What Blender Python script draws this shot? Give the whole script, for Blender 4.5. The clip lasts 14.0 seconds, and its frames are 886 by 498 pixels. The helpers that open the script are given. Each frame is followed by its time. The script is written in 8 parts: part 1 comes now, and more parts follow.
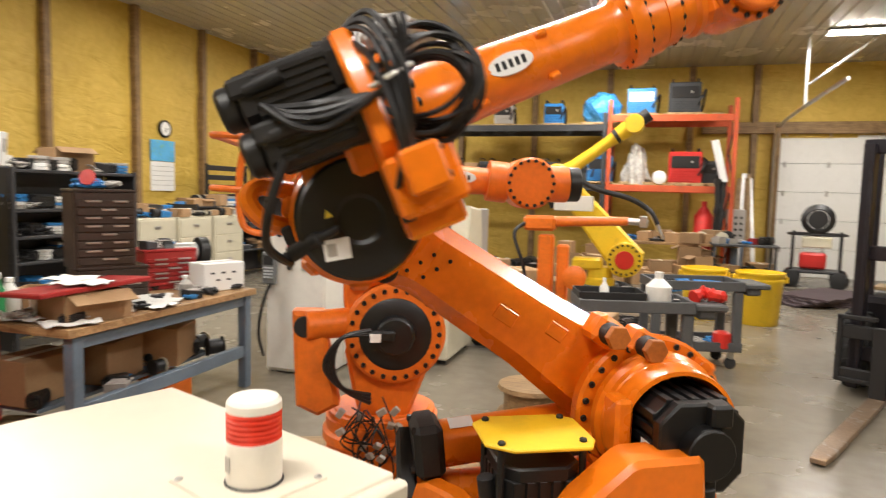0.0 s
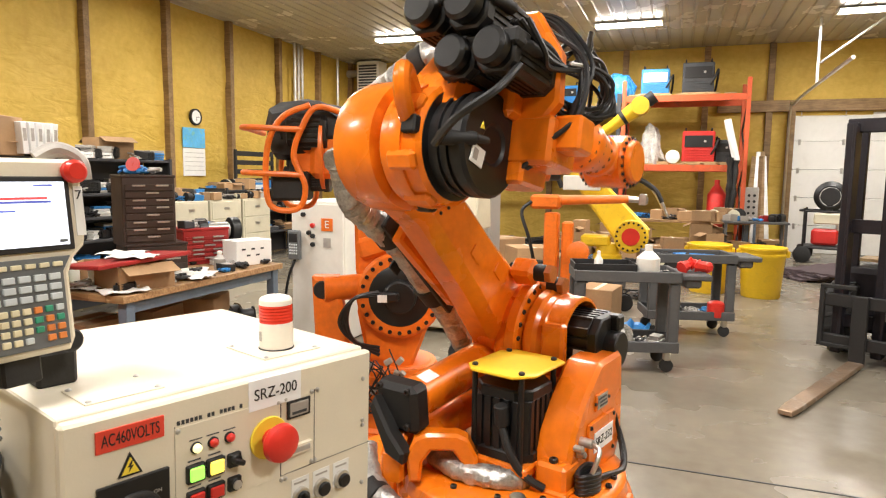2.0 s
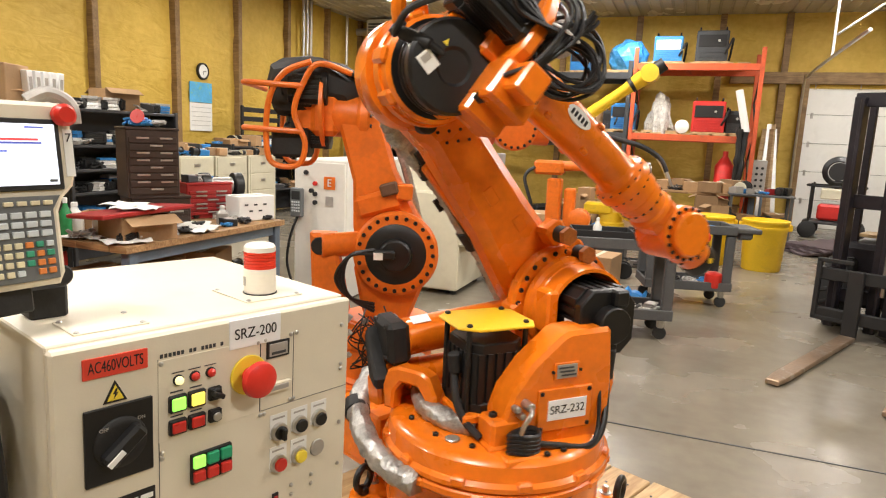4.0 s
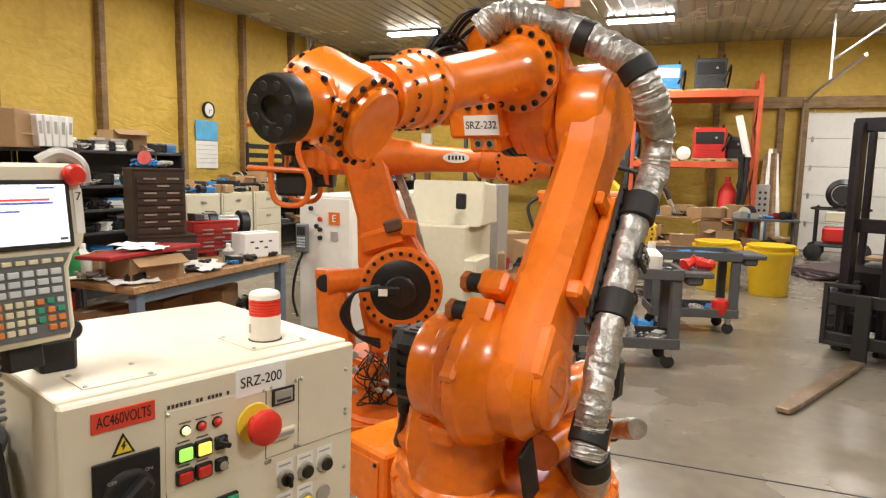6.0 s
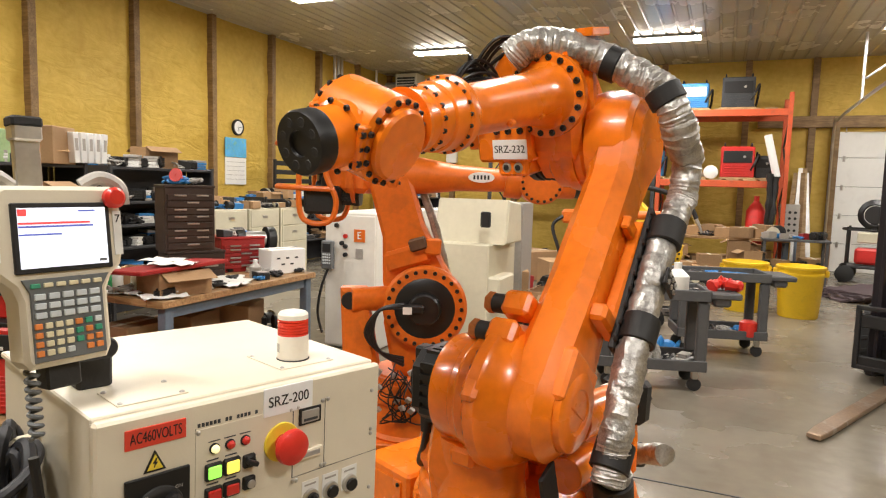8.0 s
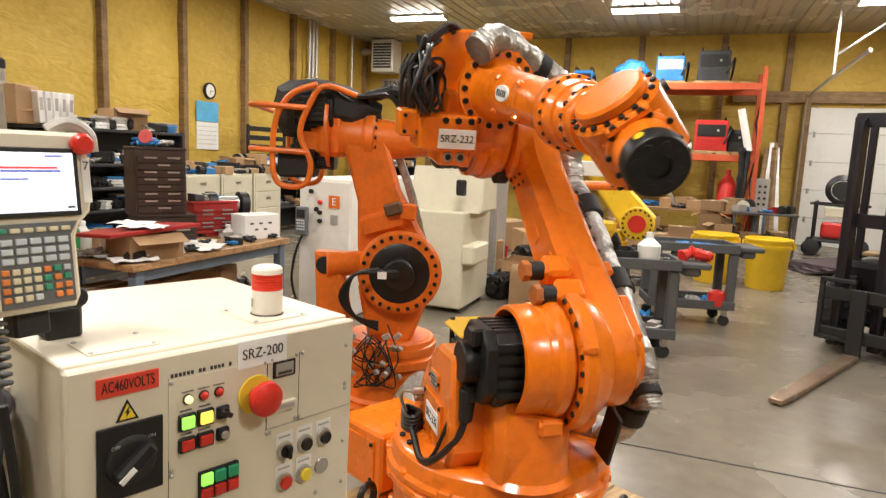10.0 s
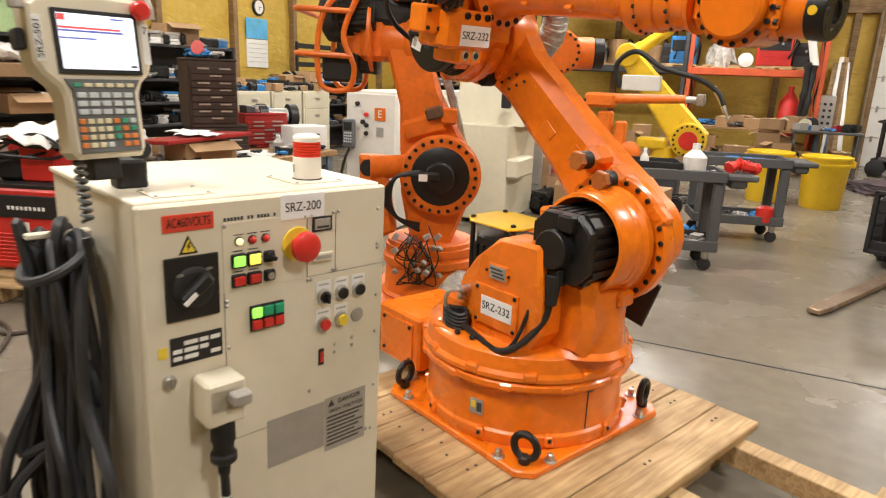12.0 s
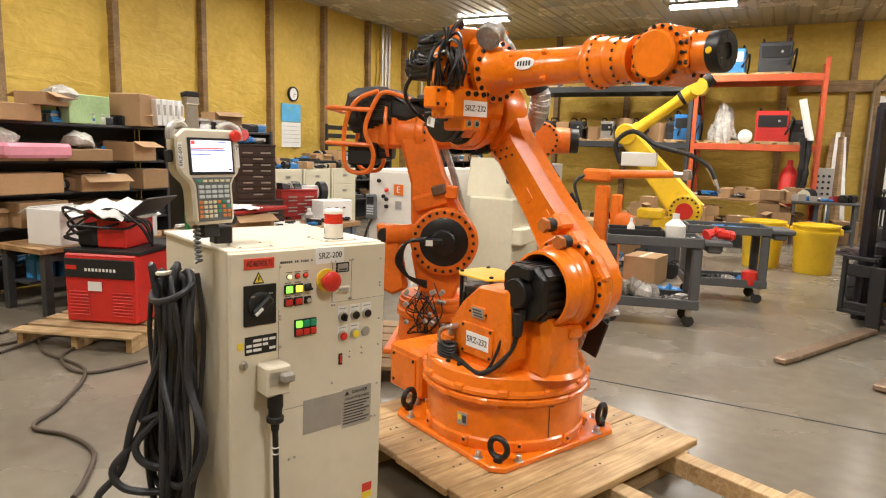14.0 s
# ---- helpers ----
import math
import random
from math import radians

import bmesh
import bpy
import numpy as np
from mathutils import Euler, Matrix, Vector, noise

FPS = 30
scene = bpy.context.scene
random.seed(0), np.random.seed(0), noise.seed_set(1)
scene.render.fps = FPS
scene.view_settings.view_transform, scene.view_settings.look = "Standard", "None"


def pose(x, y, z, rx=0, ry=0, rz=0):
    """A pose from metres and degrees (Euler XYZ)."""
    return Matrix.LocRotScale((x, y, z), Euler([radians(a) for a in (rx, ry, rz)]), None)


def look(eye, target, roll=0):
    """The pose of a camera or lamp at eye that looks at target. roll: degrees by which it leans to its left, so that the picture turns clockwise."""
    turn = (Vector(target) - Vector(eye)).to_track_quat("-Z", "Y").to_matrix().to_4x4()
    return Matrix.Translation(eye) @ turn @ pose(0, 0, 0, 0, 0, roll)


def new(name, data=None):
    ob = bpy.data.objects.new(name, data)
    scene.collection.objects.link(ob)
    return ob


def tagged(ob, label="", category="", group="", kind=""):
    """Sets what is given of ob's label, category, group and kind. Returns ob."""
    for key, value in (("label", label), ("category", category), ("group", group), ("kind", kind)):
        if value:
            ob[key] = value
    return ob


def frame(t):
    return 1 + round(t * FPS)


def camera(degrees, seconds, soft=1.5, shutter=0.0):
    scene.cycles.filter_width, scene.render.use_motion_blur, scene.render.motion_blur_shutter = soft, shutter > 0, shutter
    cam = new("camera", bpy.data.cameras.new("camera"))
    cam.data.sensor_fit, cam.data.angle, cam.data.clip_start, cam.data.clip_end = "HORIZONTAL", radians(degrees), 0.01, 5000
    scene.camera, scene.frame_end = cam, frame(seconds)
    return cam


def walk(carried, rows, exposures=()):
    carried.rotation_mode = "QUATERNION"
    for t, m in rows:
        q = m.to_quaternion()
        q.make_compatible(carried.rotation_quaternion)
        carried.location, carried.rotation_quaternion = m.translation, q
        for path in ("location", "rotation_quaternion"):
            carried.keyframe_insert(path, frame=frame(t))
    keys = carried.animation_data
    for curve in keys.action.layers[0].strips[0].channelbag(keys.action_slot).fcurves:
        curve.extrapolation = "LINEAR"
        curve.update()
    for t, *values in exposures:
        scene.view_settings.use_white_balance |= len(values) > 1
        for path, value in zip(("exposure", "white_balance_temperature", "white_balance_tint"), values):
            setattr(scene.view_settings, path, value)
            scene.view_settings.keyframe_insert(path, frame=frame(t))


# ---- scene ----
cam = camera(68.5, 14.0, soft=1.15, shutter=0.6)
PATH = [
    (0, (-0.684, -0.037, 1.614), (-1.287, 1.862, 1.442), 1.40),
    (0.5, (-0.529, -0.215, 1.630), (-1.276, 1.633, 1.475), 1.74),
    (1, (-0.516, -0.339, 1.601), (-1.218, 1.517, 1.351), 1.15),
    (1.5, (-0.445, -0.454, 1.615), (-1.057, 1.432, 1.363), 1.61),
    (2, (-0.382, -0.462, 1.613), (-1.058, 1.407, 1.385), 0.70),
    (2.5, (-0.336, -0.473, 1.609), (-1.023, 1.384, 1.327), 1.80),
    (3, (-0.319, -0.473, 1.591), (-1.014, 1.373, 1.265), 2.59),
    (3.5, (-0.313, -0.482, 1.595), (-1.003, 1.364, 1.252), 2.59),
    (6, (-0.293, -0.506, 1.635), (-1.004, 1.348, 1.386), 1.20),
    (6.5, (-0.295, -0.509, 1.644), (-1.078, 1.318, 1.424), 1.20),
    (7, (-0.291, -0.513, 1.650), (-1.089, 1.311, 1.457), 0.90),
    (9.5, (-0.298, -0.524, 1.636), (-1.031, 1.321, 1.393), 3.00),
    (10, (-0.292, -0.524, 1.619), (-0.995, 1.326, 1.333), 2.50),
    (10.5, (-0.285, -0.519, 1.592), (-0.962, 1.328, 1.231), 1.99),
    (11, (-0.279, -0.533, 1.572), (-0.954, 1.302, 1.149), 1.48),
    (11.5, (-0.260, -0.545, 1.545), (-0.983, 1.260, 1.076), 2.47),
    (12, (-0.175, -0.638, 1.517), (-0.991, 1.113, 1.002), 2.26),
    (12.5, (-0.080, -0.885, 1.529), (-0.892, 0.886, 1.078), 1.37),
    (13, (0.032, -1.043, 1.566), (-0.836, 0.719, 1.189), 1.48),
    (13.5, (0.219, -1.164, 1.574), (-0.689, 0.591, 1.269), 1.49),
    (14, (0.272, -1.225, 1.592), (-0.640, 0.529, 1.287), 1.69),
]
walk(cam, [(t, look(eye, target, roll)) for t, eye, target, roll in PATH], exposures=[(0.0, -0.1), (0.6, 0.12), (1.5, 0.2), (3.0, 0.15), (3.7, 0.05), (5.8, -0.12), (9.5, -0.12), (12.5, -0.06), (14.0, -0.06)])

# ---- light ----
world = bpy.data.worlds.new("world")
scene.world = world
world.use_nodes = True
world.node_tree.nodes["Background"].inputs[0].default_value = (0.9, 0.95, 1.0, 1)
world.node_tree.nodes["Background"].inputs[1].default_value = 0.02
LAMP_SPOTS = [(x, y) for y in (12.6, 8.2, 3.8, -0.6) for x in (-6.05, -1.45, 2.6)]
CEIL = 4.5
for lx, ly in LAMP_SPOTS:
    ld = bpy.data.lights.new("tube_light", "AREA")
    ld.shape, ld.size, ld.size_y = "RECTANGLE", 1.2, 0.22
    ld.energy, ld.color = 120, (1.0, 0.95, 0.90)
    lo = new("tube_light", ld)
    lo.matrix_world = pose(lx, ly, CEIL - 0.17)


# ---- materials ----
def mat(name, col, rough=0.5, metal=0.0, var=0.12, scale=6.0, bump=0.0, bscale=60.0, coat=0.0, col2=None, spots=0.0, spotcol=(0.1, 0.08, 0.06), rand=0.0, emit=0.0):
    """A painted or plain surface: two scales of colour variation, uneven gloss, fine relief, optional stains."""
    m = bpy.data.materials.new(name)
    m.use_nodes = True
    nt = m.node_tree
    n, l = nt.nodes, nt.links
    b = n["Principled BSDF"]
    b.inputs["Metallic"].default_value = metal
    b.inputs["Coat Weight"].default_value = coat
    tc = n.new("ShaderNodeTexCoord")
    n1 = n.new("ShaderNodeTexNoise")
    n1.inputs["Scale"].default_value, n1.inputs["Detail"].default_value = scale, 6
    n2 = n.new("ShaderNodeTexNoise")
    n2.inputs["Scale"].default_value, n2.inputs["Detail"].default_value = scale * 9, 4
    l.new(tc.outputs["Object"], n1.inputs["Vector"])
    l.new(tc.outputs["Object"], n2.inputs["Vector"])
    add = n.new("ShaderNodeMath")
    add.operation = "MULTIPLY_ADD"
    add.inputs[1].default_value = 0.4
    l.new(n2.outputs["Fac"], add.inputs[0])
    sc = n.new("ShaderNodeMath")
    sc.operation = "MULTIPLY"
    sc.inputs[1].default_value = 0.6
    l.new(n1.outputs["Fac"], sc.inputs[0])
    l.new(sc.outputs[0], add.inputs[2])
    ramp = n.new("ShaderNodeValToRGB")
    c2 = col2 or tuple(min(1, c * (1 + var)) for c in col)
    ramp.color_ramp.elements[0].position, ramp.color_ramp.elements[1].position = 0.32, 0.68
    ramp.color_ramp.elements[0].color = (*[c * (1 - var) for c in col], 1)
    ramp.color_ramp.elements[1].color = (*c2, 1)
    l.new(add.outputs[0], ramp.inputs["Fac"])
    last = ramp.outputs["Color"]
    if spots:
        n3 = n.new("ShaderNodeTexNoise")
        n3.inputs["Scale"].default_value, n3.inputs["Detail"].default_value, n3.inputs["Distortion"].default_value = scale * 2.3, 8, 0.8
        l.new(tc.outputs["Object"], n3.inputs["Vector"])
        r3 = n.new("ShaderNodeValToRGB")
        r3.color_ramp.elements[0].position, r3.color_ramp.elements[1].position = 0.56, 0.72
        l.new(n3.outputs["Fac"], r3.inputs["Fac"])
        k = n.new("ShaderNodeMath")
        k.operation = "MULTIPLY"
        k.inputs[1].default_value = spots
        l.new(r3.outputs["Color"], k.inputs[0])
        mx = n.new("ShaderNodeMixRGB")
        mx.inputs["Color2"].default_value = (*spotcol, 1)
        l.new(k.outputs[0], mx.inputs["Fac"])
        l.new(last, mx.inputs["Color1"])
        last = mx.outputs["Color"]
    if rand:
        oi = n.new("ShaderNodeObjectInfo")
        hs = n.new("ShaderNodeHueSaturation")
        mr = n.new("ShaderNodeMapRange")
        mr.inputs["To Min"].default_value, mr.inputs["To Max"].default_value = 1 - rand, 1 + rand
        l.new(oi.outputs["Random"], mr.inputs["Value"])
        l.new(mr.outputs[0], hs.inputs["Value"])
        l.new(last, hs.inputs["Color"])
        last = hs.outputs["Color"]
    l.new(last, b.inputs["Base Color"])
    rr = n.new("ShaderNodeMapRange")
    rr.inputs["To Min"].default_value, rr.inputs["To Max"].default_value = max(0.03, rough - 0.09), min(1, rough + 0.12)
    l.new(n1.outputs["Fac"], rr.inputs["Value"])
    l.new(rr.outputs[0], b.inputs["Roughness"])
    if bump:
        nb = n.new("ShaderNodeTexNoise")
        nb.inputs["Scale"].default_value, nb.inputs["Detail"].default_value = bscale, 5
        l.new(tc.outputs["Object"], nb.inputs["Vector"])
        bp = n.new("ShaderNodeBump")
        bp.inputs["Strength"].default_value, bp.inputs["Distance"].default_value = bump, 0.01
        l.new(nb.outputs["Fac"], bp.inputs["Height"])
        l.new(bp.outputs[0], b.inputs["Normal"])
    if emit:
        b.inputs["Emission Color"].default_value = (*col, 1)
        b.inputs["Emission Strength"].default_value = emit
    return m


def wood_mat(name, dark, light, rough=0.6, rand=0.15):
    m = bpy.data.materials.new(name)
    m.use_nodes = True
    n, l = m.node_tree.nodes, m.node_tree.links
    b = n["Principled BSDF"]
    tc, mp = n.new("ShaderNodeTexCoord"), n.new("ShaderNodeMapping")
    mp.inputs["Scale"].default_value = (1.2, 16, 16)
    nz = n.new("ShaderNodeTexNoise")
    nz.inputs["Scale"].default_value, nz.inputs["Detail"].default_value, nz.inputs["Distortion"].default_value = 2.2, 8, 1.2
    l.new(tc.outputs["Object"], mp.inputs["Vector"])
    l.new(mp.outputs[0], nz.inputs["Vector"])
    rp = n.new("ShaderNodeValToRGB")
    rp.color_ramp.elements[0].position, rp.color_ramp.elements[1].position = 0.35, 0.65
    rp.color_ramp.elements[0].color, rp.color_ramp.elements[1].color = (*dark, 1), (*light, 1)
    l.new(nz.outputs["Fac"], rp.inputs["Fac"])
    n2 = n.new("ShaderNodeTexNoise")
    n2.inputs["Scale"].default_value, n2.inputs["Detail"].default_value = 5, 6
    l.new(tc.outputs["Object"], n2.inputs["Vector"])
    r2 = n.new("ShaderNodeValToRGB")
    r2.color_ramp.elements[0].position, r2.color_ramp.elements[1].position = 0.3, 0.62
    r2.color_ramp.elements[0].color, r2.color_ramp.elements[1].color = (0.45, 0.38, 0.32, 1), (1, 1, 1, 1)
    l.new(n2.outputs["Fac"], r2.inputs["Fac"])
    mx = n.new("ShaderNodeMixRGB")
    mx.blend_type = "MULTIPLY"
    mx.inputs["Fac"].default_value = 0.6
    l.new(rp.outputs["Color"], mx.inputs["Color1"])
    l.new(r2.outputs["Color"], mx.inputs["Color2"])
    oi, hs, mr = n.new("ShaderNodeObjectInfo"), n.new("ShaderNodeHueSaturation"), n.new("ShaderNodeMapRange")
    mr.inputs["To Min"].default_value, mr.inputs["To Max"].default_value = 1 - rand, 1 + rand
    l.new(oi.outputs["Random"], mr.inputs["Value"])
    l.new(mr.outputs[0], hs.inputs["Value"])
    l.new(mx.outputs["Color"], hs.inputs["Color"])
    l.new(hs.outputs["Color"], b.inputs["Base Color"])
    b.inputs["Roughness"].default_value = rough
    bp = n.new("ShaderNodeBump")
    bp.inputs["Strength"].default_value, bp.inputs["Distance"].default_value = 0.25, 0.004
    l.new(nz.outputs["Fac"], bp.inputs["Height"])
    l.new(bp.outputs[0], b.inputs["Normal"])
    return m


ORANGE = mat("orange_paint", (0.83, 0.19, 0.007), 0.26, var=0.14, scale=3.5, coat=0.4, spots=0.16, spotcol=(0.45, 0.09, 0.01), bump=0.03, bscale=35)
RUSTO = mat("rusty_orange", (0.42, 0.13, 0.02), 0.55, var=0.3, scale=9)
ORANGE2 = mat("dull_orange_paint", (0.75, 0.16, 0.010), 0.4, var=0.16, scale=4, spots=0.25, spotcol=(0.25, 0.06, 0.02))
BLACK = mat("black_motor_paint", (0.006, 0.006, 0.0065), 0.42, var=0.3, scale=8)
BLACKM = mat("black_rough", (0.010, 0.0095, 0.0095), 0.6, var=0.3, scale=8, bump=0.1)
RUBBER = mat("black_cable_rubber", (0.011, 0.011, 0.012), 0.42, var=0.25, scale=5)
BOLT = mat("dark_bolt_steel", (0.035, 0.03, 0.028), 0.45, 0.6, var=0.3, scale=20)
STEEL = mat("bare_steel", (0.55, 0.54, 0.52), 0.32, 0.9, var=0.15, scale=8)
RUSTY = mat("worn_fork_steel", (0.30, 0.21, 0.14), 0.42, 0.55, var=0.35, scale=5, spots=0.8, spotcol=(0.50, 0.46, 0.42), bump=0.1)
YELLOW = mat("yellow_paint", (0.85, 0.56, 0.02), 0.4, var=0.06, scale=5, spots=0.1)
YROBOT = mat("yellow_robot_paint", (0.80, 0.52, 0.02), 0.35, var=0.08, scale=5, spots=0.2)
IVORY = mat("ivory_cabinet_paint", (0.72, 0.66, 0.53), 0.38, var=0.04, scale=2.5, spots=0.10, spotcol=(0.42, 0.35, 0.25), bump=0.03, bscale=220)
LABELW = mat("white_label_paper", (0.86, 0.87, 0.88), 0.55, var=0.02, scale=8)
CREAM = mat("white_machine_paint", (0.74, 0.72, 0.66), 0.4, var=0.05, scale=2, spots=0.12, spotcol=(0.45, 0.4, 0.33))
BEIGE = mat("beige_machine_paint", (0.62, 0.58, 0.44), 0.45, var=0.06, scale=2, spots=0.15, spotcol=(0.35, 0.3, 0.2))
WHITE = mat("white_label", (0.82, 0.82, 0.80), 0.45, var=0.03)
PAPER = mat("white_paper", (0.80, 0.79, 0.75), 0.7, var=0.05, scale=10, bump=0.15, bscale=20)
REDL = mat("red_label", (0.72, 0.06, 0.03), 0.5, var=0.06)
REDP = mat("red_plastic", (0.62, 0.03, 0.02), 0.3, var=0.08, scale=12)
REDW = mat("red_welder_paint", (0.60, 0.025, 0.02), 0.4, var=0.12, scale=4, spots=0.2)
REDT = mat("dark_red_toolbox", (0.33, 0.02, 0.02), 0.35, var=0.15, scale=5)
BROWN = mat("dark_brown_toolchest", (0.035, 0.022, 0.017), 0.38, var=0.2, scale=4, spots=0.15)
GREY = mat("grey_cart_plastic", (0.075, 0.076, 0.078), 0.55, var=0.12, scale=4, spots=0.25, spotcol=(0.12, 0.115, 0.11), bump=0.05)
DGREY = mat("dark_grey_steel", (0.05, 0.053, 0.058), 0.5, 0.2, var=0.2, scale=4, spots=0.2)
SLATE = mat("blue_grey_bench_paint", (0.13, 0.17, 0.22), 0.45, 0.1, var=0.15, scale=5, spots=0.3, spotcol=(0.25, 0.22, 0.2))
BENDO = mat("orange_rack_beam", (0.62, 0.10, 0.03), 0.5, var=0.15, scale=5, spots=0.3)
BLUE = mat("blue_welder_paint", (0.03, 0.22, 0.55), 0.4, var=0.12, scale=5, spots=0.15)
TARP = mat("blue_plastic_sheet", (0.06, 0.32, 0.72), 0.25, var=0.3, scale=12, bump=0.6, bscale=14)
SILVER = mat("silver_sleeve_cloth", (0.42, 0.41, 0.39), 0.38, 0.7, var=0.4, scale=14, bump=0.9, bscale=24, spots=0.5, spotcol=(0.2, 0.19, 0.18))
SHRINK = mat("clear_plastic_wrap", (0.42, 0.40, 0.36), 0.2, var=0.5, scale=9, bump=1.0, bscale=26, spots=0.6, spotcol=(0.12, 0.11, 0.10))
CARD = mat("brown_cardboard", (0.36, 0.22, 0.11), 0.8, var=0.12, scale=5, rand=0.25)
GREEN = mat("green_push_plastic", (0.02, 0.33, 0.16), 0.35, var=0.1)
DGREEN = mat("green_bottle", (0.03, 0.25, 0.08), 0.2, var=0.2)
KEYG = mat("pendant_grey", (0.13, 0.14, 0.145), 0.5, var=0.08)
KEYL = mat("pale_key", (0.55, 0.60, 0.62), 0.5, var=0.05)
KEYO = mat("orange_key", (0.68, 0.22, 0.05), 0.5, var=0.05)
KEYGR = mat("green_key", (0.04, 0.30, 0.18), 0.5, var=0.05)
KEYY = mat("cream_key", (0.68, 0.62, 0.42), 0.5, var=0.05)
MISC = mat("mixed_clutter", (0.25, 0.22, 0.2), 0.6, var=0.4, scale=15, rand=0.6)
PINK = mat("pink_foam_sheet", (0.72, 0.28, 0.36), 0.7, var=0.1)
CLEARG = mat("milky_plastic", (0.72, 0.72, 0.68), 0.3, var=0.06, scale=8)
BEACONW = mat("beacon_white_plastic", (0.80, 0.76, 0.68), 0.35, var=0.04, scale=8, spots=0.2, spotcol=(0.5, 0.44, 0.35))
LENS = mat("red_lens_plastic", (0.78, 0.05, 0.025), 0.22, var=0.1, scale=10, coat=0.3)
TYRE = mat("tyre_rubber", (0.02, 0.02, 0.02), 0.75, var=0.3, scale=8, bump=0.2)
MASTM = mat("forklift_mast_dark", (0.018, 0.016, 0.022), 0.42, 0.3, var=0.3, scale=4)
TUBE = mat("lamp_tube_glow", (1.0, 0.95, 0.85), 0.5, var=0.0, emit=28.0)
SCREEN = mat("lcd_screen", (0.80, 0.84, 0.95), 0.3, var=0.02, emit=1.0)
LEDG = mat("lit_green_button", (0.35, 0.95, 0.12), 0.3, var=0.03, emit=0.9)
LEDY = mat("lit_yellow_button", (1.0, 0.78, 0.12), 0.3, var=0.03, emit=0.9)
LEDW = mat("lit_white_lamp", (1.0, 0.88, 0.45), 0.3, var=0.03, emit=0.9)
SCRB = mat("screen_blue_line", (0.12, 0.15, 0.55), 0.4, var=0.02, emit=0.4)
SCRR = mat("screen_red_line", (0.8, 0.08, 0.08), 0.4, var=0.02, emit=0.6)
PALLETW = wood_mat("pallet_wood", (0.40, 0.255, 0.115), (0.60, 0.43, 0.225))
STUDW = wood_mat("stud_wood", (0.21, 0.125, 0.05), (0.34, 0.215, 0.095))
BENCHW = wood_mat("bench_top_wood", (0.26, 0.14, 0.06), (0.48, 0.30, 0.14), 0.5)
DOORM = mat("white_overhead_door", (0.83, 0.83, 0.80), 0.45, var=0.03, scale=1.5, spots=0.06)
CEILM = mat("white_ribbed_ceiling_metal", (0.50, 0.48, 0.43), 0.24, 0.0, var=0.06, scale=1.2)
TRI = mat("sign_yellow", (0.85, 0.65, 0.05), 0.5, var=0.04)
PLATE = mat("etched_metal_plate", (0.42, 0.40, 0.37), 0.45, 0.4, var=0.1, scale=20)


def floor_mat():
    m = mat("polished_concrete", (0.20, 0.174, 0.133), 0.25, var=0.2, scale=0.9, bump=0.02, bscale=18, spots=0.42, spotcol=(0.15, 0.125, 0.095))
    return m


def foam_mat():
    m = mat("yellow_spray_foam", (0.55, 0.36, 0.045), 0.62, var=0.10, scale=1.1, col2=(0.66, 0.45, 0.09), spots=0.28, spotcol=(0.40, 0.24, 0.03))
    n, l = m.node_tree.nodes, m.node_tree.links
    tc, mp, nz, bp = n.new("ShaderNodeTexCoord"), n.new("ShaderNodeMapping"), n.new("ShaderNodeTexNoise"), n.new("ShaderNodeBump")
    mp.inputs["Scale"].default_value = (1, 1, 2.6)
    nz.inputs["Scale"].default_value, nz.inputs["Detail"].default_value, nz.inputs["Distortion"].default_value = 2.2, 5, 1.1
    bp.inputs["Strength"].default_value, bp.inputs["Distance"].default_value = 0.55, 0.06
    l.new(tc.outputs["Object"], mp.inputs["Vector"])
    l.new(mp.outputs[0], nz.inputs["Vector"])
    l.new(nz.outputs["Fac"], bp.inputs["Height"])
    l.new(bp.outputs[0], n["Principled BSDF"].inputs["Normal"])
    return m


FLOORM, FOAM = floor_mat(), foam_mat()


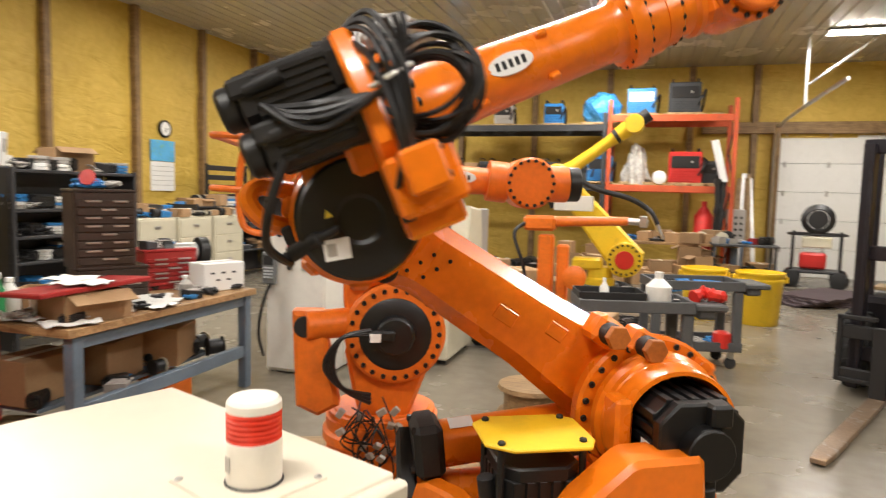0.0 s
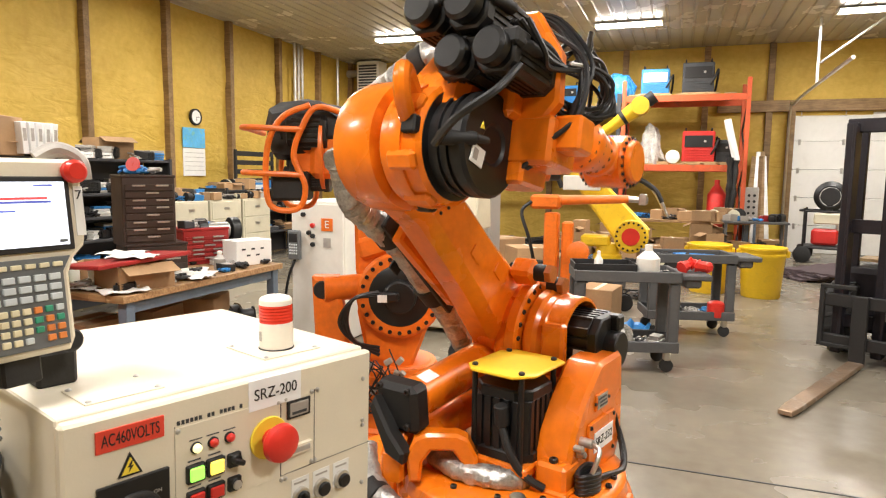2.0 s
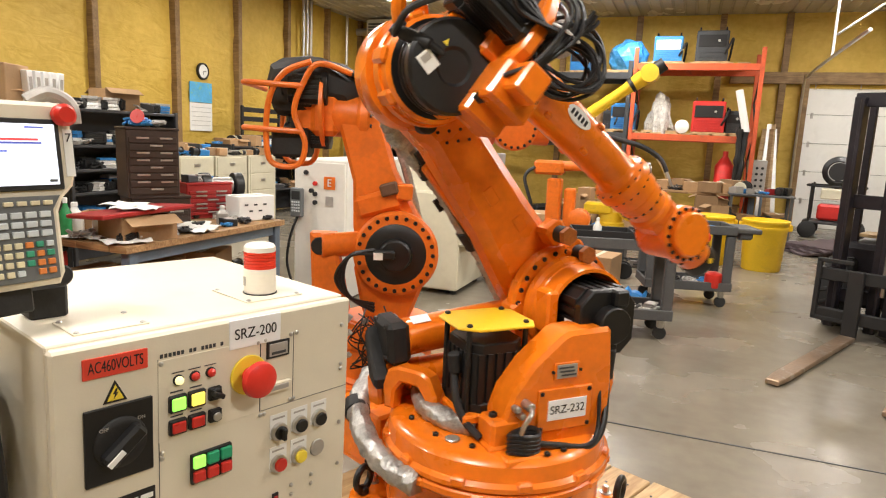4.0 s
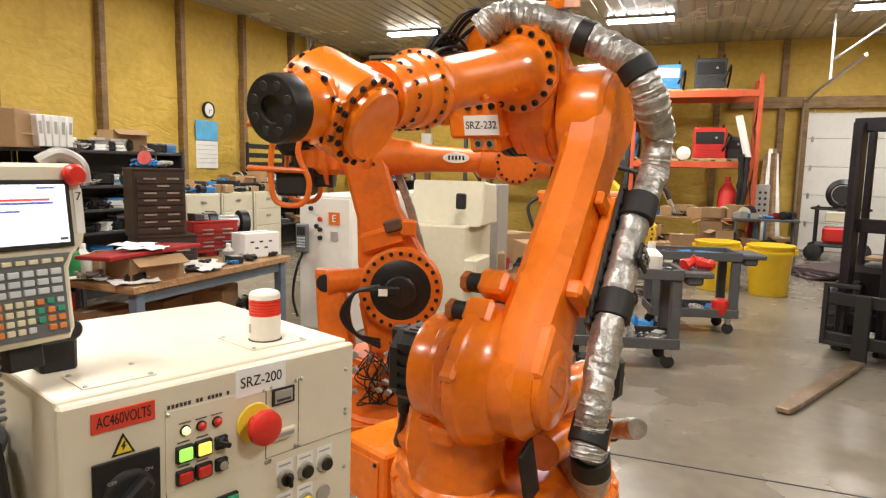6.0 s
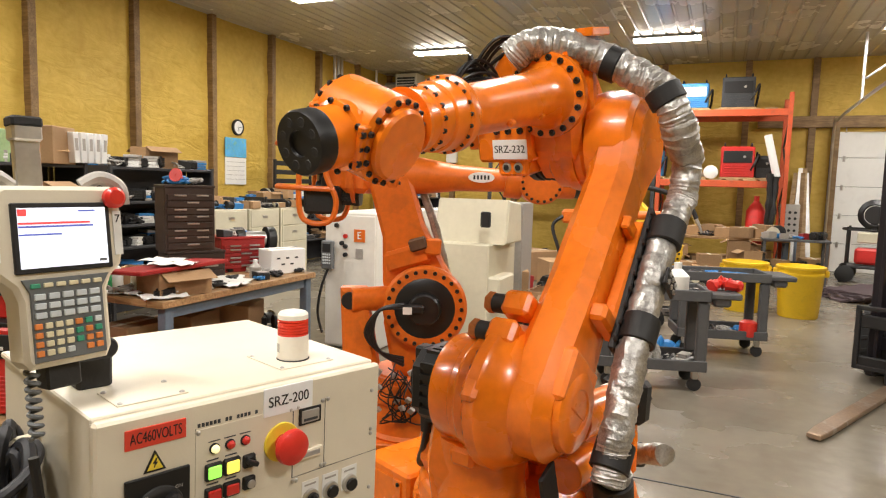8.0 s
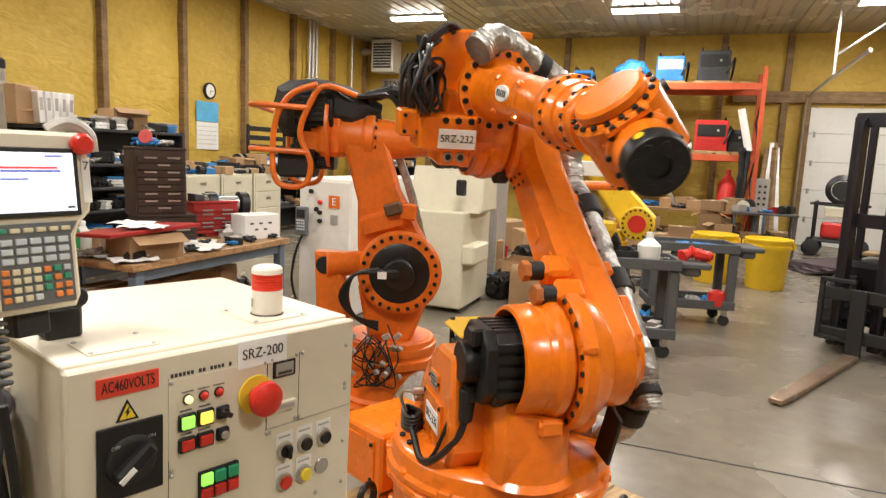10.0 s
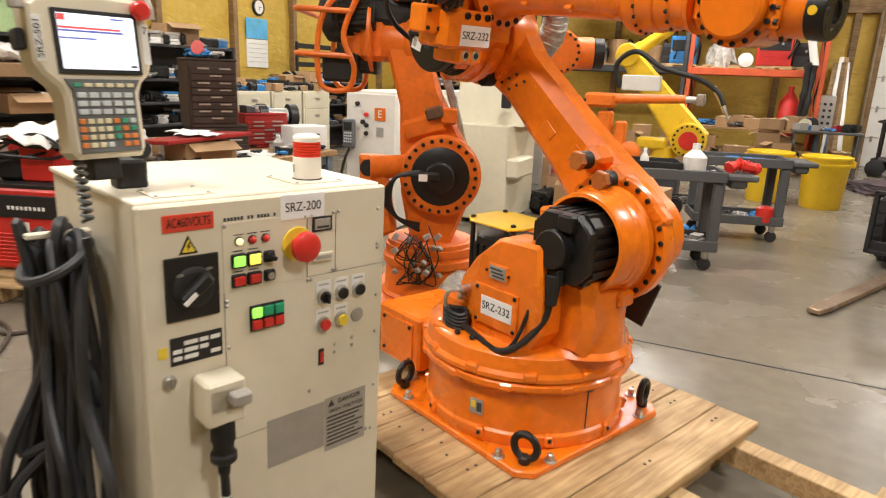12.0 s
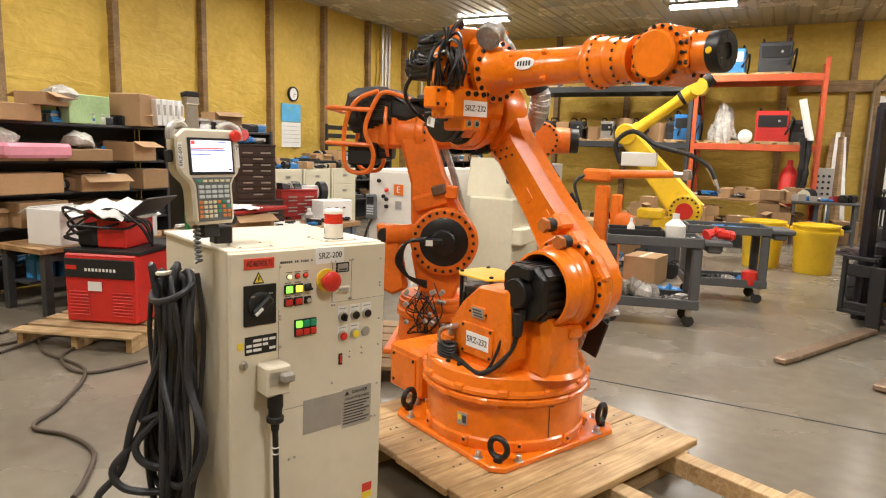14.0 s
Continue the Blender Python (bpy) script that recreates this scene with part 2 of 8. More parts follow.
# ---- mesh tools ----
class Geo:
    """Collects solid pieces into one mesh."""

    def __init__(self):
        self.v, self.f = [], []

    def add(self, verts, faces, m=None):
        o = len(self.v)
        self.v += [tuple(m @ Vector(p)) for p in verts] if m else [tuple(p) for p in verts]
        self.f += [tuple(o + i for i in f) for f in faces]
        return self

    def box(self, c, s, b=0.004, m=None):
        """A box with chamfered edges: centre, size."""
        hx, hy, hz = s[0] / 2, s[1] / 2, s[2] / 2
        b = min(b, hx * 0.45, hy * 0.45, hz * 0.45)
        vs, idx = [], {}
        for x in (-1, 1):
            for y in (-1, 1):
                for z in (-1, 1):
                    for a in range(3):
                        p = [x * (hx - b), y * (hy - b), z * (hz - b)]
                        p[a] = (x * hx, y * hy, z * hz)[a]
                        idx[(x, y, z, a)] = len(vs)
                        vs.append((p[0] + c[0], p[1] + c[1], p[2] + c[2]))
        fs = []
        for a in range(3):
            o = [i for i in range(3) if i != a]
            for s1 in (-1, 1):
                q = []
                for u, w in ((-1, -1), (1, -1), (1, 1), (-1, 1)):
                    k = [0, 0, 0]
                    k[a], k[o[0]], k[o[1]] = s1, u, w
                    q.append(idx[(*k, a)])
                fs.append(q if (s1 > 0) == (a != 1) else q[::-1])
        for a in range(3):
            o = [i for i in range(3) if i != a]
            for u in (-1, 1):
                for w in (-1, 1):
                    q = []
                    for s1, ax in ((-1, o[0]), (1, o[0]), (1, o[1]), (-1, o[1])):
                        k = [0, 0, 0]
                        k[a], k[o[0]], k[o[1]] = s1, u, w
                        q.append(idx[(*k, ax)])
                    fs.append(q)
        for x in (-1, 1):
            for y in (-1, 1):
                for z in (-1, 1):
                    fs.append([idx[(x, y, z, 0)], idx[(x, y, z, 1)], idx[(x, y, z, 2)]])
        return self.add(vs, fs, m)

    def lathe(self, p, d, prof, seg=28, m=None):
        """A turned solid: start, axis, rows of (distance along the axis, radius)."""
        q = Vector(d).to_track_quat("Z", "Y").to_matrix()
        p = Vector(p)
        vs, fs = [], []
        for h, r in prof:
            for i in range(seg):
                a = 2 * math.pi * i / seg
                vs.append(p + q @ Vector((r * math.cos(a), r * math.sin(a), h)))
        for k in range(len(prof) - 1):
            for i in range(seg):
                j = (i + 1) % seg
                fs.append((k * seg + i, k * seg + j, (k + 1) * seg + j, (k + 1) * seg + i))
        fs.append(tuple(range(seg))[::-1])
        fs.append(tuple((len(prof) - 1) * seg + i for i in range(seg)))
        return self.add(vs, fs, m)

    def cyl(self, p0, p1, r, r1=None, seg=24, b=0.004, m=None):
        d = Vector(p1) - Vector(p0)
        L = d.length
        r1 = r if r1 is None else r1
        b = min(b, r * 0.4, r1 * 0.4, L * 0.3)
        return self.lathe(p0, d, [(0, r - b), (b, r), (L - b, r1), (L, r1 - b)], seg, m)

    def prism(self, pts, t0, t1, m=None, b=0.006):
        """A polygon in local x, y drawn out along z from t0 to t1, with chamfered rims."""
        n = len(pts)
        P = [Vector((*p, 0)) for p in pts]
        area = sum(P[i].x * P[(i + 1) % n].y - P[(i + 1) % n].x * P[i].y for i in range(n))
        if area < 0:
            P = P[::-1]
        ins = []
        for i in range(n):
            e0, e1 = (P[i] - P[i - 1]).normalized(), (P[(i + 1) % n] - P[i]).normalized()
            n0, n1 = Vector((-e0.y, e0.x, 0)), Vector((-e1.y, e1.x, 0))
            k = n0 + n1
            k = k / max(0.35, k.dot(n0)) if k.length > 1e-6 else n0
            ins.append(P[i] + k * b)
        vs = [(q.x, q.y, t0) for q in ins] + [(q.x, q.y, t0 + b) for q in P] + [(q.x, q.y, t1 - b) for q in P] + [(q.x, q.y, t1) for q in ins]
        fs = [tuple(range(n))[::-1], tuple(3 * n + i for i in range(n))]
        for k in range(3):
            for i in range(n):
                j = (i + 1) % n
                fs.append((k * n + i, k * n + j, (k + 1) * n + j, (k + 1) * n + i))
        return self.add(vs, fs, m)

    def tube(self, pts, r, seg=8, sub=6, m=None, closed=False, wob=0.0):
        """A round tube along a smooth line through the points."""
        P = [Vector(p) for p in pts]
        path = []
        n = len(P)
        for i in range(n if closed else n - 1):
            p0, p1, p2, p3 = (P[(i + k) % n] if closed else P[min(max(i + k, 0), n - 1)] for k in (-1, 0, 1, 2))
            for s in range(sub):
                t = s / sub
                path.append(0.5 * (2 * p1 + (p2 - p0) * t + (2 * p0 - 5 * p1 + 4 * p2 - p3) * t * t + (3 * p1 - p0 - 3 * p2 + p3) * t ** 3))
        if not closed:
            path.append(P[-1])
        vs, fs = [], []
        k = len(path)
        up = Vector((0.03, 0.05, 1)).normalized()
        for i, p in enumerate(path):
            d = path[(i + 1) % k] - path[i - 1] if closed or 0 < i < k - 1 else (path[1] - path[0] if i == 0 else path[-1] - path[-2])
            d = d.normalized() if d.length > 1e-9 else Vector((0, 0, 1))
            side = d.cross(up)
            side = side.normalized() if side.length > 1e-3 else Vector((1, 0, 0))
            up = side.cross(d).normalized()
            rr = r * (1 + wob * math.sin(i * 2.4) + wob * 0.7 * math.sin(i * 1.1 + 1))
            for j in range(seg):
                a = 2 * math.pi * j / seg
                vs.append(p + rr * (math.cos(a) * side + math.sin(a) * up))
        for i in range(k if closed else k - 1):
            for j in range(seg):
                a, b2 = i * seg + j, i * seg + (j + 1) % seg
                c, d2 = ((i + 1) % k) * seg + (j + 1) % seg, ((i + 1) % k) * seg + j
                fs.append((a, b2, c, d2))
        if not closed:
            fs += [tuple(range(seg))[::-1], tuple((k - 1) * seg + j for j in range(seg))]
        return self.add(vs, fs, m)

    def mesh(self, name, material, angle=32):
        me = bpy.data.meshes.new(name)
        me.from_pydata(self.v, [], self.f)
        bm = bmesh.new()
        bm.from_mesh(me)
        bmesh.ops.recalc_face_normals(bm, faces=bm.faces)
        bm.to_mesh(me)
        bm.free()
        me.polygons.foreach_set("use_smooth", [True] * len(me.polygons))
        me.set_sharp_from_angle(angle=radians(angle))
        me.materials.append(material)
        return me


def thing(name, m, label, category, group=""):
    ob = new(name)
    ob.matrix_world = m
    ob.empty_display_size = 0.1
    return tagged(ob, label, category, group)


def part(name, geo, material, parent, label="", m=None, angle=32):
    ob = new(name, geo.mesh(name, material, angle) if isinstance(geo, Geo) else geo)
    ob.parent = parent
    if m is not None:
        ob.matrix_basis = m
    return tagged(ob, label) if label else ob


def solid(name, geo, material, label, category, m=None, group="", kind="", angle=32):
    ob = new(name, geo.mesh(name, material, angle))
    if m is not None:
        ob.matrix_world = m
    return tagged(ob, label, category, group, kind)


_bolts = {}


def bolt_ring(parent, c, axis, r, n, size=0.011, a0=0.0, span=2 * math.pi, material=None, tall=0.5):
    """A ring of socket-head bolts, each a part of its own on one shared mesh."""
    material = material or BOLT
    key = (size, material.name, tall)
    if key not in _bolts:
        _bolts[key] = Geo().lathe((0, 0, -0.002), (0, 0, 1), [(0, size), (size * tall * 1.6, size), (size * tall * 2, size * 0.8), (size * tall * 2, size * 0.45), (size * tall, size * 0.4)], 8).mesh("bolt", material)
    q = Vector(axis).to_track_quat("Z", "Y").to_matrix().to_4x4()
    for i in range(n):
        a = a0 + span * i / n
        m = Matrix.Translation(c) @ q @ Matrix.Translation((r * math.cos(a), r * math.sin(a), 0))
        part("bolt", _bolts[key], None, parent, m=m)


def text(name, s, size, material, parent, m, depth=0.001, width=None):
    """Raised lettering in the built-in font; local x along the words, z out of the face."""
    cu = bpy.data.curves.new(name, "FONT")
    cu.body, cu.size, cu.extrude, cu.align_x, cu.align_y = s, size, depth, "CENTER", "CENTER"
    tmp = bpy.data.objects.new(name, cu)
    me = bpy.data.meshes.new_from_object(tmp)
    bpy.data.objects.remove(tmp)
    if width:
        w = max(v.co.x for v in me.vertices) - min(v.co.x for v in me.vertices)
        for v in me.vertices:
            v.co.x *= width / w
    me.materials.clear()
    me.materials.append(material)
    ob = new(name, me)
    ob.parent = parent
    ob.matrix_basis = m
    return ob


# ---- the shop: floor, walls, ceiling ----
XW, YB, XE, YF = -8.8, 15.5, 7.5, -6.0
tagged(solid("floor", Geo().box(((XW + XE) / 2, (YB + YF) / 2, -0.1), (XE - XW + 0.6, YB - YF + 0.6, 0.2), 0.002), FLOORM, "polished grey-tan concrete shop floor with faint stains", "floor"), kind="structure")
jg = Geo()
jg.box(((XW + XE) / 2, 3.23, 0.0015), (XE - XW, 0.012, 0.005), 0.001)
jg.box((2.9, (YB + YF) / 2, 0.0015), (0.012, YB - YF, 0.005), 0.001)
solid("trim", jg, DGREY, "dark saw-cut control joint in the concrete floor", "floor joint", kind="structure")


def foam_wall(name, length, height, m, holes=(), label="yellow spray-foam insulated wall with an uneven lumpy surface"):
    """A lumpy foam wall in local x, z, its face at y = 0, with openings (x0, x1, z1) down to the floor."""
    bm = bmesh.new()
    nx, nz = int(length / 0.14), int(height / 0.14)
    xs = sorted(set([length * i / nx for i in range(nx + 1)] + [e for h in holes for e in h[:2]]))
    zs = sorted(set([height * i / nz for i in range(nz + 1)] + [h[2] for h in holes]))
    grid = {}
    for i, x in enumerate(xs):
        for k, z in enumerate(zs):
            y = 0.035 * noise.fractal(Vector((x * 0.9 + len(name), z * 2.2, 3)), 0.8, 2.1, 3) - 0.02
            grid[i, k] = bm.verts.new((x, y, z))
    for i in range(len(xs) - 1):
        for k in range(len(zs) - 1):
            xm, zm = (xs[i] + xs[i + 1]) / 2, (zs[k] + zs[k + 1]) / 2
            if any(h[0] < xm < h[1] and zm < h[2] for h in holes):
                continue
            bm.faces.new((grid[i, k], grid[i + 1, k], grid[i + 1, k + 1], grid[i, k + 1]))
    ext = bmesh.ops.extrude_face_region(bm, geom=bm.faces[:])
    for v in ext["geom"]:
        if isinstance(v, bmesh.types.BMVert):
            v.co.y = -0.22
    bmesh.ops.recalc_face_normals(bm, faces=bm.faces)
    me = bpy.data.meshes.new(name)
    bm.to_mesh(me)
    bm.free()
    for p in me.polygons:
        p.use_smooth = True
    me.set_sharp_from_angle(angle=radians(40))
    me.materials.append(FOAM)
    ob = new(name, me)
    ob.matrix_world = m
    return tagged(ob, label, "wall", kind="structure")


foam_wall("wall_west", YB - YF, CEIL, pose(XW, YB, 0, 0, 0, -90))
DX0, DX1, DZ = 1.87, 5.8, 2.96
foam_wall("wall_north", XE - XW, CEIL, pose(XE, YB, 0, 0, 0, 180), [(XE - DX1, XE - DX0, DZ)])
foam_wall("wall_east", YB - YF, CEIL, pose(XE, YF, 0, 0, 0, 90))
foam_wall("wall_south", XE - XW, CEIL, pose(XW, YF, 0))
# ribbed metal ceiling, ribs along y
cg = Geo()
x = XW - 0.2
prof = []
while x < XE + 0.2:
    prof += [(x, 0), (x + 0.17, 0), (x + 0.185, 0.02), (x + 0.215, 0.02)]
    x += 0.23
vs = [(px, yy, CEIL + pz) for yy in (YF - 0.2, YB + 0.2) for px, pz in prof] + [(XW - 0.2, YF - 0.2, CEIL + 0.2), (XE + 0.2, YF - 0.2, CEIL + 0.2), (XE + 0.2, YB + 0.2, CEIL + 0.2), (XW - 0.2, YB + 0.2, CEIL + 0.2)]
k = len(prof)
cg.add(vs, [(i, i + 1, k + i + 1, k + i) for i in range(k - 1)] + [(2 * k, 2 * k + 1, 2 * k + 2, 2 * k + 3)])
solid("ceiling", cg, CEILM, "off-white ribbed metal ceiling panels", "ceiling", kind="structure")
# wall posts
for i in range(13):
    y = -4.6 + 1.66 * i
    solid("trim", Geo().box((XW + 0.03, y, CEIL / 2), (0.14, 0.11, CEIL), 0.006), STUDW, "rough wooden wall post set in the foam", "wall post", kind="structure")
for x in (-6.9, -5.2, -3.4, -1.7, 0.05, 1.35):
    solid("trim", Geo().box((x, YB - 0.03, CEIL / 2), (0.13, 0.12, CEIL), 0.006), STUDW, "rough wooden wall post set in the foam", "wall post", kind="structure")
for x in (DX0 - 0.08, DX1 + 0.08):
    solid("trim", Geo().box((x, YB - 0.04, DZ / 2 + 0.05), (0.14, 0.16, DZ + 0.1), 0.006), STUDW, "wooden jamb beside the overhead door", "door jamb", kind="structure")
solid("trim", Geo().box(((0.3 + XE) / 2, YB - 0.05, DZ + 0.2), (XE - 0.3, 0.14, 0.24), 0.006), STUDW, "wooden header board over the door", "door header", kind="structure")
# overhead door
door = thing("door_1", pose(0, YB + 0.06, 0), "white sectional overhead garage door, closed", "garage door")
door["kind"] = "structure"
for i in range(5):
    h = (DZ + 0.06) / 5
    pn = part("door_panel", Geo().box(((DX0 + DX1) / 2, 0, h * (i + 0.5)), (DX1 - DX0 + 0.1, 0.05, h - 0.006), 0.008), DOORM, door)
    for hx in (DX0 + 0.12, DX0 + 0.95, DX0 + 1.9, DX0 + 2.9):
        part("hinge", Geo().box((hx, -0.035, h * (i + 1) - 0.02), (0.05, 0.03, 0.12), 0.006).cyl((hx, -0.05, h * (i + 1) - 0.05), (hx, -0.05, h * (i + 1) + 0.03), 0.012, seg=8), STEEL, pn)
# door track with its diagonal brace
tr = thing("door_track", pose(0, 0, 0), "galvanized door track hung from the ceiling by a strut", "door track")
tr["kind"] = "structure"
part("rail", Geo().tube([(1.72, 15.2, 0.1), (1.72, 15.2, 2.9), (1.75, 14.9, 3.15), (1.85, 13.9, 3.3), (1.85, 10.5, 3.35)], 0.03, 6), STEEL, tr)
part("hanger", Geo().box((1.85, 13.2, 3.9), (0.045, 0.045, 1.2), 0.004), STEEL, tr)
part("strut", Geo().cyl((1.88, 13.2, 3.7), (2.9, 13.2, 4.48), 0.022, seg=8), STEEL, tr)


def tube_lamp(x, y):
    t = thing("ceiling_light", pose(x, y, CEIL), "white fluorescent strip light on the ceiling, lit", "ceiling light", "shop ceiling lights")
    part("housing", Geo().prism([(-0.15, -0.035), (0.15, -0.035), (0.09, -0.003), (-0.09, -0.003)], -0.62, 0.62, pose(0, 0, 0, 90, 0, 90), 0.003), WHITE, t)
    for yy in (-0.1, -0.035, 0.035, 0.1):
        part("tube", Geo().cyl((-0.6, yy, -0.06), (0.6, yy, -0.06), 0.018, seg=10), TUBE, t)
    for xx in (-0.61, 0.61):
        part("end_cap", Geo().box((xx, 0, -0.055), (0.03, 0.28, 0.06), 0.006), WHITE, t)


for lx, ly in LAMP_SPOTS:
    tube_lamp(lx, ly)


# ---- the moving robot ----
RX, RY = -0.905, 1.766
BASE_YAW = 65.0
A2, Z2, L2, U3, SU, DRING, DW, DF = 0.309, 0.974, 1.048, 0.205, -0.01, 0.945, 1.192, 0.223


def eyebolt(parent, x, y, z, yaw):
    m = pose(x, y, z, 0, 0, yaw)
    ring = Geo().tube([(0.045 * math.cos(a), 0, 0.065 + 0.045 * math.sin(a)) for a in [2 * math.pi * i / 12 for i in range(12)]], 0.014, 8, 2, m, closed=True)
    ring.cyl((0, 0, 0), (0, 0, 0.03), 0.022, seg=12, m=m)
    part("eyebolt", ring, BLACK, parent)


def hose(geo, pts, r):
    """A hose in a slack metal-coated sleeve, its skin creased."""
    sl = Geo().tube(pts, r, 18, 18, wob=0.03)
    for v in sl.v:
        p = Vector(v)
        geo.v.append(tuple(p + 0.16 * r * noise.noise_vector(p * (0.9 / r)) + 0.10 * r * noise.noise_vector(p * (2.3 / r))))
    o = len(geo.v) - len(sl.v)
    geo.f += [tuple(o + i for i in f) for f in sl.f]
    return geo


def servo_motor(geo, y0, y1, r, m=None, back=True):
    """A finned square servo motor along local -y from y0 to y1."""
    c = r * 0.42
    octo = [(r, -r + c), (r, r - c), (r - c, r), (-r + c, r), (-r, r - c), (-r, -r + c), (-r + c, -r), (r - c, -r)]
    mm = (m or Matrix()) @ pose(0, y0, 0, 90)
    L = abs(y1 - y0)
    geo.prism([(p[0] * 1.04, p[1] * 1.04) for p in octo], 0, L * 0.14, mm, 0.006)
    flutes = []
    for k in range(4):
        ca, sa = (1, 0, -1, 0)[k], (0, 1, 0, -1)[k]
        for i in range(5):
            o = (-0.62 + i * 0.31) * r
            for d, e in ((0.92, -0.10), (1.0, -0.085), (1.0, 0.085), (0.92, 0.10)):
                flutes.append((ca * d * r - sa * (o + e * r), sa * d * r + ca * (o + e * r)))
    geo.prism(flutes, L * 0.12, L * 0.72, mm, 0.0015)
    geo.prism([(p[0] * 0.98, p[1] * 0.98) for p in octo], L * 0.7, L * 0.84, mm, 0.006)
    if back:
        geo.cyl((0, 0, L * 0.82), (0, 0, L), r * 0.55, seg=16, m=mm)
        geo.box((r * 0.3, r * 0.75, L * 0.86), (r * 0.5, r * 0.5, r * 0.4), 0.008, mm)
    return geo


def build_robot_base(robot):
    base = part("base", Geo().lathe((0, 0, 0.225), (0, 0, 1), [(0, 0.398), (0.015, 0.404), (0.05, 0.404), (0.058, 0.394), (0.21, 0.394), (0.225, 0.412), (0.235, 0.422), (0.252, 0.422), (0.26, 0.412)], 72), ORANGE, robot, "round orange cast base drum")
    m = pose(0, 0, 0, 0, 0, BASE_YAW)
    h, c = 0.412, 0.05
    pl = [(h, -h + c), (h, h - c), (h - c, h), (-h + c, h), (-h, h - c), (-h, -h + c), (-h + c, -h), (h - c, -h)]
    part("base_plate", Geo().prism(pl, 0.2, 0.228, m, 0.005), ORANGE, base)
    for a in (45, 135, 225, 315):
        r = 0.495
        x, y = r * math.cos(radians(a + BASE_YAW)), r * math.sin(radians(a + BASE_YAW))
        eyebolt(base, x, y, 0.228, a + BASE_YAW + 60)
        for k in (-11, 11):
            x2, y2 = 0.475 * math.cos(radians(a + BASE_YAW + k)), 0.475 * math.sin(radians(a + BASE_YAW + k))
            part("anchor_bolt", Geo().cyl((x2, y2, 0.226), (x2, y2, 0.258), 0.014, seg=6).cyl((x2, y2, 0.226), (x2, y2, 0.232), 0.024, seg=14), STEEL, base)
    # bosses under the rim and along the foot
    for i in range(12):
        a = 2 * math.pi * (i + 0.3) / 12
        part("boss", Geo().box((0.412, 0, 0.468), (0.032, 0.05, 0.03), 0.008, pose(0, 0, 0, 0, 0, math.degrees(a))), ORANGE, base)
    for i in range(10):
        a = 2 * math.pi * (i + 0.4) / 10
        part("foot_boss", Geo().box((0.402, 0, 0.262), (0.03, 0.032, 0.045), 0.006, pose(0, 0, 0, 0, 0, math.degrees(a))), ORANGE, base)
        bolt_ring(base, (0.418 * math.cos(a), 0.418 * math.sin(a), 0.268), (math.cos(a), math.sin(a), 0), 0, 1, 0.007)
    part("seam", Geo().box((0.395, 0, 0.37), (0.005, 0.004, 0.17), 0.001, pose(0, 0, 0, 0, 0, -36)), DGREY, base)
    # connector box at the rear of the base
    mb = pose(0, 0, 0, 0, 0, BASE_YAW + 90)
    cbx = part("connector_box", Geo().box((0.53, 0.08, 0.375), (0.3, 0.36, 0.25), 0.012, mb), ORANGE, base, "orange cable connector box")
    part("box_cover", Geo().box((0.683, 0.08, 0.375), (0.012, 0.28, 0.18), 0.004, mb), ORANGE, cbx)
    part("box_cover", Geo().box((0.53, 0.263, 0.375), (0.22, 0.010, 0.18), 0.004, mb), ORANGE, cbx)
    for bx in (0.435, 0.625):
        for bz in (0.30, 0.45):
            bolt_ring(cbx, mb @ Vector((bx, 0.268, bz)), mb.to_3x3() @ Vector((0, 1, 0)), 0, 1, 0.009)
    part("connector_box", Geo().box((0.45, -0.17, 0.335), (0.22, 0.2, 0.2), 0.012, mb), ORANGE, base)
    wl = part("warning_label", Geo().box((0.3965, 0, 0.355), (0.003, 0.055, 0.06), 0.001, pose(0, 0, 0, 0, 0, -97)), PLATE, base)
    part("mark", Geo().box((0.3985, -0.012, 0.362), (0.002, 0.018, 0.026), 0.0005, pose(0, 0, 0, 0, 0, -97)), TRI, wl)
    part("mark", Geo().box((0.3985, 0.013, 0.355), (0.002, 0.02, 0.036), 0.0005, pose(0, 0, 0, 0, 0, -97)), DGREY, wl)
    part("plug_hole", Geo().cyl((0.39, 0, 0), (0.399, 0, 0), 0.015, seg=14, m=pose(0, 0, 0.445, 0, 0, -34)), BLACKM, base)
    return base


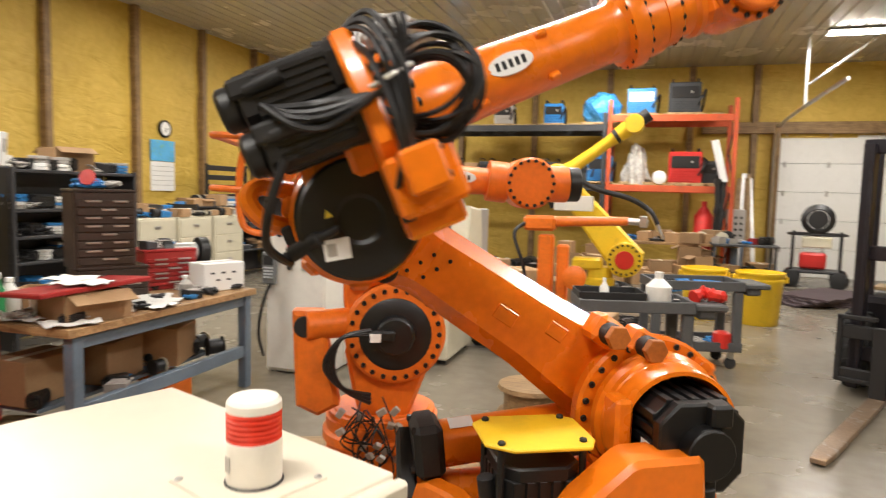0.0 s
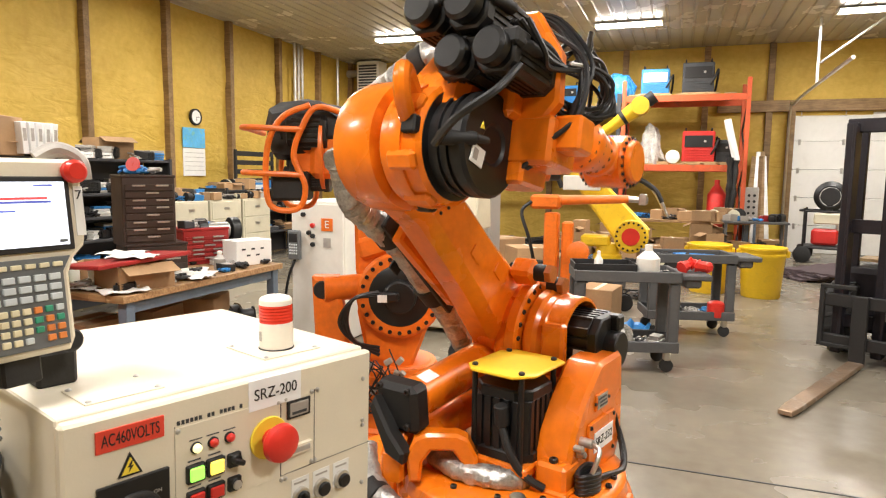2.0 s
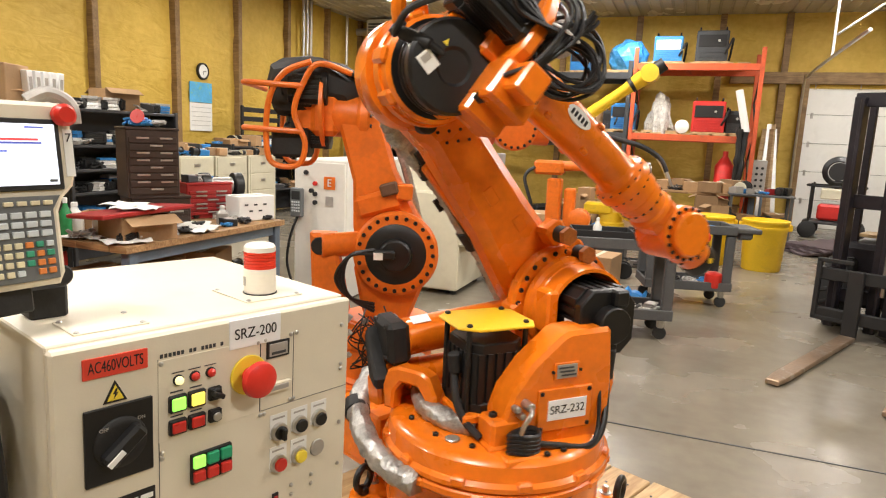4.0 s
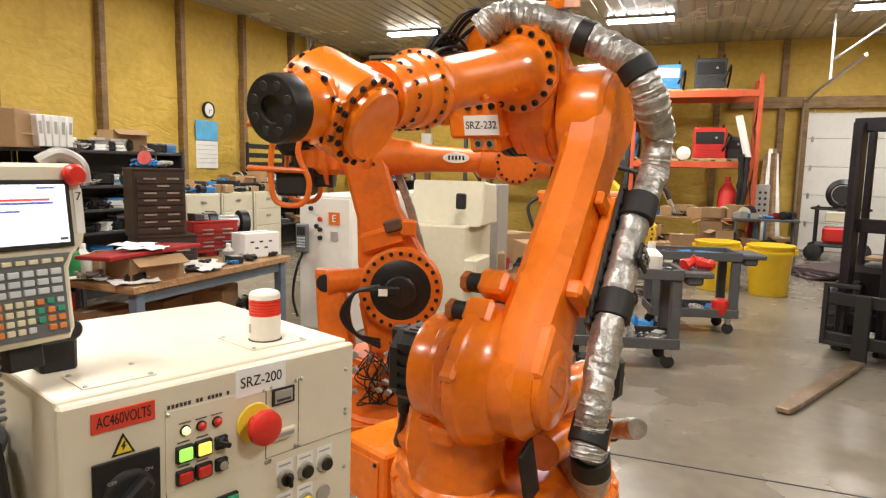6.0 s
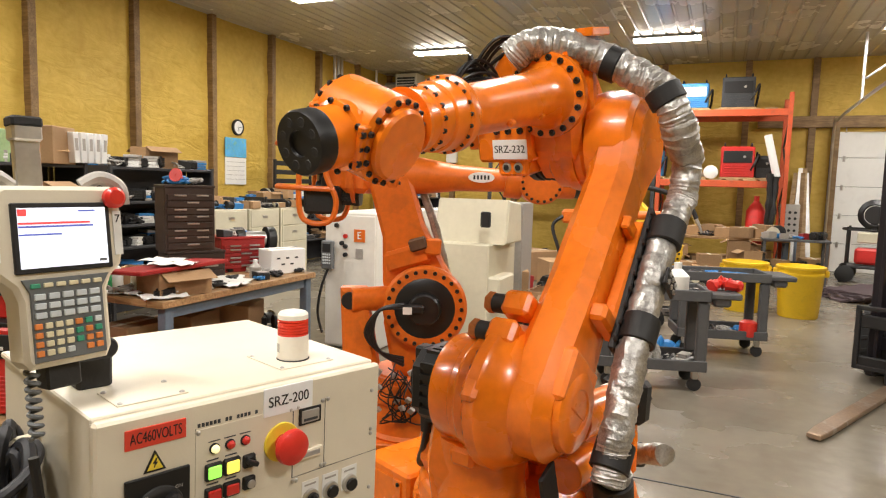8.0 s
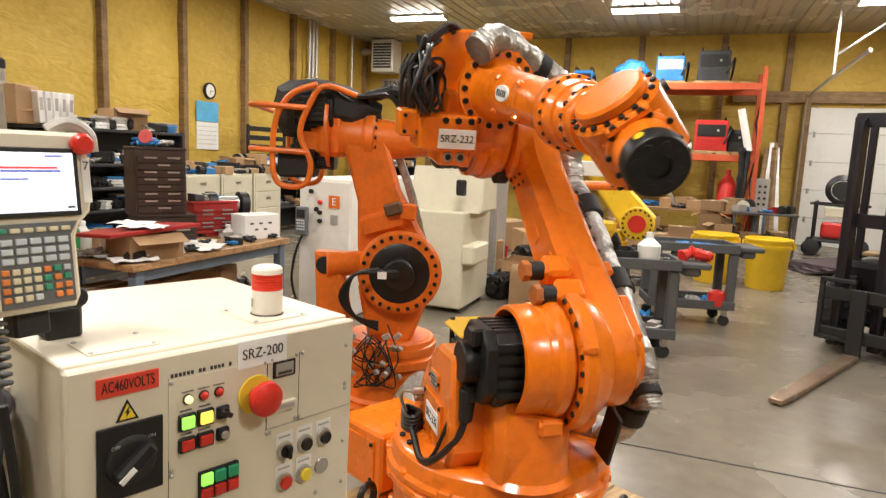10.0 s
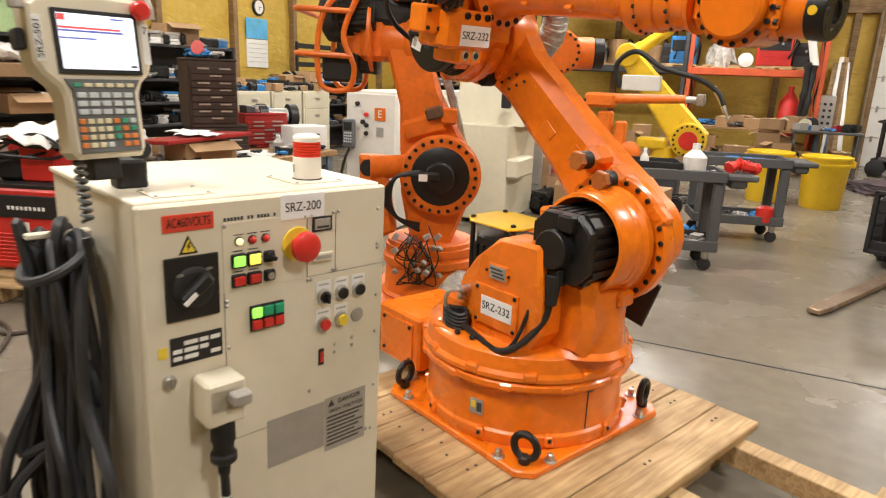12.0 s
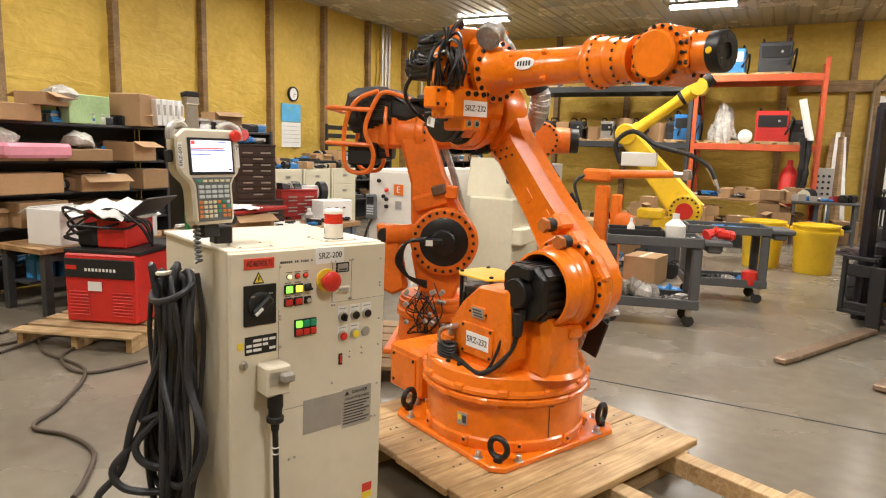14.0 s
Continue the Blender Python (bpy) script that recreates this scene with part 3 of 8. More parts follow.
def build_turret(robot):
    t = part("turret", Geo().lathe((0, 0, 0.487), (0, 0, 1), [(0, 0.41), (0.006, 0.42), (0.022, 0.42), (0.034, 0.405), (0.085, 0.398), (0.1, 0.385), (0.108, 0.36), (0.11, 0.1)], 72), ORANGE, robot, "orange swivelling turret of the robot")
    for i in range(12):
        a = 2 * math.pi * (i + 0.5) / 12
        part("boss", Geo().box((0.41, 0, 0.512), (0.03, 0.05, 0.034), 0.008, pose(0, 0, 0, 0, 0, math.degrees(a))), ORANGE, t)
    mx = pose(0, 0, 0, 90)
    # side casting with a sloped shoulder, on the motor side
    cheek = [(-0.13, 0.58), (0.25, 0.58), (0.30, 0.66), (0.30, 0.80), (0.285, 0.965), (0.27, 0.98), (0.11, 0.975), (0.085, 0.965), (-0.03, 0.87), (-0.10, 0.78), (-0.13, 0.70)]
    part("cheek", Geo().prism(cheek, 0.15, 0.285, mx, 0.014), ORANGE, t, "orange side casting with a sloped shoulder")
    part("cheek", Geo().prism([(0.06, 0.58), (0.40, 0.58), (0.43, 0.72), (0.40, 0.86), (0.2, 0.90), (0.10, 0.80)], -0.06, 0.17, mx, 0.03), ORANGE, t)
    part("neck", Geo().lathe((A2 - 0.02, -0.02, 0.58), (0, 0, 1), [(0, 0.175), (0.02, 0.155), (0.12, 0.145), (0.24, 0.15)], 32), ORANGE, t)
    cov = part("access_cover", Geo().box((0.10, -0.289, 0.71), (0.215, 0.012, 0.15), 0.006), ORANGE, t)
    part("plate_seat", Geo().box((0.10, -0.287, 0.843), (0.10, 0.008, 0.06), 0.004), ORANGE, t)
    for cx, cz in ((0.005, 0.648), (0.195, 0.648), (0.005, 0.772), (0.195, 0.772)):
        bolt_ring(cov, (cx, -0.294, cz), (0, -1, 0), 0.0, 1, 0.008)
    tp = part("type_plate", Geo().box((0.10, -0.292, 0.843), (0.08, 0.003, 0.048), 0.001), PLATE, t, "etched grey type plate")
    for i in range(3):
        part("mark", Geo().box((0.10 + 0.006 * (i - 1), -0.2942, 0.856 - 0.013 * i), (0.06, 0.002, 0.006), 0.0004), DGREY, tp)
    for cx in (0.045, 0.155):
        bolt_ring(t, (cx, -0.291, 0.843), (0, -1, 0), 0.0, 1, 0.006)
    lab = part("name_label", Geo().box((0.108, -0.2965, 0.71), (0.155, 0.003, 0.072), 0.001), LABELW, t, "white label lettered SRZ-232")
    text("lettering", "SRZ-232", 0.042, BLACKM, lab, pose(0.108, -0.2985, 0.71, 90), 0.0006, 0.138)
    # shoulder housing, open towards the motor
    cup = Geo().lathe((A2, 0.045, Z2), (0, -1, 0), [(0, 0.19), (0.012, 0.198), (0.04, 0.198), (0.055, 0.186), (0.075, 0.184), (0.08, 0.180), (0.145, 0.178), (0.155, 0.174), (0.158, 0.162), (0.10, 0.152), (0.04, 0.15)], 56)
    part("shoulder_housing", cup, ORANGE, t, "orange cylindrical shoulder gear housing")
    part("housing_rib", Geo().box((A2, -0.02, Z2 - 0.2), (0.20, 0.12, 0.1), 0.03), ORANGE, t)
    lg = Geo().box((A2 + 0.10, 0.0, Z2 - 0.185), (0.09, 0.085, 0.06), 0.012, pose(0, 0, 0)).cyl((A2 + 0.13, -0.045, Z2 - 0.175), (A2 + 0.13, -0.03, Z2 - 0.175), 0.015, seg=14)
    part("stop_lug", lg, ORANGE, t)
    part("stop_lug", Geo().box((A2 - 0.165, -0.075, Z2 + 0.02), (0.05, 0.09, 0.16), 0.01), ORANGE, t)
    mot = part("shoulder_motor", servo_motor(Geo(), 0.03, -0.27, 0.122, Matrix.Translation((A2, 0, Z2))), BLACK, t, "black finned servo motor")
    part("motor_label", Geo().box((A2 - 0.1235, -0.155, Z2 - 0.02), (0.003, 0.045, 0.05), 0.001), WHITE, mot)
    ml = part("warning_label", Geo().box((A2 - 0.02, -0.2235, Z2 - 0.085), (0.05, 0.003, 0.045), 0.001), PLATE, mot)
    part("mark", Geo().prism([(A2 - 0.037, Z2 - 0.098), (A2 - 0.013, Z2 - 0.098), (A2 - 0.025, Z2 - 0.073)], 0.2245, 0.2265, mx, 0.0004), TRI, ml)
    part("motor_connector", Geo().cyl((A2 - 0.0, -0.235, Z2 - 0.09), (A2 - 0.0, -0.24, Z2 - 0.2), 0.03, 0.022, 14).box((A2 - 0.0, -0.225, Z2 - 0.10), (0.06, 0.05, 0.06), 0.006), BLACKM, mot)
    part("motor_cable", Geo().tube([(A2 - 0.0, -0.24, Z2 - 0.19), (A2 - 0.01, -0.26, Z2 - 0.26), (A2 - 0.06, -0.315, 0.625), (0.17, -0.345, 0.585), (0.05, -0.34, 0.605), (-0.06, -0.33, 0.625)], 0.012, 8), RUBBER, t)
    part("motor_cable", Geo().tube([(A2 - 0.05, -0.22, Z2 - 0.1), (A2 - 0.055, -0.27, Z2 - 0.2), (A2 - 0.075, -0.31, 0.65), (A2 - 0.1, -0.33, 0.60)], 0.007, 8), RUBBER, t)
    cc = Geo()
    for k in range(5):
        cc.tube([(-0.075 + 0.055 * math.cos(a), -0.325 + 0.03 * math.sin(a), 0.602 + 0.014 * k + 0.006 * math.sin(2 * a)) for a in [2 * math.pi * i / 8 for i in range(8)]], 0.009, 6, 3, closed=True)
    part("cable_coil", cc, RUBBER, t)
    part("coil_shelf", Geo().box((-0.08, -0.32, 0.582), (0.16, 0.1, 0.03), 0.008), ORANGE, t)
    part("connector", Geo().cyl((-0.055, -0.28, 0.745), (-0.055, -0.33, 0.745), 0.016, seg=12).cyl((-0.095, -0.28, 0.735), (-0.095, -0.315, 0.735), 0.012, seg=12).cyl((-0.075, -0.28, 0.71), (-0.075, -0.315, 0.71), 0.012, seg=12), STEEL, t)
    part("connector_lead", Geo().tube([(-0.055, -0.325, 0.745), (-0.075, -0.36, 0.74), (-0.10, -0.36, 0.70), (-0.10, -0.34, 0.65)], 0.008, 8), STEEL, t)
    # swivel motor with its yellow cover
    cx0, cy0 = -0.09, -0.05
    mj = Geo()
    servo_motor(mj, 0, -0.30, 0.112, pose(cx0, cy0, 0.665, -90), back=False)
    part("swivel_motor", mj, BLACK, t, "black swivel motor standing on the turret")
    part("motor_bracket", Geo().box((cx0, cy0, 0.655), (0.265, 0.25, 0.035), 0.01).box((cx0, cy0, 0.615), (0.23, 0.22, 0.06), 0.01), ORANGE, t)
    part("motor_cover", Geo().prism([(0.15, -0.075), (0.15, 0.085), (0.10, 0.125), (-0.10, 0.125), (-0.15, 0.08), (-0.15, -0.08), (-0.085, -0.13), (0.12, -0.13)], 0.966, 0.976, pose(cx0, cy0, 0), 0.003), YELLOW, t, "yellow cover plate of the swivel motor")
    for bx, by in ((-0.11, -0.09), (-0.11, 0.09), (0.11, -0.09), (0.11, 0.09)):
        part("stand_off", Geo().cyl((cx0 + bx, cy0 + by, 0.67), (cx0 + bx, cy0 + by, 0.966), 0.010, seg=10), BLACK, t)
        part("cover_bolt", Geo().cyl((cx0 + bx, cy0 + by, 0.975), (cx0 + bx, cy0 + by, 0.986), 0.011, seg=8), BLACKM, t)
    part("motor_connector", Geo().cyl((cx0 - 0.125, cy0 - 0.03, 0.80), (cx0 - 0.135, cy0 - 0.03, 0.87), 0.024, seg=12).tube([(cx0 - 0.13, cy0 - 0.03, 0.80), (cx0 - 0.14, cy0 - 0.07, 0.72), (cx0 - 0.12, cy0 - 0.11, 0.65), (cx0 - 0.09, cy0 - 0.17, 0.61)], 0.014, 8), BLACKM, t)
    # gas balancer lying beside the motor
    b = part("balancer", Geo().cyl((-0.29, 0.24, 0.835), (0.17, 0.24, 0.885), 0.073, seg=36).cyl((-0.28, 0.24, 0.68), (0.2, 0.24, 0.71), 0.062, seg=24), ORANGE, t, "orange balancer cylinder")
    eb = part("end_block", Geo().box((0, 0, 0), (0.09, 0.18, 0.17), 0.022, pose(-0.335, 0.245, 0.832, 0, -6)).prism([(0.05, 0.06), (0.075, 0.02), (0.0, -0.13), (-0.07, -0.15), (-0.08, -0.11), (-0.02, -0.05)], -0.03, 0.03, pose(-0.395, 0.25, 0.81, 90, 0, 90), 0.01), BLACKM, b, "black end block of the balancer")
    for dy, dz in ((-0.06, 0.06), (0.06, 0.06), (-0.06, -0.06), (0.06, -0.06)):
        bolt_ring(eb, (-0.381, 0.245 + dy, 0.837 + dz), (-1, 0, 0), 0, 1, 0.012)
    part("balancer_label", Geo().box((0, 0, 0), (0.075, 0.05, 0.002), 0.0008, pose(-0.235, 0.215, 0.9105, 18, -6, 0)), WHITE, b)
    part("piston_rod", Geo().cyl((0.17, 0.24, 0.885), (0.31, 0.24, 0.90), 0.028, seg=16), STEEL, b)
    # lifting lug: a cast arch in front of the balancer
    arch = [(-0.11, 0.0), (-0.07, 0.0), (-0.065, 0.07), (-0.035, 0.11), (0.035, 0.11), (0.065, 0.07), (0.07, 0.0), (0.12, 0.0), (0.12, 0.09), (0.085, 0.155), (0.05, 0.17), (-0.05, 0.17), (-0.095, 0.15), (-0.12, 0.09)]
    part("lifting_arch", Geo().prism(arch, -0.035, 0.035, pose(-0.30, 0.10, 0.592, 90, 0, -55), 0.01), ORANGE, t)
    part("lifting_bracket", Geo().prism([(-0.10, 0), (0.10, 0), (0.11, 0.10), (0.06, 0.155), (-0.06, 0.155), (-0.11, 0.1)], 0, 0.08, pose(-0.33, 0.30, 0.585, 90, 0, 20), 0.012), ORANGE, t)
    part("stop_block", Geo().box((-0.12, -0.235, 0.637), (0.11, 0.11, 0.11), 0.012).box((-0.12, -0.235, 0.595), (0.13, 0.13, 0.03), 0.008), ORANGE, t)
    for dx in (-0.026, 0.026):
        bolt_ring(t, (-0.12 + dx, -0.235, 0.693), (0, 0, 1), 0, 1, 0.015)
    for dx, dy in ((-0.17, 0.12), (-0.33, 0.03), (-0.30, -0.12), (-0.22, -0.24), (-0.24, -0.02), (0.06, -0.36), (-0.01, -0.37)):
        bolt_ring(t, (dx, dy, 0.597), (0, 0, 1), 0, 1, 0.011)
    part("blank_plug", Geo().cyl((-0.26, -0.17, 0.595), (-0.26, -0.17, 0.603), 0.026, seg=20), STEEL, t)
    hg = hose(Geo(), [(-0.36, 0.40, 0.64), (-0.46, 0.26, 0.575), (-0.485, 0.07, 0.52), (-0.44, -0.08, 0.47), (-0.38, -0.17, 0.455)], 0.042)
    part("hose", hg, SILVER, t, "silver-sleeved hose")
    part("hose_clamp", Geo().lathe((-0.475, 0.22, 0.555), (0.1, 0.7, 0.2), [(0, 0.045), (0.004, 0.05), (0.06, 0.05), (0.064, 0.045)], 16), BLACKM, t)
    part("hose", hose(Geo(), [(-0.24, 0.18, 0.635), (-0.27, 0.04, 0.63), (-0.23, -0.09, 0.625), (-0.16, -0.15, 0.62)], 0.038), SILVER, t)
    # guard plate and hose drop on the arm side
    part("side_flap", Geo().prism([(0.27, 0.62), (0.36, 0.60), (0.42, 0.78), (0.34, 0.82)], -0.27, -0.255, mx, 0.003), BLACKM, t)
    hs = Geo()
    hose(hs, [(0.0, 0.27, 0.62), (0.10, 0.36, 0.60), (0.19, 0.41, 0.66), (0.25, 0.42, 0.80)], 0.052)
    part("hose", hs, SILVER, t)
    part("hose_clamp", Geo().lathe((0.215, 0.415, 0.70), (0.4, 0.05, 1), [(0, 0.057), (0.004, 0.062), (0.07, 0.062), (0.074, 0.057)], 16), BLACKM, t)
    return t


def build_lower_arm(robot):
    mx = pose(0, 0, 0, 90)
    # main casting with round ends; its face lies towards the motors
    pts = [(0.165 * math.cos(a) + 0.01, 0.165 * math.sin(a) - 0.01) for a in [radians(v) for v in range(165, 376, 15)]]
    pts += [(0.165, 0.12), (0.15, 0.25), (0.135, 0.42), (0.12, 0.82), (0.14, 0.91)]
    pts += [(0.175 * math.cos(a), L2 + 0.175 * math.sin(a)) for a in [radians(v) for v in range(-22, 203, 15)]]
    pts += [(-0.125, 0.90), (-0.105, 0.80), (-0.115, 0.42), (-0.135, 0.25), (-0.15, 0.12)]
    arm = part("lower_arm", Geo().prism(pts, -0.30, -0.13, mx, 0.042), ORANGE, robot, "long orange lower arm casting", angle=28)
    part("shoulder_hub", Geo().lathe((0, 0.052, 0), (0, 1, 0), [(0, 0.15), (0.0, 0.224), (0.008, 0.234), (0.045, 0.234), (0.056, 0.222), (0.085, 0.212), (0.12, 0.19), (0.14, 0.16)], 48), ORANGE, arm, "bolted orange shoulder ring of the lower arm")
    part("shoulder_cap", Geo().lathe((0, 0.285, 0), (0, 1, 0), [(0, 0.13), (0.035, 0.125), (0.042, 0.115), (0.045, 0.07), (0.036, 0.06)], 40), ORANGE, arm)
    bolt_ring(arm, (0, 0.054, 0), (0, -1, 0), 0.212, 26, 0.010)
    part("elbow_hub", Geo().lathe((0, 0.105, L2), (0, 1, 0), [(0, 0.165), (0.006, 0.19), (0.03, 0.195), (0.12, 0.195), (0.155, 0.185), (0.17, 0.165), (0.172, 0.13), (0.15, 0.12)], 48), ORANGE, arm, "round orange elbow hub")
    for a in range(0, 360, 60):
        part("rib", Geo().box((0.09, 0, 0.0), (0.12, 0.016, 0.02), 0.003, pose(0, 0.272, L2, 0, a, 0)), ORANGE, arm)
    part("hub_boss", Geo().cyl((0, 0.24, L2), (0, 0.285, L2), 0.035, seg=20), ORANGE, arm)
    for k in range(3):
        for j in range(2):
            bolt_ring(arm, (-0.05 + 0.04 * k + 0.01 * j, 0.123, 0.84 - 0.05 * j - 0.02 * k), (0, -1, 0), 0, 1, 0.006)
    # lugs with rubber stops that stand out towards the motor side
    for sx, zz in ((0.125, 0.262), (0.155, 0.145)):
        lg = part("stop_lug", Geo().box((sx, 0.085, zz), (0.085, 0.10, 0.085), 0.014), ORANGE, arm)
        part("rubber_stop", Geo().cyl((sx, 0.04, zz), (sx, -0.01, zz), 0.033, seg=18, b=0.003), BLACKM, lg, "black rubber stop")
        part("stop_cap", Geo().cyl((sx, -0.008, zz), (sx, -0.035, zz), 0.036, seg=6, b=0.003), RUSTO, lg, "rusty orange hexagonal cap")
    part("stop_lug", Geo().box((-0.17, 0.09, 0.10), (0.07, 0.09, 0.10), 0.014), ORANGE, arm)
    part("stop_lug", Geo().box((0.20, 0.075, -0.06), (0.06, 0.055, 0.09), 0.012).cyl((0.205, 0.05, -0.06), (0.205, 0.044, -0.06), 0.017, seg=14), ORANGE, arm)
    part("step", Geo().box((0.03, 0.30, 0.07), (0.22, 0.05, 0.17), 0.02), ORANGE, arm)
    part("pad", Geo().box((0.0, 0.130, 0.52), (0.045, 0.010, 0.07), 0.004), ORANGE, arm)
    part("pad", Geo().box((0.045, 0.130, 0.36), (0.045, 0.010, 0.06), 0.004), ORANGE, arm)
    part("buffer", Geo().cyl((-0.08, 0.125, 0.90), (-0.08, 0.07, 0.90), 0.038, seg=18), BLACKM, arm)
    # silver hose strapped along the arm
    part("hose_bracket", Geo().box((-0.03, 0.325, 0.5), (0.09, 0.05, 0.44), 0.010, pose(0, 0, 0, 0, -3)).box((0.02, 0.32, 0.31), (0.12, 0.06, 0.06), 0.012).box((0.0, 0.315, 0.66), (0.12, 0.03, 0.05), 0.006), ORANGE, arm)
    part("hose", hose(Geo(), [(-0.13, 0.42, -0.15), (-0.105, 0.425, -0.08), (-0.075, 0.425, 0.0), (-0.05, 0.42, 0.2), (-0.05, 0.415, 0.4), (-0.05, 0.415, 0.6), (-0.075, 0.425, 0.78), (-0.085, 0.43, 0.88), (-0.02, 0.43, 1.0)], 0.05), SILVER, arm, "silver-sleeved hose strapped to the arm")
    part("hose_rail", Geo().box((-0.055, 0.358, 0.5), (0.085, 0.02, 0.54), 0.004), BLACKM, arm, "black rail for the hose clamps")
    for k in range(9):
        bolt_ring(arm, (-0.005, 0.369, 0.26 + 0.06 * k), (0, 1, 0), 0, 1, 0.010)
    for zz, xx in ((0.27, -0.05), (0.64, -0.05), (-0.12, -0.115)):
        part("hose_clamp", Geo().lathe((xx, 0.42, zz), (-0.02, 0, 1), [(0, 0.055), (0.004, 0.060), (0.09, 0.060), (0.094, 0.055)], 16), BLACKM, arm)
    part("clamp_plate", Geo().box((-0.05, 0.475, 0.50), (0.11, 0.012, 0.06), 0.004), BLACKM, arm)
    for k in range(3):
        for j in range(2):
            bolt_ring(arm, (-0.085 + 0.035 * k, 0.480, 0.487 + 0.026 * j), (0, 1, 0), 0, 1, 0.009, material=STEEL)
    return arm


def build_forearm(robot):
    fa = part("forearm", Geo().lathe((0.195, SU, U3), (1, 0, 0), [(0, 0.145), (0.006, 0.152), (0.034, 0.152), (0.042, 0.118), (0.06, 0.104), (0.16, 0.091), (0.30, 0.085), (0.50, 0.079), (0.61, 0.077), (0.625, 0.085), (0.635, 0.106), (0.645, 0.111), (0.675, 0.111), (0.682, 0.102), (0.735, 0.098), (0.74, 0.09)], 56), ORANGE, robot, "orange tapering forearm tube with bolted collars")
    bolt_ring(fa, (0.231, SU, U3), (1, 0, 0), 0.134, 18, 0.012)
    bolt_ring(fa, (0.831, SU, U3), (-1, 0, 0), 0.098, 16, 0.007)
    bolt_ring(fa, (0.875, SU, U3), (1, 0, 0), 0.104, 20, 0.006)
    # elbow casting, between the arm's hub and the forearm flange
    cast = [(-0.12, -0.02), (-0.03, -0.13), (0.10, -0.12), (0.20, 0.0), (0.205, 0.35), (0.12, 0.37), (0.02, 0.30), (-0.08, 0.18)]
    part("elbow_casting", Geo().prism(cast, -0.10, 0.12, pose(0, 0, 0, 90), 0.03), ORANGE, fa, "orange elbow casting")
    part("elbow_drum", Geo().cyl((0, 0.10, 0), (0, -0.05, 0), 0.172, seg=48, b=0.012), ORANGE, fa)
    part("drum_ring", Geo().lathe((0, 0.06, 0), (0, -1, 0), [(0, 0.18), (0.03, 0.184), (0.05, 0.18)], 48), ORANGE, fa)
    for a in (150, 205, 250, 100):
        part("drum_boss", Geo().box((0.165, 0, 0), (0.05, 0.10, 0.055), 0.012, pose(0, 0.01, 0, 0, -a, 0)), ORANGE, fa)
    part("drum_lug", Geo().tube([(-0.13, 0.02, 0.12), (-0.20, 0.0, 0.16), (-0.235, -0.02, 0.14), (-0.22, -0.02, 0.08), (-0.16, 0.0, 0.03)], 0.024, 10), ORANGE, fa)
    part("sensor_plug", Geo().box((-0.175, -0.02, 0.02), (0.03, 0.05, 0.05), 0.006), BLACKM, fa)
    fb = part("front_block", Geo().box((0.165, -0.19, 0.035), (0.165, 0.23, 0.14), 0.012).box((0.16, -0.16, -0.055), (0.15, 0.13, 0.07), 0.01).box((0.10, -0.13, 0.14), (0.15, 0.14, 0.10), 0.014).box((0.16, -0.33, 0.06), (0.09, 0.09, 0.10), 0.008), ORANGE, fa, "orange wiring block below the forearm flange")
    lab = part("name_label", Geo().box((0.2495, -0.159, 0.016), (0.003, 0.148, 0.074), 0.001), LABELW, fb, "white label lettered SRZ-232")
    text("lettering", "SRZ-232", 0.040, BLACKM, lab, pose(0.2515, -0.159, 0.016, 90, 0, 90), 0.0006, 0.13)
    for dy in (-0.025, 0.025):
        part("socket", Geo().cyl((0.20, -0.16 + dy, -0.055), (0.24, -0.16 + dy, -0.055), 0.02, seg=14), STEEL, fb)
        part("socket_bore", Geo().cyl((0.235, -0.16 + dy, -0.055), (0.242, -0.16 + dy, -0.055), 0.012, seg=12), BLACKM, fb)
    for dy in (-0.05, 0.0, 0.05):
        bolt_ring(fb, (0.248, -0.16 + dy, 0.085), (1, 0, 0), 0, 1, 0.013)
    for dy, dz in ((-0.355, 0.03), (-0.355, 0.09), (-0.305, 0.03)):
        bolt_ring(fb, (0.206, dy, dz), (1, 0, 0), 0, 1, 0.008)
    # elbow motor: round cover over a finned body
    em = part("elbow_motor", Geo().lathe((0, -0.04, 0), (0, -1, 0), [(0, 0.158), (0.012, 0.158), (0.014, 0.138), (0.04, 0.138), (0.042, 0.146), (0.05, 0.146), (0.052, 0.138), (0.07, 0.138), (0.072, 0.146), (0.08, 0.146), (0.082, 0.138), (0.095, 0.138), (0.097, 0.147), (0.125, 0.147), (0.135, 0.138), (0.137, 0.06), (0.13, 0.05)], 32), BLACK, fa, "large black elbow servo motor")
    ml = part("motor_label", Geo().box((0, 0, 0), (0.062, 0.003, 0.05), 0.001, pose(-0.075, -0.1785, -0.045, 0, 12, 0)), WHITE, em)
    part("mark", Geo().box((-0.012, -0.002, 0), (0.022, 0.002, 0.03), 0.0004, pose(-0.075, -0.1785, -0.045, 0, 12, 0)), PLATE, ml)
    part("mark", Geo().prism([(-0.075, 0.03), (-0.055, 0.03), (-0.065, 0.05)], 0.1765, 0.179, pose(0, 0, 0, 90), 0.0004), TRI, em)
    part("motor_connector", Geo().cyl((-0.18, -0.12, -0.02), (-0.10, -0.187, -0.005), 0.021, 0.018, 14).cyl((-0.105, -0.184, -0.005), (-0.05, -0.19, 0.0), 0.012, 0.010, 12), BLACKM, em)
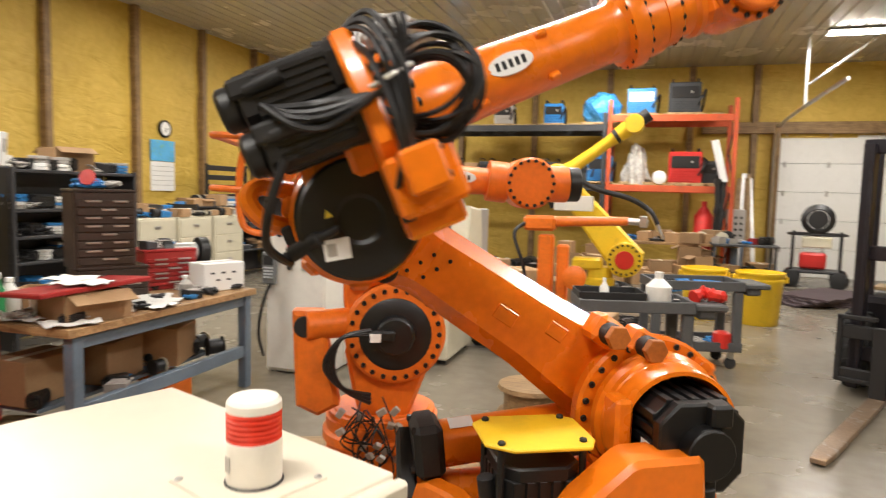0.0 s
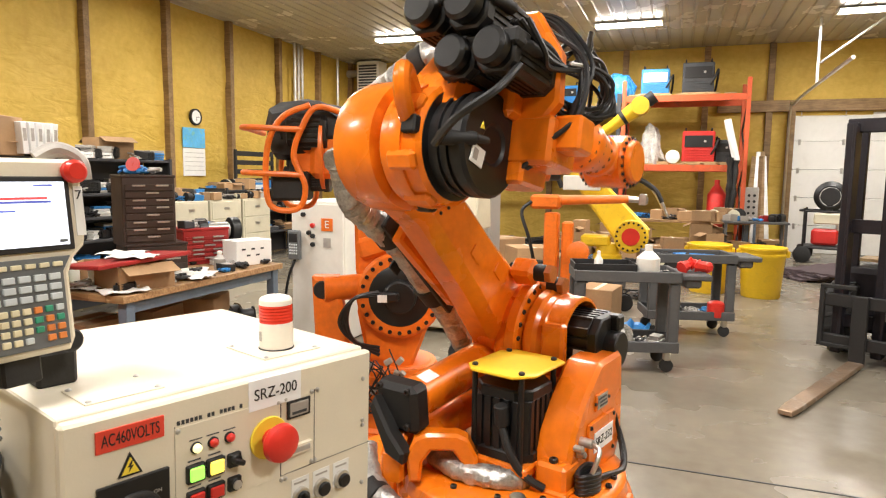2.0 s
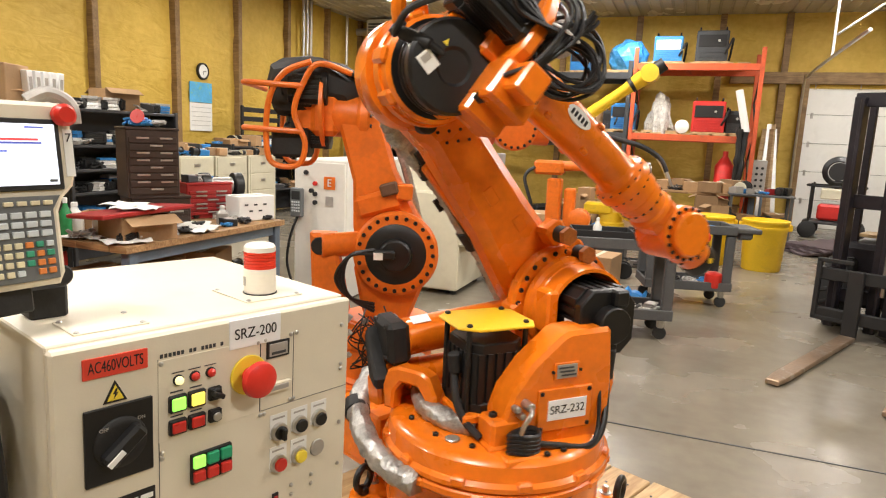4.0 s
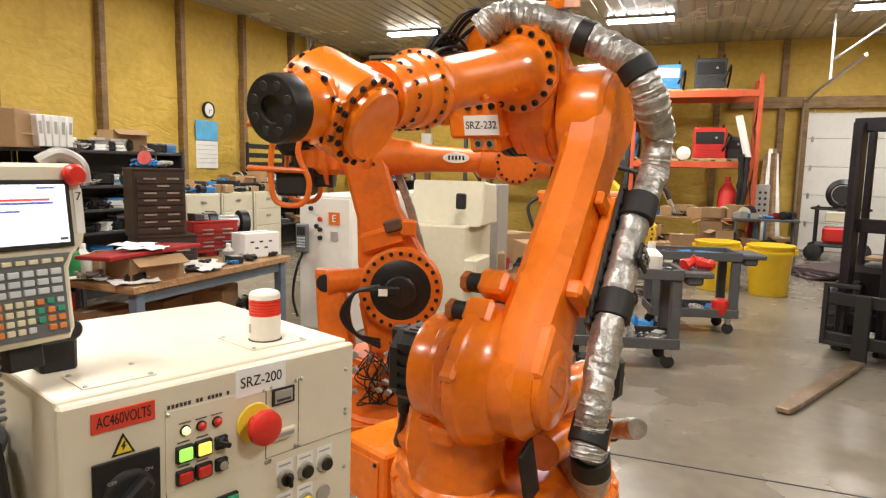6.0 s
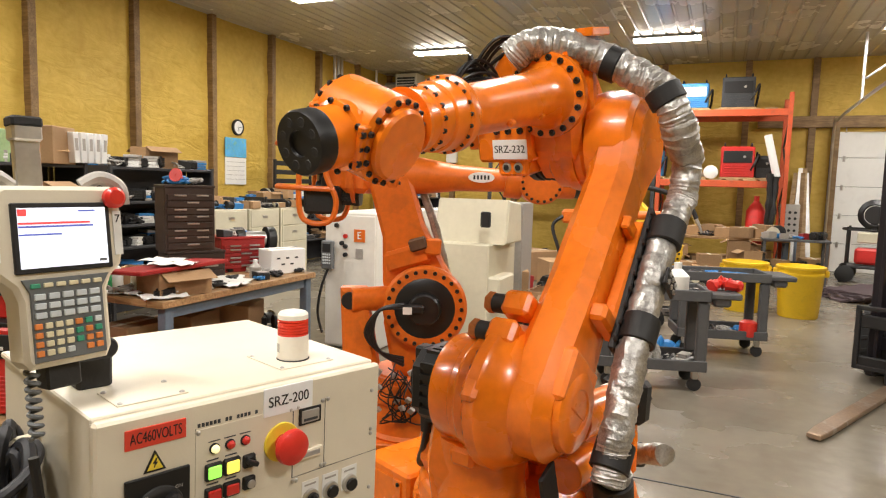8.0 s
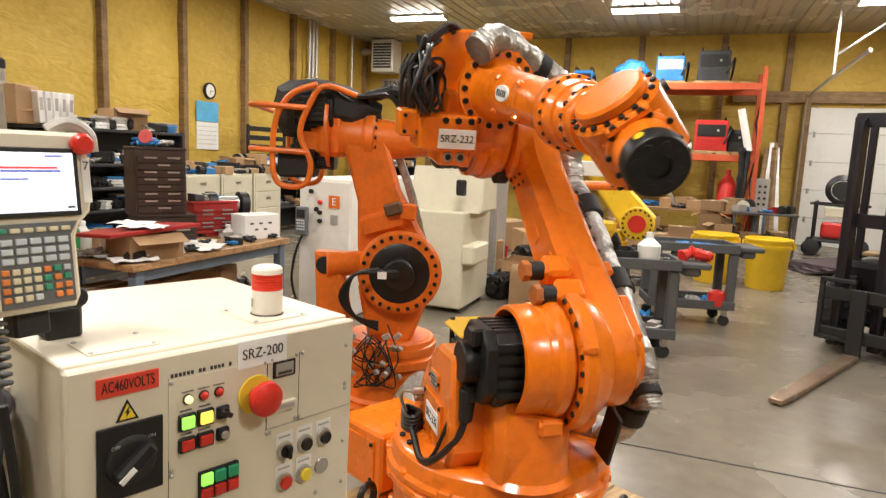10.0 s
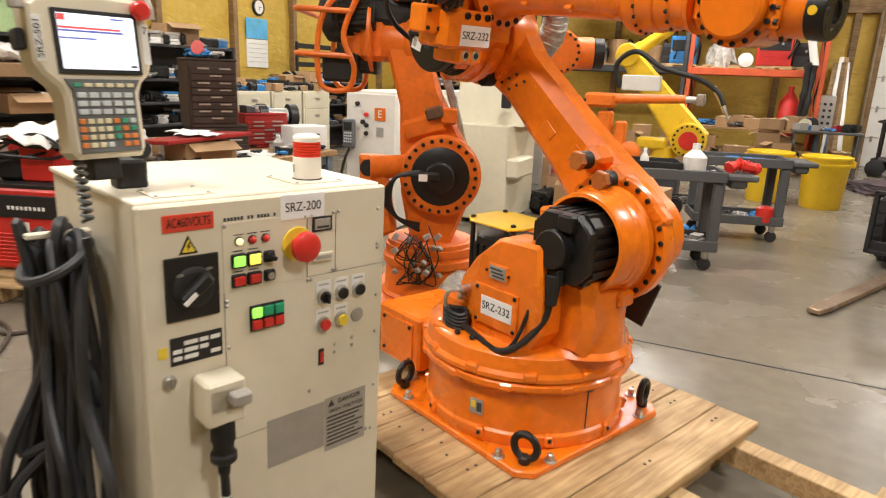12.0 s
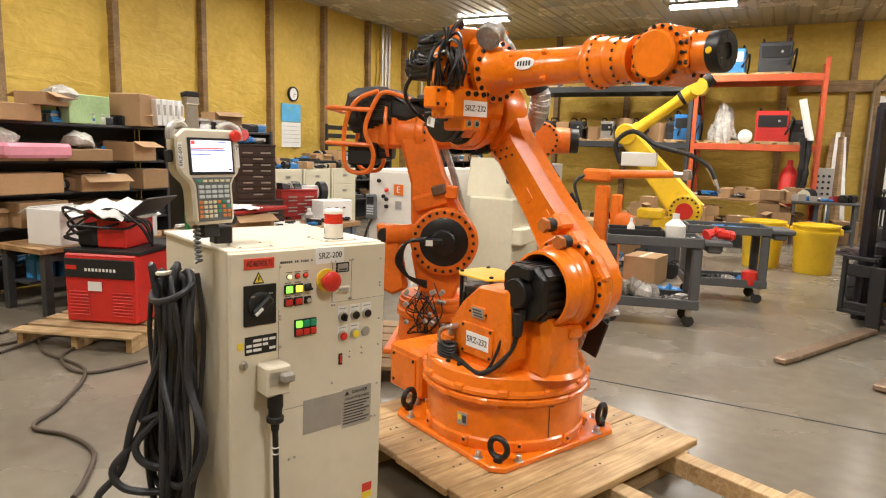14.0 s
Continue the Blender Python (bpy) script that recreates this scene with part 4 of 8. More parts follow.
    # wrist drive motors in two rows behind the gearbox plate
    for yy, zz, ln, rr in ((0.0, 0.345, 0.29, 0.062), (-0.145, 0.335, 0.30, 0.062), (-0.10, 0.215, 0.26, 0.060), (-0.235, 0.215, 0.28, 0.058)):
        g = Geo()
        servo_motor(g, 0, -ln, rr, pose(0.10, yy, zz, 0, 0, -90), back=False)
        g.cyl((0.10 - ln * 0.83, yy, zz), (0.10 - ln, yy, zz), rr * 0.86, seg=20, b=0.01)
        wm = part("wrist_motor", g, BLACK, fa, "black wrist drive motor")
        part("motor_cap", Geo().box((0.17 - ln, yy - rr * 0.75, zz + 0.03), (0.07, 0.05, 0.045), 0.008).cyl((0.17 - ln, yy - rr * 0.9, zz + 0.02), (0.26 - ln, yy - rr * 1.1, zz + 0.025), 0.018, seg=12), BLACKM, wm)
    part("motor_mount", Geo().prism([(-0.13, 0.05), (0.27, 0.09), (0.31, 0.14), (0.30, 0.28), (0.21, 0.41), (-0.07, 0.42), (-0.13, 0.36)], 0.085, 0.135, Matrix(((0, 0, 1, 0), (-1, 0, 0, 0), (0, 1, 0, 0), (0, 0, 0, 1))), 0.01), ORANGE, fa, "orange gearbox plate carrying the wrist motors")
    for yy, zz in ((-0.28, 0.27), (-0.28, 0.15), (-0.18, 0.40), (0.03, 0.40), (0.11, 0.34), (-0.2, 0.11)):
        bolt_ring(fa, (0.136, yy, zz), (1, 0, 0), 0, 1, 0.011)
    # cable coil hung before the gearbox plate
    rnd = random.Random(5)
    cb = Geo()
    for k in range(11):
        r1, r2 = rnd.uniform(0.07, 0.10), rnd.uniform(0.08, 0.115)
        cx, cz, cy = 0.235 + rnd.uniform(-0.025, 0.025), 0.215 + rnd.uniform(-0.03, 0.03), -0.25 - rnd.uniform(0, 0.07)
        cb.tube([(cx + r1 * math.cos(a), cy + 0.02 * math.sin(a * 2 + k) - 0.05 * math.cos(a), cz + r2 * math.sin(a)) for a in [2 * math.pi * i / 9 for i in range(9)]], 0.0065, 6, 4, closed=True)
    tagged(part("cable_coil", cb, RUBBER, fa, "coil of black cables tied at the elbow"), kind="stuff")
    part("cable_tie", Geo().tube([(0.12, -0.32, 0.255), (0.16, -0.34, 0.26), (0.22, -0.33, 0.27)], 0.005, 6), WHITE, fa)
    cb = Geo()
    for k in range(6):
        s0 = rnd.uniform(-0.03, 0.03)
        cb.tube([(0.08 + s0, -0.14, 0.41), (0.16 + s0, -0.23, 0.39 + s0), (0.17 + s0, -0.32 - abs(s0), 0.27), (0.15 + s0 * 0.6, -0.33 + s0, 0.12), (0.12 + s0, -0.28, 0.02), (0.10, -0.2, -0.06)], 0.0075, 6)
    for k in range(5):
        s0 = rnd.uniform(-0.03, 0.03)
        cb.tube([(-0.10, -0.27 + s0, 0.30), (-0.05, -0.30 + s0, 0.26 + s0), (0.02, -0.31, 0.24 + s0), (0.14, -0.31 + s0, 0.24)], 0.0075, 6)
    for k in range(3):
        cb.tube([(0.19, -0.31, 0.25), (0.205 + 0.012 * k, -0.32, 0.33), (0.20 + 0.02 * k, -0.33 + 0.01 * k, 0.375)], 0.007, 6)
    tagged(part("loose_wiring", cb, RUBBER, fa, "loose black motor leads"), kind="stuff")
    part("motor_cable", Geo().tube([(-0.10, -0.29, 0.18), (-0.17, -0.28, 0.10), (-0.215, -0.2, 0.02), (-0.19, -0.12, -0.04)], 0.011, 8), RUBBER, em)
    part("hose", hose(Geo(), [(0.0, 0.43, -0.06), (0.09, 0.43, 0.02), (0.12, 0.42, 0.11), (0.115, 0.37, 0.19), (0.10, 0.27, 0.255), (0.11, 0.15, 0.32), (0.17, 0.02, 0.375), (0.235, -0.06, 0.385), (0.27, -0.12, 0.34)], 0.056), SILVER, fa, "silver-sleeved hose over the elbow")
    part("hose_clamp", Geo().lathe((0.10, 0.22, 0.28), (0.05, -0.7, 0.35), [(0, 0.056), (0.004, 0.063), (0.05, 0.063), (0.054, 0.056)], 16), BLACKM, fa)
    part("hose_clamp", Geo().lathe((0.118, 0.40, 0.145), (-0.05, -0.35, 0.6), [(0, 0.056), (0.004, 0.063), (0.06, 0.063), (0.064, 0.056)], 16), BLACKM, fa)
    part("top_cover", Geo().box((0.06, 0.09, 0.41), (0.16, 0.10, 0.03), 0.004), ORANGE, fa)
    # oval maker's badge, lettering left as plain strokes
    mo = pose(0.495, SU - 0.0835, U3 + 0.012, 84, 0, 0)
    bd = part("badge", Geo().prism([(0.062 * math.cos(a), 0.028 * math.sin(a)) for a in [2 * math.pi * i / 24 for i in range(24)]], -0.006, 0.003, mo, 0.001), WHITE, fa, "white oval badge with a dark mark")
    for i in range(5):
        part("mark", Geo().box((-0.036 + 0.018 * i, 0, 0.0035), (0.010, 0.022, 0.002), 0.0005, mo), BLACKM, bd)
    for dx, a in ((0.40, 40), (0.40, -40), (0.40, 140), (0.60, 40), (0.60, -40), (0.60, 140)):
        part("lug", Geo().box((dx, 0, 0.086), (0.03, 0.022, 0.024), 0.006, Matrix.Translation((0, SU, U3)) @ pose(0, 0, 0, a + 90, 0, 0)), ORANGE, fa)
    return fa


def build_wrist(robot):
    w = part("wrist", Geo().lathe((DRING - 0.012, 0, 0), (1, 0, 0), [(0, 0.084), (0.004, 0.092), (0.045, 0.09), (0.055, 0.082), (0.09, 0.08), (0.10, 0.09), (0.115, 0.092)], 40), ORANGE, robot, "orange rotating wrist collar")
    part("knuckle", Geo().cyl((DW, -0.092, 0), (DW, 0.092, 0), 0.112, seg=44, b=0.012).box((DW - 0.07, 0.0, 0), (0.16, 0.15, 0.15), 0.03), ORANGE, w)
    part("knuckle_cover", Geo().cyl((DW, -0.088, 0), (DW, -0.122, 0), 0.09, seg=44, b=0.008), ORANGE, w, "round orange cover of the wrist knuckle")
    bolt_ring(w, (DW, -0.092, 0), (0, -1, 0), 0.102, 18, 0.008)
    part("knuckle_cover", Geo().cyl((DW, 0.088, 0), (DW, 0.118, 0), 0.09, seg=44, b=0.008), ORANGE, w)
    bolt_ring(w, (DW, 0.092, 0), (0, 1, 0), 0.102, 18, 0.008)
    bolt_ring(w, (DRING + 0.032, 0, 0), (1, 0, 0), 0.086, 16, 0.008)
    return w


def build_head(robot):
    h = part("wrist_head", Geo().lathe((0.02, 0, 0), (1, 0, 0), [(0, 0.075), (0.03, 0.080), (0.075, 0.083), (0.09, 0.083), (0.095, 0.074), (0.15, 0.072), (0.158, 0.068)], 40).box((0.055, 0, 0), (0.12, 0.15, 0.15), 0.03), ORANGE, robot, "orange bending wrist head")
    for sy in (-1, 1):
        part("side_cheek", Geo().box((0.075, sy * 0.078, 0), (0.09, 0.02, 0.11), 0.006), ORANGE, h)
        for dz in (-0.035, 0.035):
            bolt_ring(h, (0.112, sy * 0.083, dz), (1, 0, 0), 0, 1, 0.010)
    bolt_ring(h, (0.112, 0, 0), (1, 0, 0), 0.082, 10, 0.008)
    fl = part("tool_flange", Geo().lathe((DF - 0.052, 0, 0), (1, 0, 0), [(0, 0.068), (0.004, 0.074), (0.044, 0.074), (0.052, 0.070), (0.052, 0.030), (0.044, 0.028), (0.044, 0.010)], 44), BLACK, h, "black round tool flange with bolt holes")
    for i in range(8):
        a = 2 * math.pi * i / 8
        part("flange_hole", Geo().cyl((DF - 0.006, 0.050 * math.cos(a), 0.050 * math.sin(a)), (DF + 0.001, 0.050 * math.cos(a), 0.050 * math.sin(a)), 0.012, seg=12), BLACKM, fl)
    part("paint_dot", Geo().cyl((DF - 0.03, -0.0725, 0.0), (DF - 0.03, -0.076, 0.0), 0.012, seg=12), YELLOW, fl)
    return h


# ---- the pallet deck under the robot ----
def robot_skid():
    m = pose(RX + 0.06, RY - 0.02, 0, 0, 0, 67)
    sk = thing("pallet", m, "heavy raw-wood skid with a plank deck under the robot", "pallet")
    rnd = random.Random(3)
    y = -0.65
    while y < 0.62:
        w = 0.185
        part("plank", Geo().box((0, 0, 0), (1.32, w - 0.006, 0.036), 0.004, pose(rnd.uniform(-0.01, 0.01), y + w / 2, 0.18 + rnd.uniform(-0.002, 0.002), 0, 0, rnd.uniform(-0.4, 0.4))), PALLETW, sk)
        y += w
    nail = Geo().cyl((0, 0, 0), (0, 0, 0.002), 0.006, seg=8, b=0.0005).mesh("nail", DGREY)
    for i in range(7):
        for x in (-0.52, -0.48, 0.0, 0.04, 0.5, 0.54):
            part("nail", nail, None, sk, m=pose(x + rnd.uniform(-0.01, 0.01), -0.65 + 0.185 * (i + rnd.choice((0.3, 0.7))), 0.1995))
    for x in (-0.5, 0.0, 0.5):
        part("bearer", Geo().box((0, 0, 0), (1.9, 0.09, 0.09), 0.004, pose(x, -0.35, 0.115, 0, 0, 90)), PALLETW, sk)
    for y in (-0.5, 0.45):
        part("runner", Geo().box((0.0, y, 0.036), (1.5, 0.12, 0.07), 0.004), PALLETW, sk)
    part("runner", Geo().box((0.0, -1.15, 0.05), (1.5, 0.14, 0.09), 0.004), PALLETW, sk)
    return sk


robot_skid()
robot = thing("industrial_robot", pose(RX, RY, 0), "large orange six-axis industrial robot arm bolted to a wooden skid", "robot arm")
build_robot_base(robot)
turret, lower_arm, forearm, wrist, head = build_turret(robot), build_lower_arm(robot), build_forearm(robot), build_wrist(robot), build_head(robot)

# joint angles in degrees: seconds, turn, lean back, forearm pitch, forearm roll, wrist bend
JOINTS = [
    (0, 27.4, 56.8, 22.9, 0, 0),
    (0.5, 63.3, 56.7, 22, 0, 0),
    (1, 71.3, 54.9, 17.4, 0, 0),
    (1.5, 72.4, 50.3, 6, 0, 0),
    (2, 73, 46.6, -10.7, 0, 0),
    (2.5, 73.9, 42.7, -22.4, 0, 0),
    (3, 74.6, 39.2, -35.7, 0, 0),
    (3.5, 68, 37.3, -39.7, 0, 0),
    (3.7, 62, 37, -39.8, 0, 0), (4.2, 30, 36.5, -34, -4, 0), (4.7, -22, 36, -24, -12, 2), (5.2, -72, 35.5, -16, -20, 4), (5.8, -98.5, 35.1, -12.6, -26, 5.5),
    (6, -101.3, 35.1, -12.4, -26.7, 5.9),
    (6.5, -102.4, 35.2, -11.6, -15, 10.2),
    (7, -104, 34.9, -12.3, -15.7, 13.2),
    (7.5, -103.8, 35.2, -12.2, -18, 8), (8.2, -101, 36.8, -11.6, -24, -5), (8.8, -92, 39.2, -11, -30, -18), (9.3, -76, 41.6, -10.4, -34.5, -26.5),
    (9.5, -69.6, 42.5, -10.3, -35.6, -28.1),
    (10, -53.1, 45.5, -10.4, -47.3, -17.2),
    (10.5, -37.6, 49.9, -7.8, -16.6, -11.6),
    (11, -25.3, 52.9, -6.3, -4.9, -3.9),
    (11.5, -24.5, 51.1, -6.7, 0, -2),
    (12, -24.4, 48, -6.9, 3, 0.1),
    (12.5, -24.3, 45.7, -4.5, 2.9, 0.3),
    (13, -24.1, 43.1, -2, 2.9, 0.4),
    (14, -24, 40.4, -0.7, 2.9, 0.4),
]


def joints_at(t):
    """Joint angles between the rows, eased by a cubic through the neighbours."""
    k = max(i for i in range(len(JOINTS) - 1) if JOINTS[i][0] <= t)
    a, b = JOINTS[k], JOINTS[k + 1]
    p, n = JOINTS[max(0, k - 1)], JOINTS[min(len(JOINTS) - 1, k + 2)]
    w, d = (t - a[0]) / (b[0] - a[0]), b[0] - a[0]
    out = []
    for i in range(1, 6):
        m0 = (b[i] - p[i]) / max(1e-6, b[0] - p[0]) * d
        m1 = (n[i] - a[i]) / max(1e-6, n[0] - a[0]) * d
        out.append((2 * w ** 3 - 3 * w * w + 1) * a[i] + (w ** 3 - 2 * w * w + w) * m0 + (3 * w * w - 2 * w ** 3) * b[i] + (w ** 3 - w * w) * m1)
    return out


def link_poses(t):
    q1, q2, q3, q4, q5 = joints_at(t)
    m1 = pose(0, 0, 0, 0, 0, q1)
    m2 = m1 @ pose(A2, 0, Z2, 0, -q2)
    m3 = m2 @ pose(0, 0, L2, 0, q2 - q3)
    m4 = m3 @ pose(0, SU, U3, q4)
    m5 = m4 @ pose(DW, 0, 0, 0, -q5)
    return m1, m2, m3, m4, m5


def motions():
    times = [i * 0.25 for i in range(57)]
    sets = [link_poses(t) for t in times]
    for k, ob in enumerate((turret, lower_arm, forearm, wrist, head)):
        walk(ob, [(t, s[k]) for t, s in zip(times, sets)])


# ---- robot controller cabinet ----
CW, CD, CH = 0.57, 0.54, 1.27


def controller():
    cab = thing("control_cabinet", pose(-1.154, 0.156, 0, 0.4, 0.9, 70.0) @ pose(-0.02, 0, 0), "ivory steel robot controller cabinet with switches and buttons", "control cabinet")
    body = part("body", Geo().box((CW / 2, 0.075, CH / 2 + 0.03), (CW, 0.11, CH - 0.06), 0.006).box((CW / 2, CD / 2 + 0.065, CH / 2 + 0.03), (CW - 0.012, CD - 0.13, CH - 0.062), 0.006), IVORY, cab)
    part("top_panel", Geo().box((CW / 2, CD / 2 + 0.012, CH - 0.003), (CW, CD - 0.024, 0.012), 0.004), IVORY, body)
    for x in (0.07, CW - 0.07):
        for y in (0.08, CD - 0.08):
            part("foot", Geo().cyl((x, y, 0), (x, y, 0.065), 0.03, seg=12), BLACKM, cab)
    door = part("front_door", Geo().box((CW / 2, 0.01, CH / 2 + 0.03), (CW + 0.004, 0.02, CH - 0.062), 0.005), IVORY, cab)

    def flat(name, x0, z1, x1, z0, material, proud=0.003, parent=door, label="", b=0.0008, y=0.0):
        return part(name, Geo().box(((x0 + x1) / 2, y - proud / 2, (z0 + z1) / 2), (x1 - x0, proud, z1 - z0), b), material, parent, label)

    def words(s, x, z, size, material, parent, y=-0.003, width=None):
        return text("lettering", s, size, material, parent, pose(x, y - 0.0005, z, 90), 0.0004, width)

    red = flat("voltage_label", 0.042, 1.250, 0.141, 1.217, REDL, label="red label lettered AC460VOLTS")
    words("AC460VOLTS", 0.0915, 1.2335, 0.026, BLACKM, red, width=0.084)
    tri = part("warning_sign", Geo().prism([(0.071, 1.172), (0.108, 1.172), (0.0895, 1.208)], 0, 0.002, pose(0, 0, 0, 90), 0.0004), BLACKM, door, "yellow electric shock warning triangle")
    part("sign_face", Geo().prism([(0.0765, 1.1755), (0.1025, 1.1755), (0.0895, 1.201)], 0, 0.003, pose(0, 0, 0, 90), 0.0004), TRI, tri)
    part("bolt_mark", Geo().prism([(0.0905, 1.195), (0.085, 1.186), (0.0885, 1.186), (0.0865, 1.178), (0.094, 1.188), (0.0905, 1.188), (0.093, 1.195)], 0, 0.0036, pose(0, 0, 0, 90), 0.0002), BLACKM, tri)
    sw = flat("main_switch", 0.041, 1.168, 0.147, 1.042, BLACK, 0.006, label="black rotary main switch", b=0.003)
    part("dial", Geo().lathe((0.094, -0.004, 1.105), (0, -1, 0), [(0, 0.043), (0.006, 0.041), (0.009, 0.036), (0.009, 0.03)], 28), BLACKM, sw)
    part("switch_handle", Geo().box((0, 0, 0), (0.074, 0.024, 0.026), 0.006, pose(0.094, -0.02, 1.105, 0, -40)), BLACK, sw)
    part("handle_stripe", Geo().box((0.022, -0.0125, 0), (0.03, 0.002, 0.01), 0.0006, pose(0.094, -0.02, 1.105, 0, 140)), WHITE, sw)
    words("OFF", 0.066, 1.135, 0.008, PLATE, sw, -0.0135)
    words("ON", 0.124, 1.141, 0.008, PLATE, sw, -0.0135)
    # model line as plain bars, maker's mark as plain shapes
    for i in range(16):
        if i not in (6, 9, 14):
            flat("mark", 0.162 + i * 0.0073, 1.233, 0.1672 + i * 0.0073, 1.226, DGREY, 0.0006)
    for i in range(5):
        flat("mark", 0.172 + i * 0.0095, 1.2135, 0.1785 + i * 0.0095, 1.201, REDL, 0.0008)
    for i in range(9):
        flat("mark", 0.226 + i * 0.0055, 1.2095, 0.2295 + i * 0.0055, 1.204, DGREY, 0.0006)
    pan = flat("button_panel", 0.158, 1.2225, 0.352, 1.079, IVORY, 0.0015, label="ivory button panel")
    for i, (x, mt) in enumerate(((0.192, LEDW), (0.2215, REDP), (0.251, REDP))):
        part("pilot_lamp", Geo().lathe((x, -0.001, 1.183), (0, -1, 0), [(0, 0.0095), (0.003, 0.0095), (0.004, 0.0075)], 16), BLACKM, pan)
        part("lamp_lens", Geo().lathe((x, -0.004, 1.183), (0, -1, 0), [(0, 0.0075), (0.005, 0.007), (0.008, 0.003)], 16), mt, pan)
        flat("mark", x - 0.011, 1.1975, x + 0.011, 1.1955, DGREY, 0.0008, pan, y=-0.0015)
    for x0, z1, mt, lb in ((0.174, 1.158, LEDG, "lit green square button"), (0.2085, 1.158, LEDY, "lit yellow square button"), (0.174, 1.115, REDP, "red square button"), (0.2085, 1.115, REDP, "red square button")):
        h = 0.030 if z1 > 1.13 else 0.027
        bz = part("push_button", Geo().box((x0 + 0.0155, -0.005, z1 - h / 2), (0.031, 0.009, h), 0.002), BLACKM, pan, lb)
        part("button_cap", Geo().box((x0 + 0.0155, -0.009, z1 - h / 2), (0.024, 0.008, h - 0.008), 0.002), mt, bz)
        flat("mark", x0 + 0.004, z1 + 0.0065, x0 + 0.026, z1 + 0.004, DGREY, 0.0008, pan, y=-0.0015)
    for z, knob in ((1.143, True), (1.102, False)):
        kb = part("key_switch", Geo().box((0.258, -0.005, z), (0.024, 0.009, 0.024), 0.003).cyl((0.258, -0.008, z), (0.258, -0.014, z), 0.0105, seg=16), BLACKM, pan)
        part("switch_knob" if knob else "key_plate", Geo().box((0, 0, 0), (0.022, 0.012, 0.009), 0.002, pose(0.258, -0.018, z, 0, 25)) if knob else Geo().cyl((0.258, -0.013, z), (0.258, -0.016, z), 0.008, seg=16), BLACK if knob else STEEL, kb)
    part("collar", Geo().cyl((0.327, -0.001, 1.160), (0.327, -0.006, 1.160), 0.0375, seg=32), TRI, pan, "yellow emergency stop collar")
    part("emergency_stop", Geo().lathe((0.327, -0.005, 1.160), (0, -1, 0), [(0, 0.016), (0.022, 0.016), (0.024, 0.030), (0.030, 0.034), (0.040, 0.032), (0.046, 0.022), (0.048, 0.008)], 32), REDP, pan, "red mushroom emergency stop button")
    flat("seam", 0.3525, 1.2225, 0.354, 1.079, DGREY, 0.0018)
    ctr = flat("hour_counter", 0.366, 1.213, 0.417, 1.180, BLACKM, 0.004, label="black framed counter")
    flat("counter_face", 0.371, 1.209, 0.412, 1.184, PLATE, 0.005, ctr)
    flat("mark", 0.375, 1.193, 0.408, 1.187, DGREY, 0.0055, ctr)
    cn = flat("port_cover", 0.364, 1.131, 0.418, 1.113, IVORY, 0.010, label="ivory connector port")
    flat("port_slot", 0.370, 1.127, 0.412, 1.117, PLATE, 0.011, cn)
    for sx0, sz0, sx1, sz1 in ((0.158, 1.079, 0.57, 1.080), (0.158, 0.75, 0.1592, 1.225), (0.428, 1.08, 0.4292, 1.222), (0.16, 0.745, 0.405, 0.7462)):
        flat("seam", sx0, max(sz0, sz1), sx1, min(sz0, sz1), DGREY, 0.0007)
    sl = flat("name_label", 0.288, 1.268, 0.396, 1.214, LABELW, 0.003, label="white label lettered SRZ-200")
    words("SRZ-200", 0.342, 1.240, 0.028, BLACKM, sl, -0.003, 0.088)
    for x, z in ((0.163, 1.217), (0.347, 1.217), (0.363, 1.219), (0.422, 1.219), (0.435, 1.22), (0.55, 1.215), (0.55, 1.13), (0.55, 1.12), (0.43, 1.086), (0.422, 1.086), (0.363, 1.072), (0.355, 1.072), (0.163, 1.06), (0.163, 1.05), (0.55, 0.905), (0.55, 1.0), (0.43, 0.88), (0.43, 0.90), (0.48, 0.885), (0.48, 0.905), (0.55, 0.76), (0.53, 0.64), (0.545, 0.638), (0.36, 0.80), (0.2, 0.57), (0.22, 0.573), (0.163, 0.76), (0.165, 0.96)):
        part("screw", Geo().lathe((x, -0.0005, z), (0, -1, 0), [(0, 0.0045), (0.002, 0.0042), (0.0035, 0.002)], 10), STEEL, door)
    # three-by-two lamp block
    blk = flat("lamp_block", 0.213, 1.040, 0.291, 0.985, BLACKM, 0.008, label="black block of green and red push lamps")
    for i in range(3):
        x = 0.226 + i * 0.026
        part("button_cap", Geo().box((x, -0.010, 1.026), (0.022, 0.008, 0.022), 0.002), LEDG if i == 0 else GREEN, blk)
        part("button_cap", Geo().box((x, -0.010, 0.999), (0.022, 0.008, 0.020), 0.002), REDP, blk)
    for (x, z), mt, kn in (((0.397, 1.026), BLACK, True), ((0.446, 1.026), BLACK, False), ((0.495, 1.026), BLACK, False), ((0.397, 0.959), REDP, False), ((0.446, 0.960), TRI, False)):
        bz = flat("button_tag", x - 0.02, z + 0.037, x + 0.02, z - 0.012, WHITE, 0.001)
        part("bezel", Geo().lathe((x, -0.001, z), (0, -1, 0), [(0, 0.019), (0.006, 0.018), (0.008, 0.0145)], 24), STEEL, bz)
        part("button_cap", Geo().lathe((x, -0.006, z), (0, -1, 0), [(0, 0.0135), (0.007, 0.0135), (0.009, 0.012)], 24), mt, bz)
        if kn:
            part("switch_knob", Geo().box((x, -0.02, z), (0.008, 0.012, 0.024), 0.002), BLACK, bz)
        flat("mark", x - 0.014, z + 0.030, x + 0.014, z + 0.026, PLATE, 0.0015, bz)
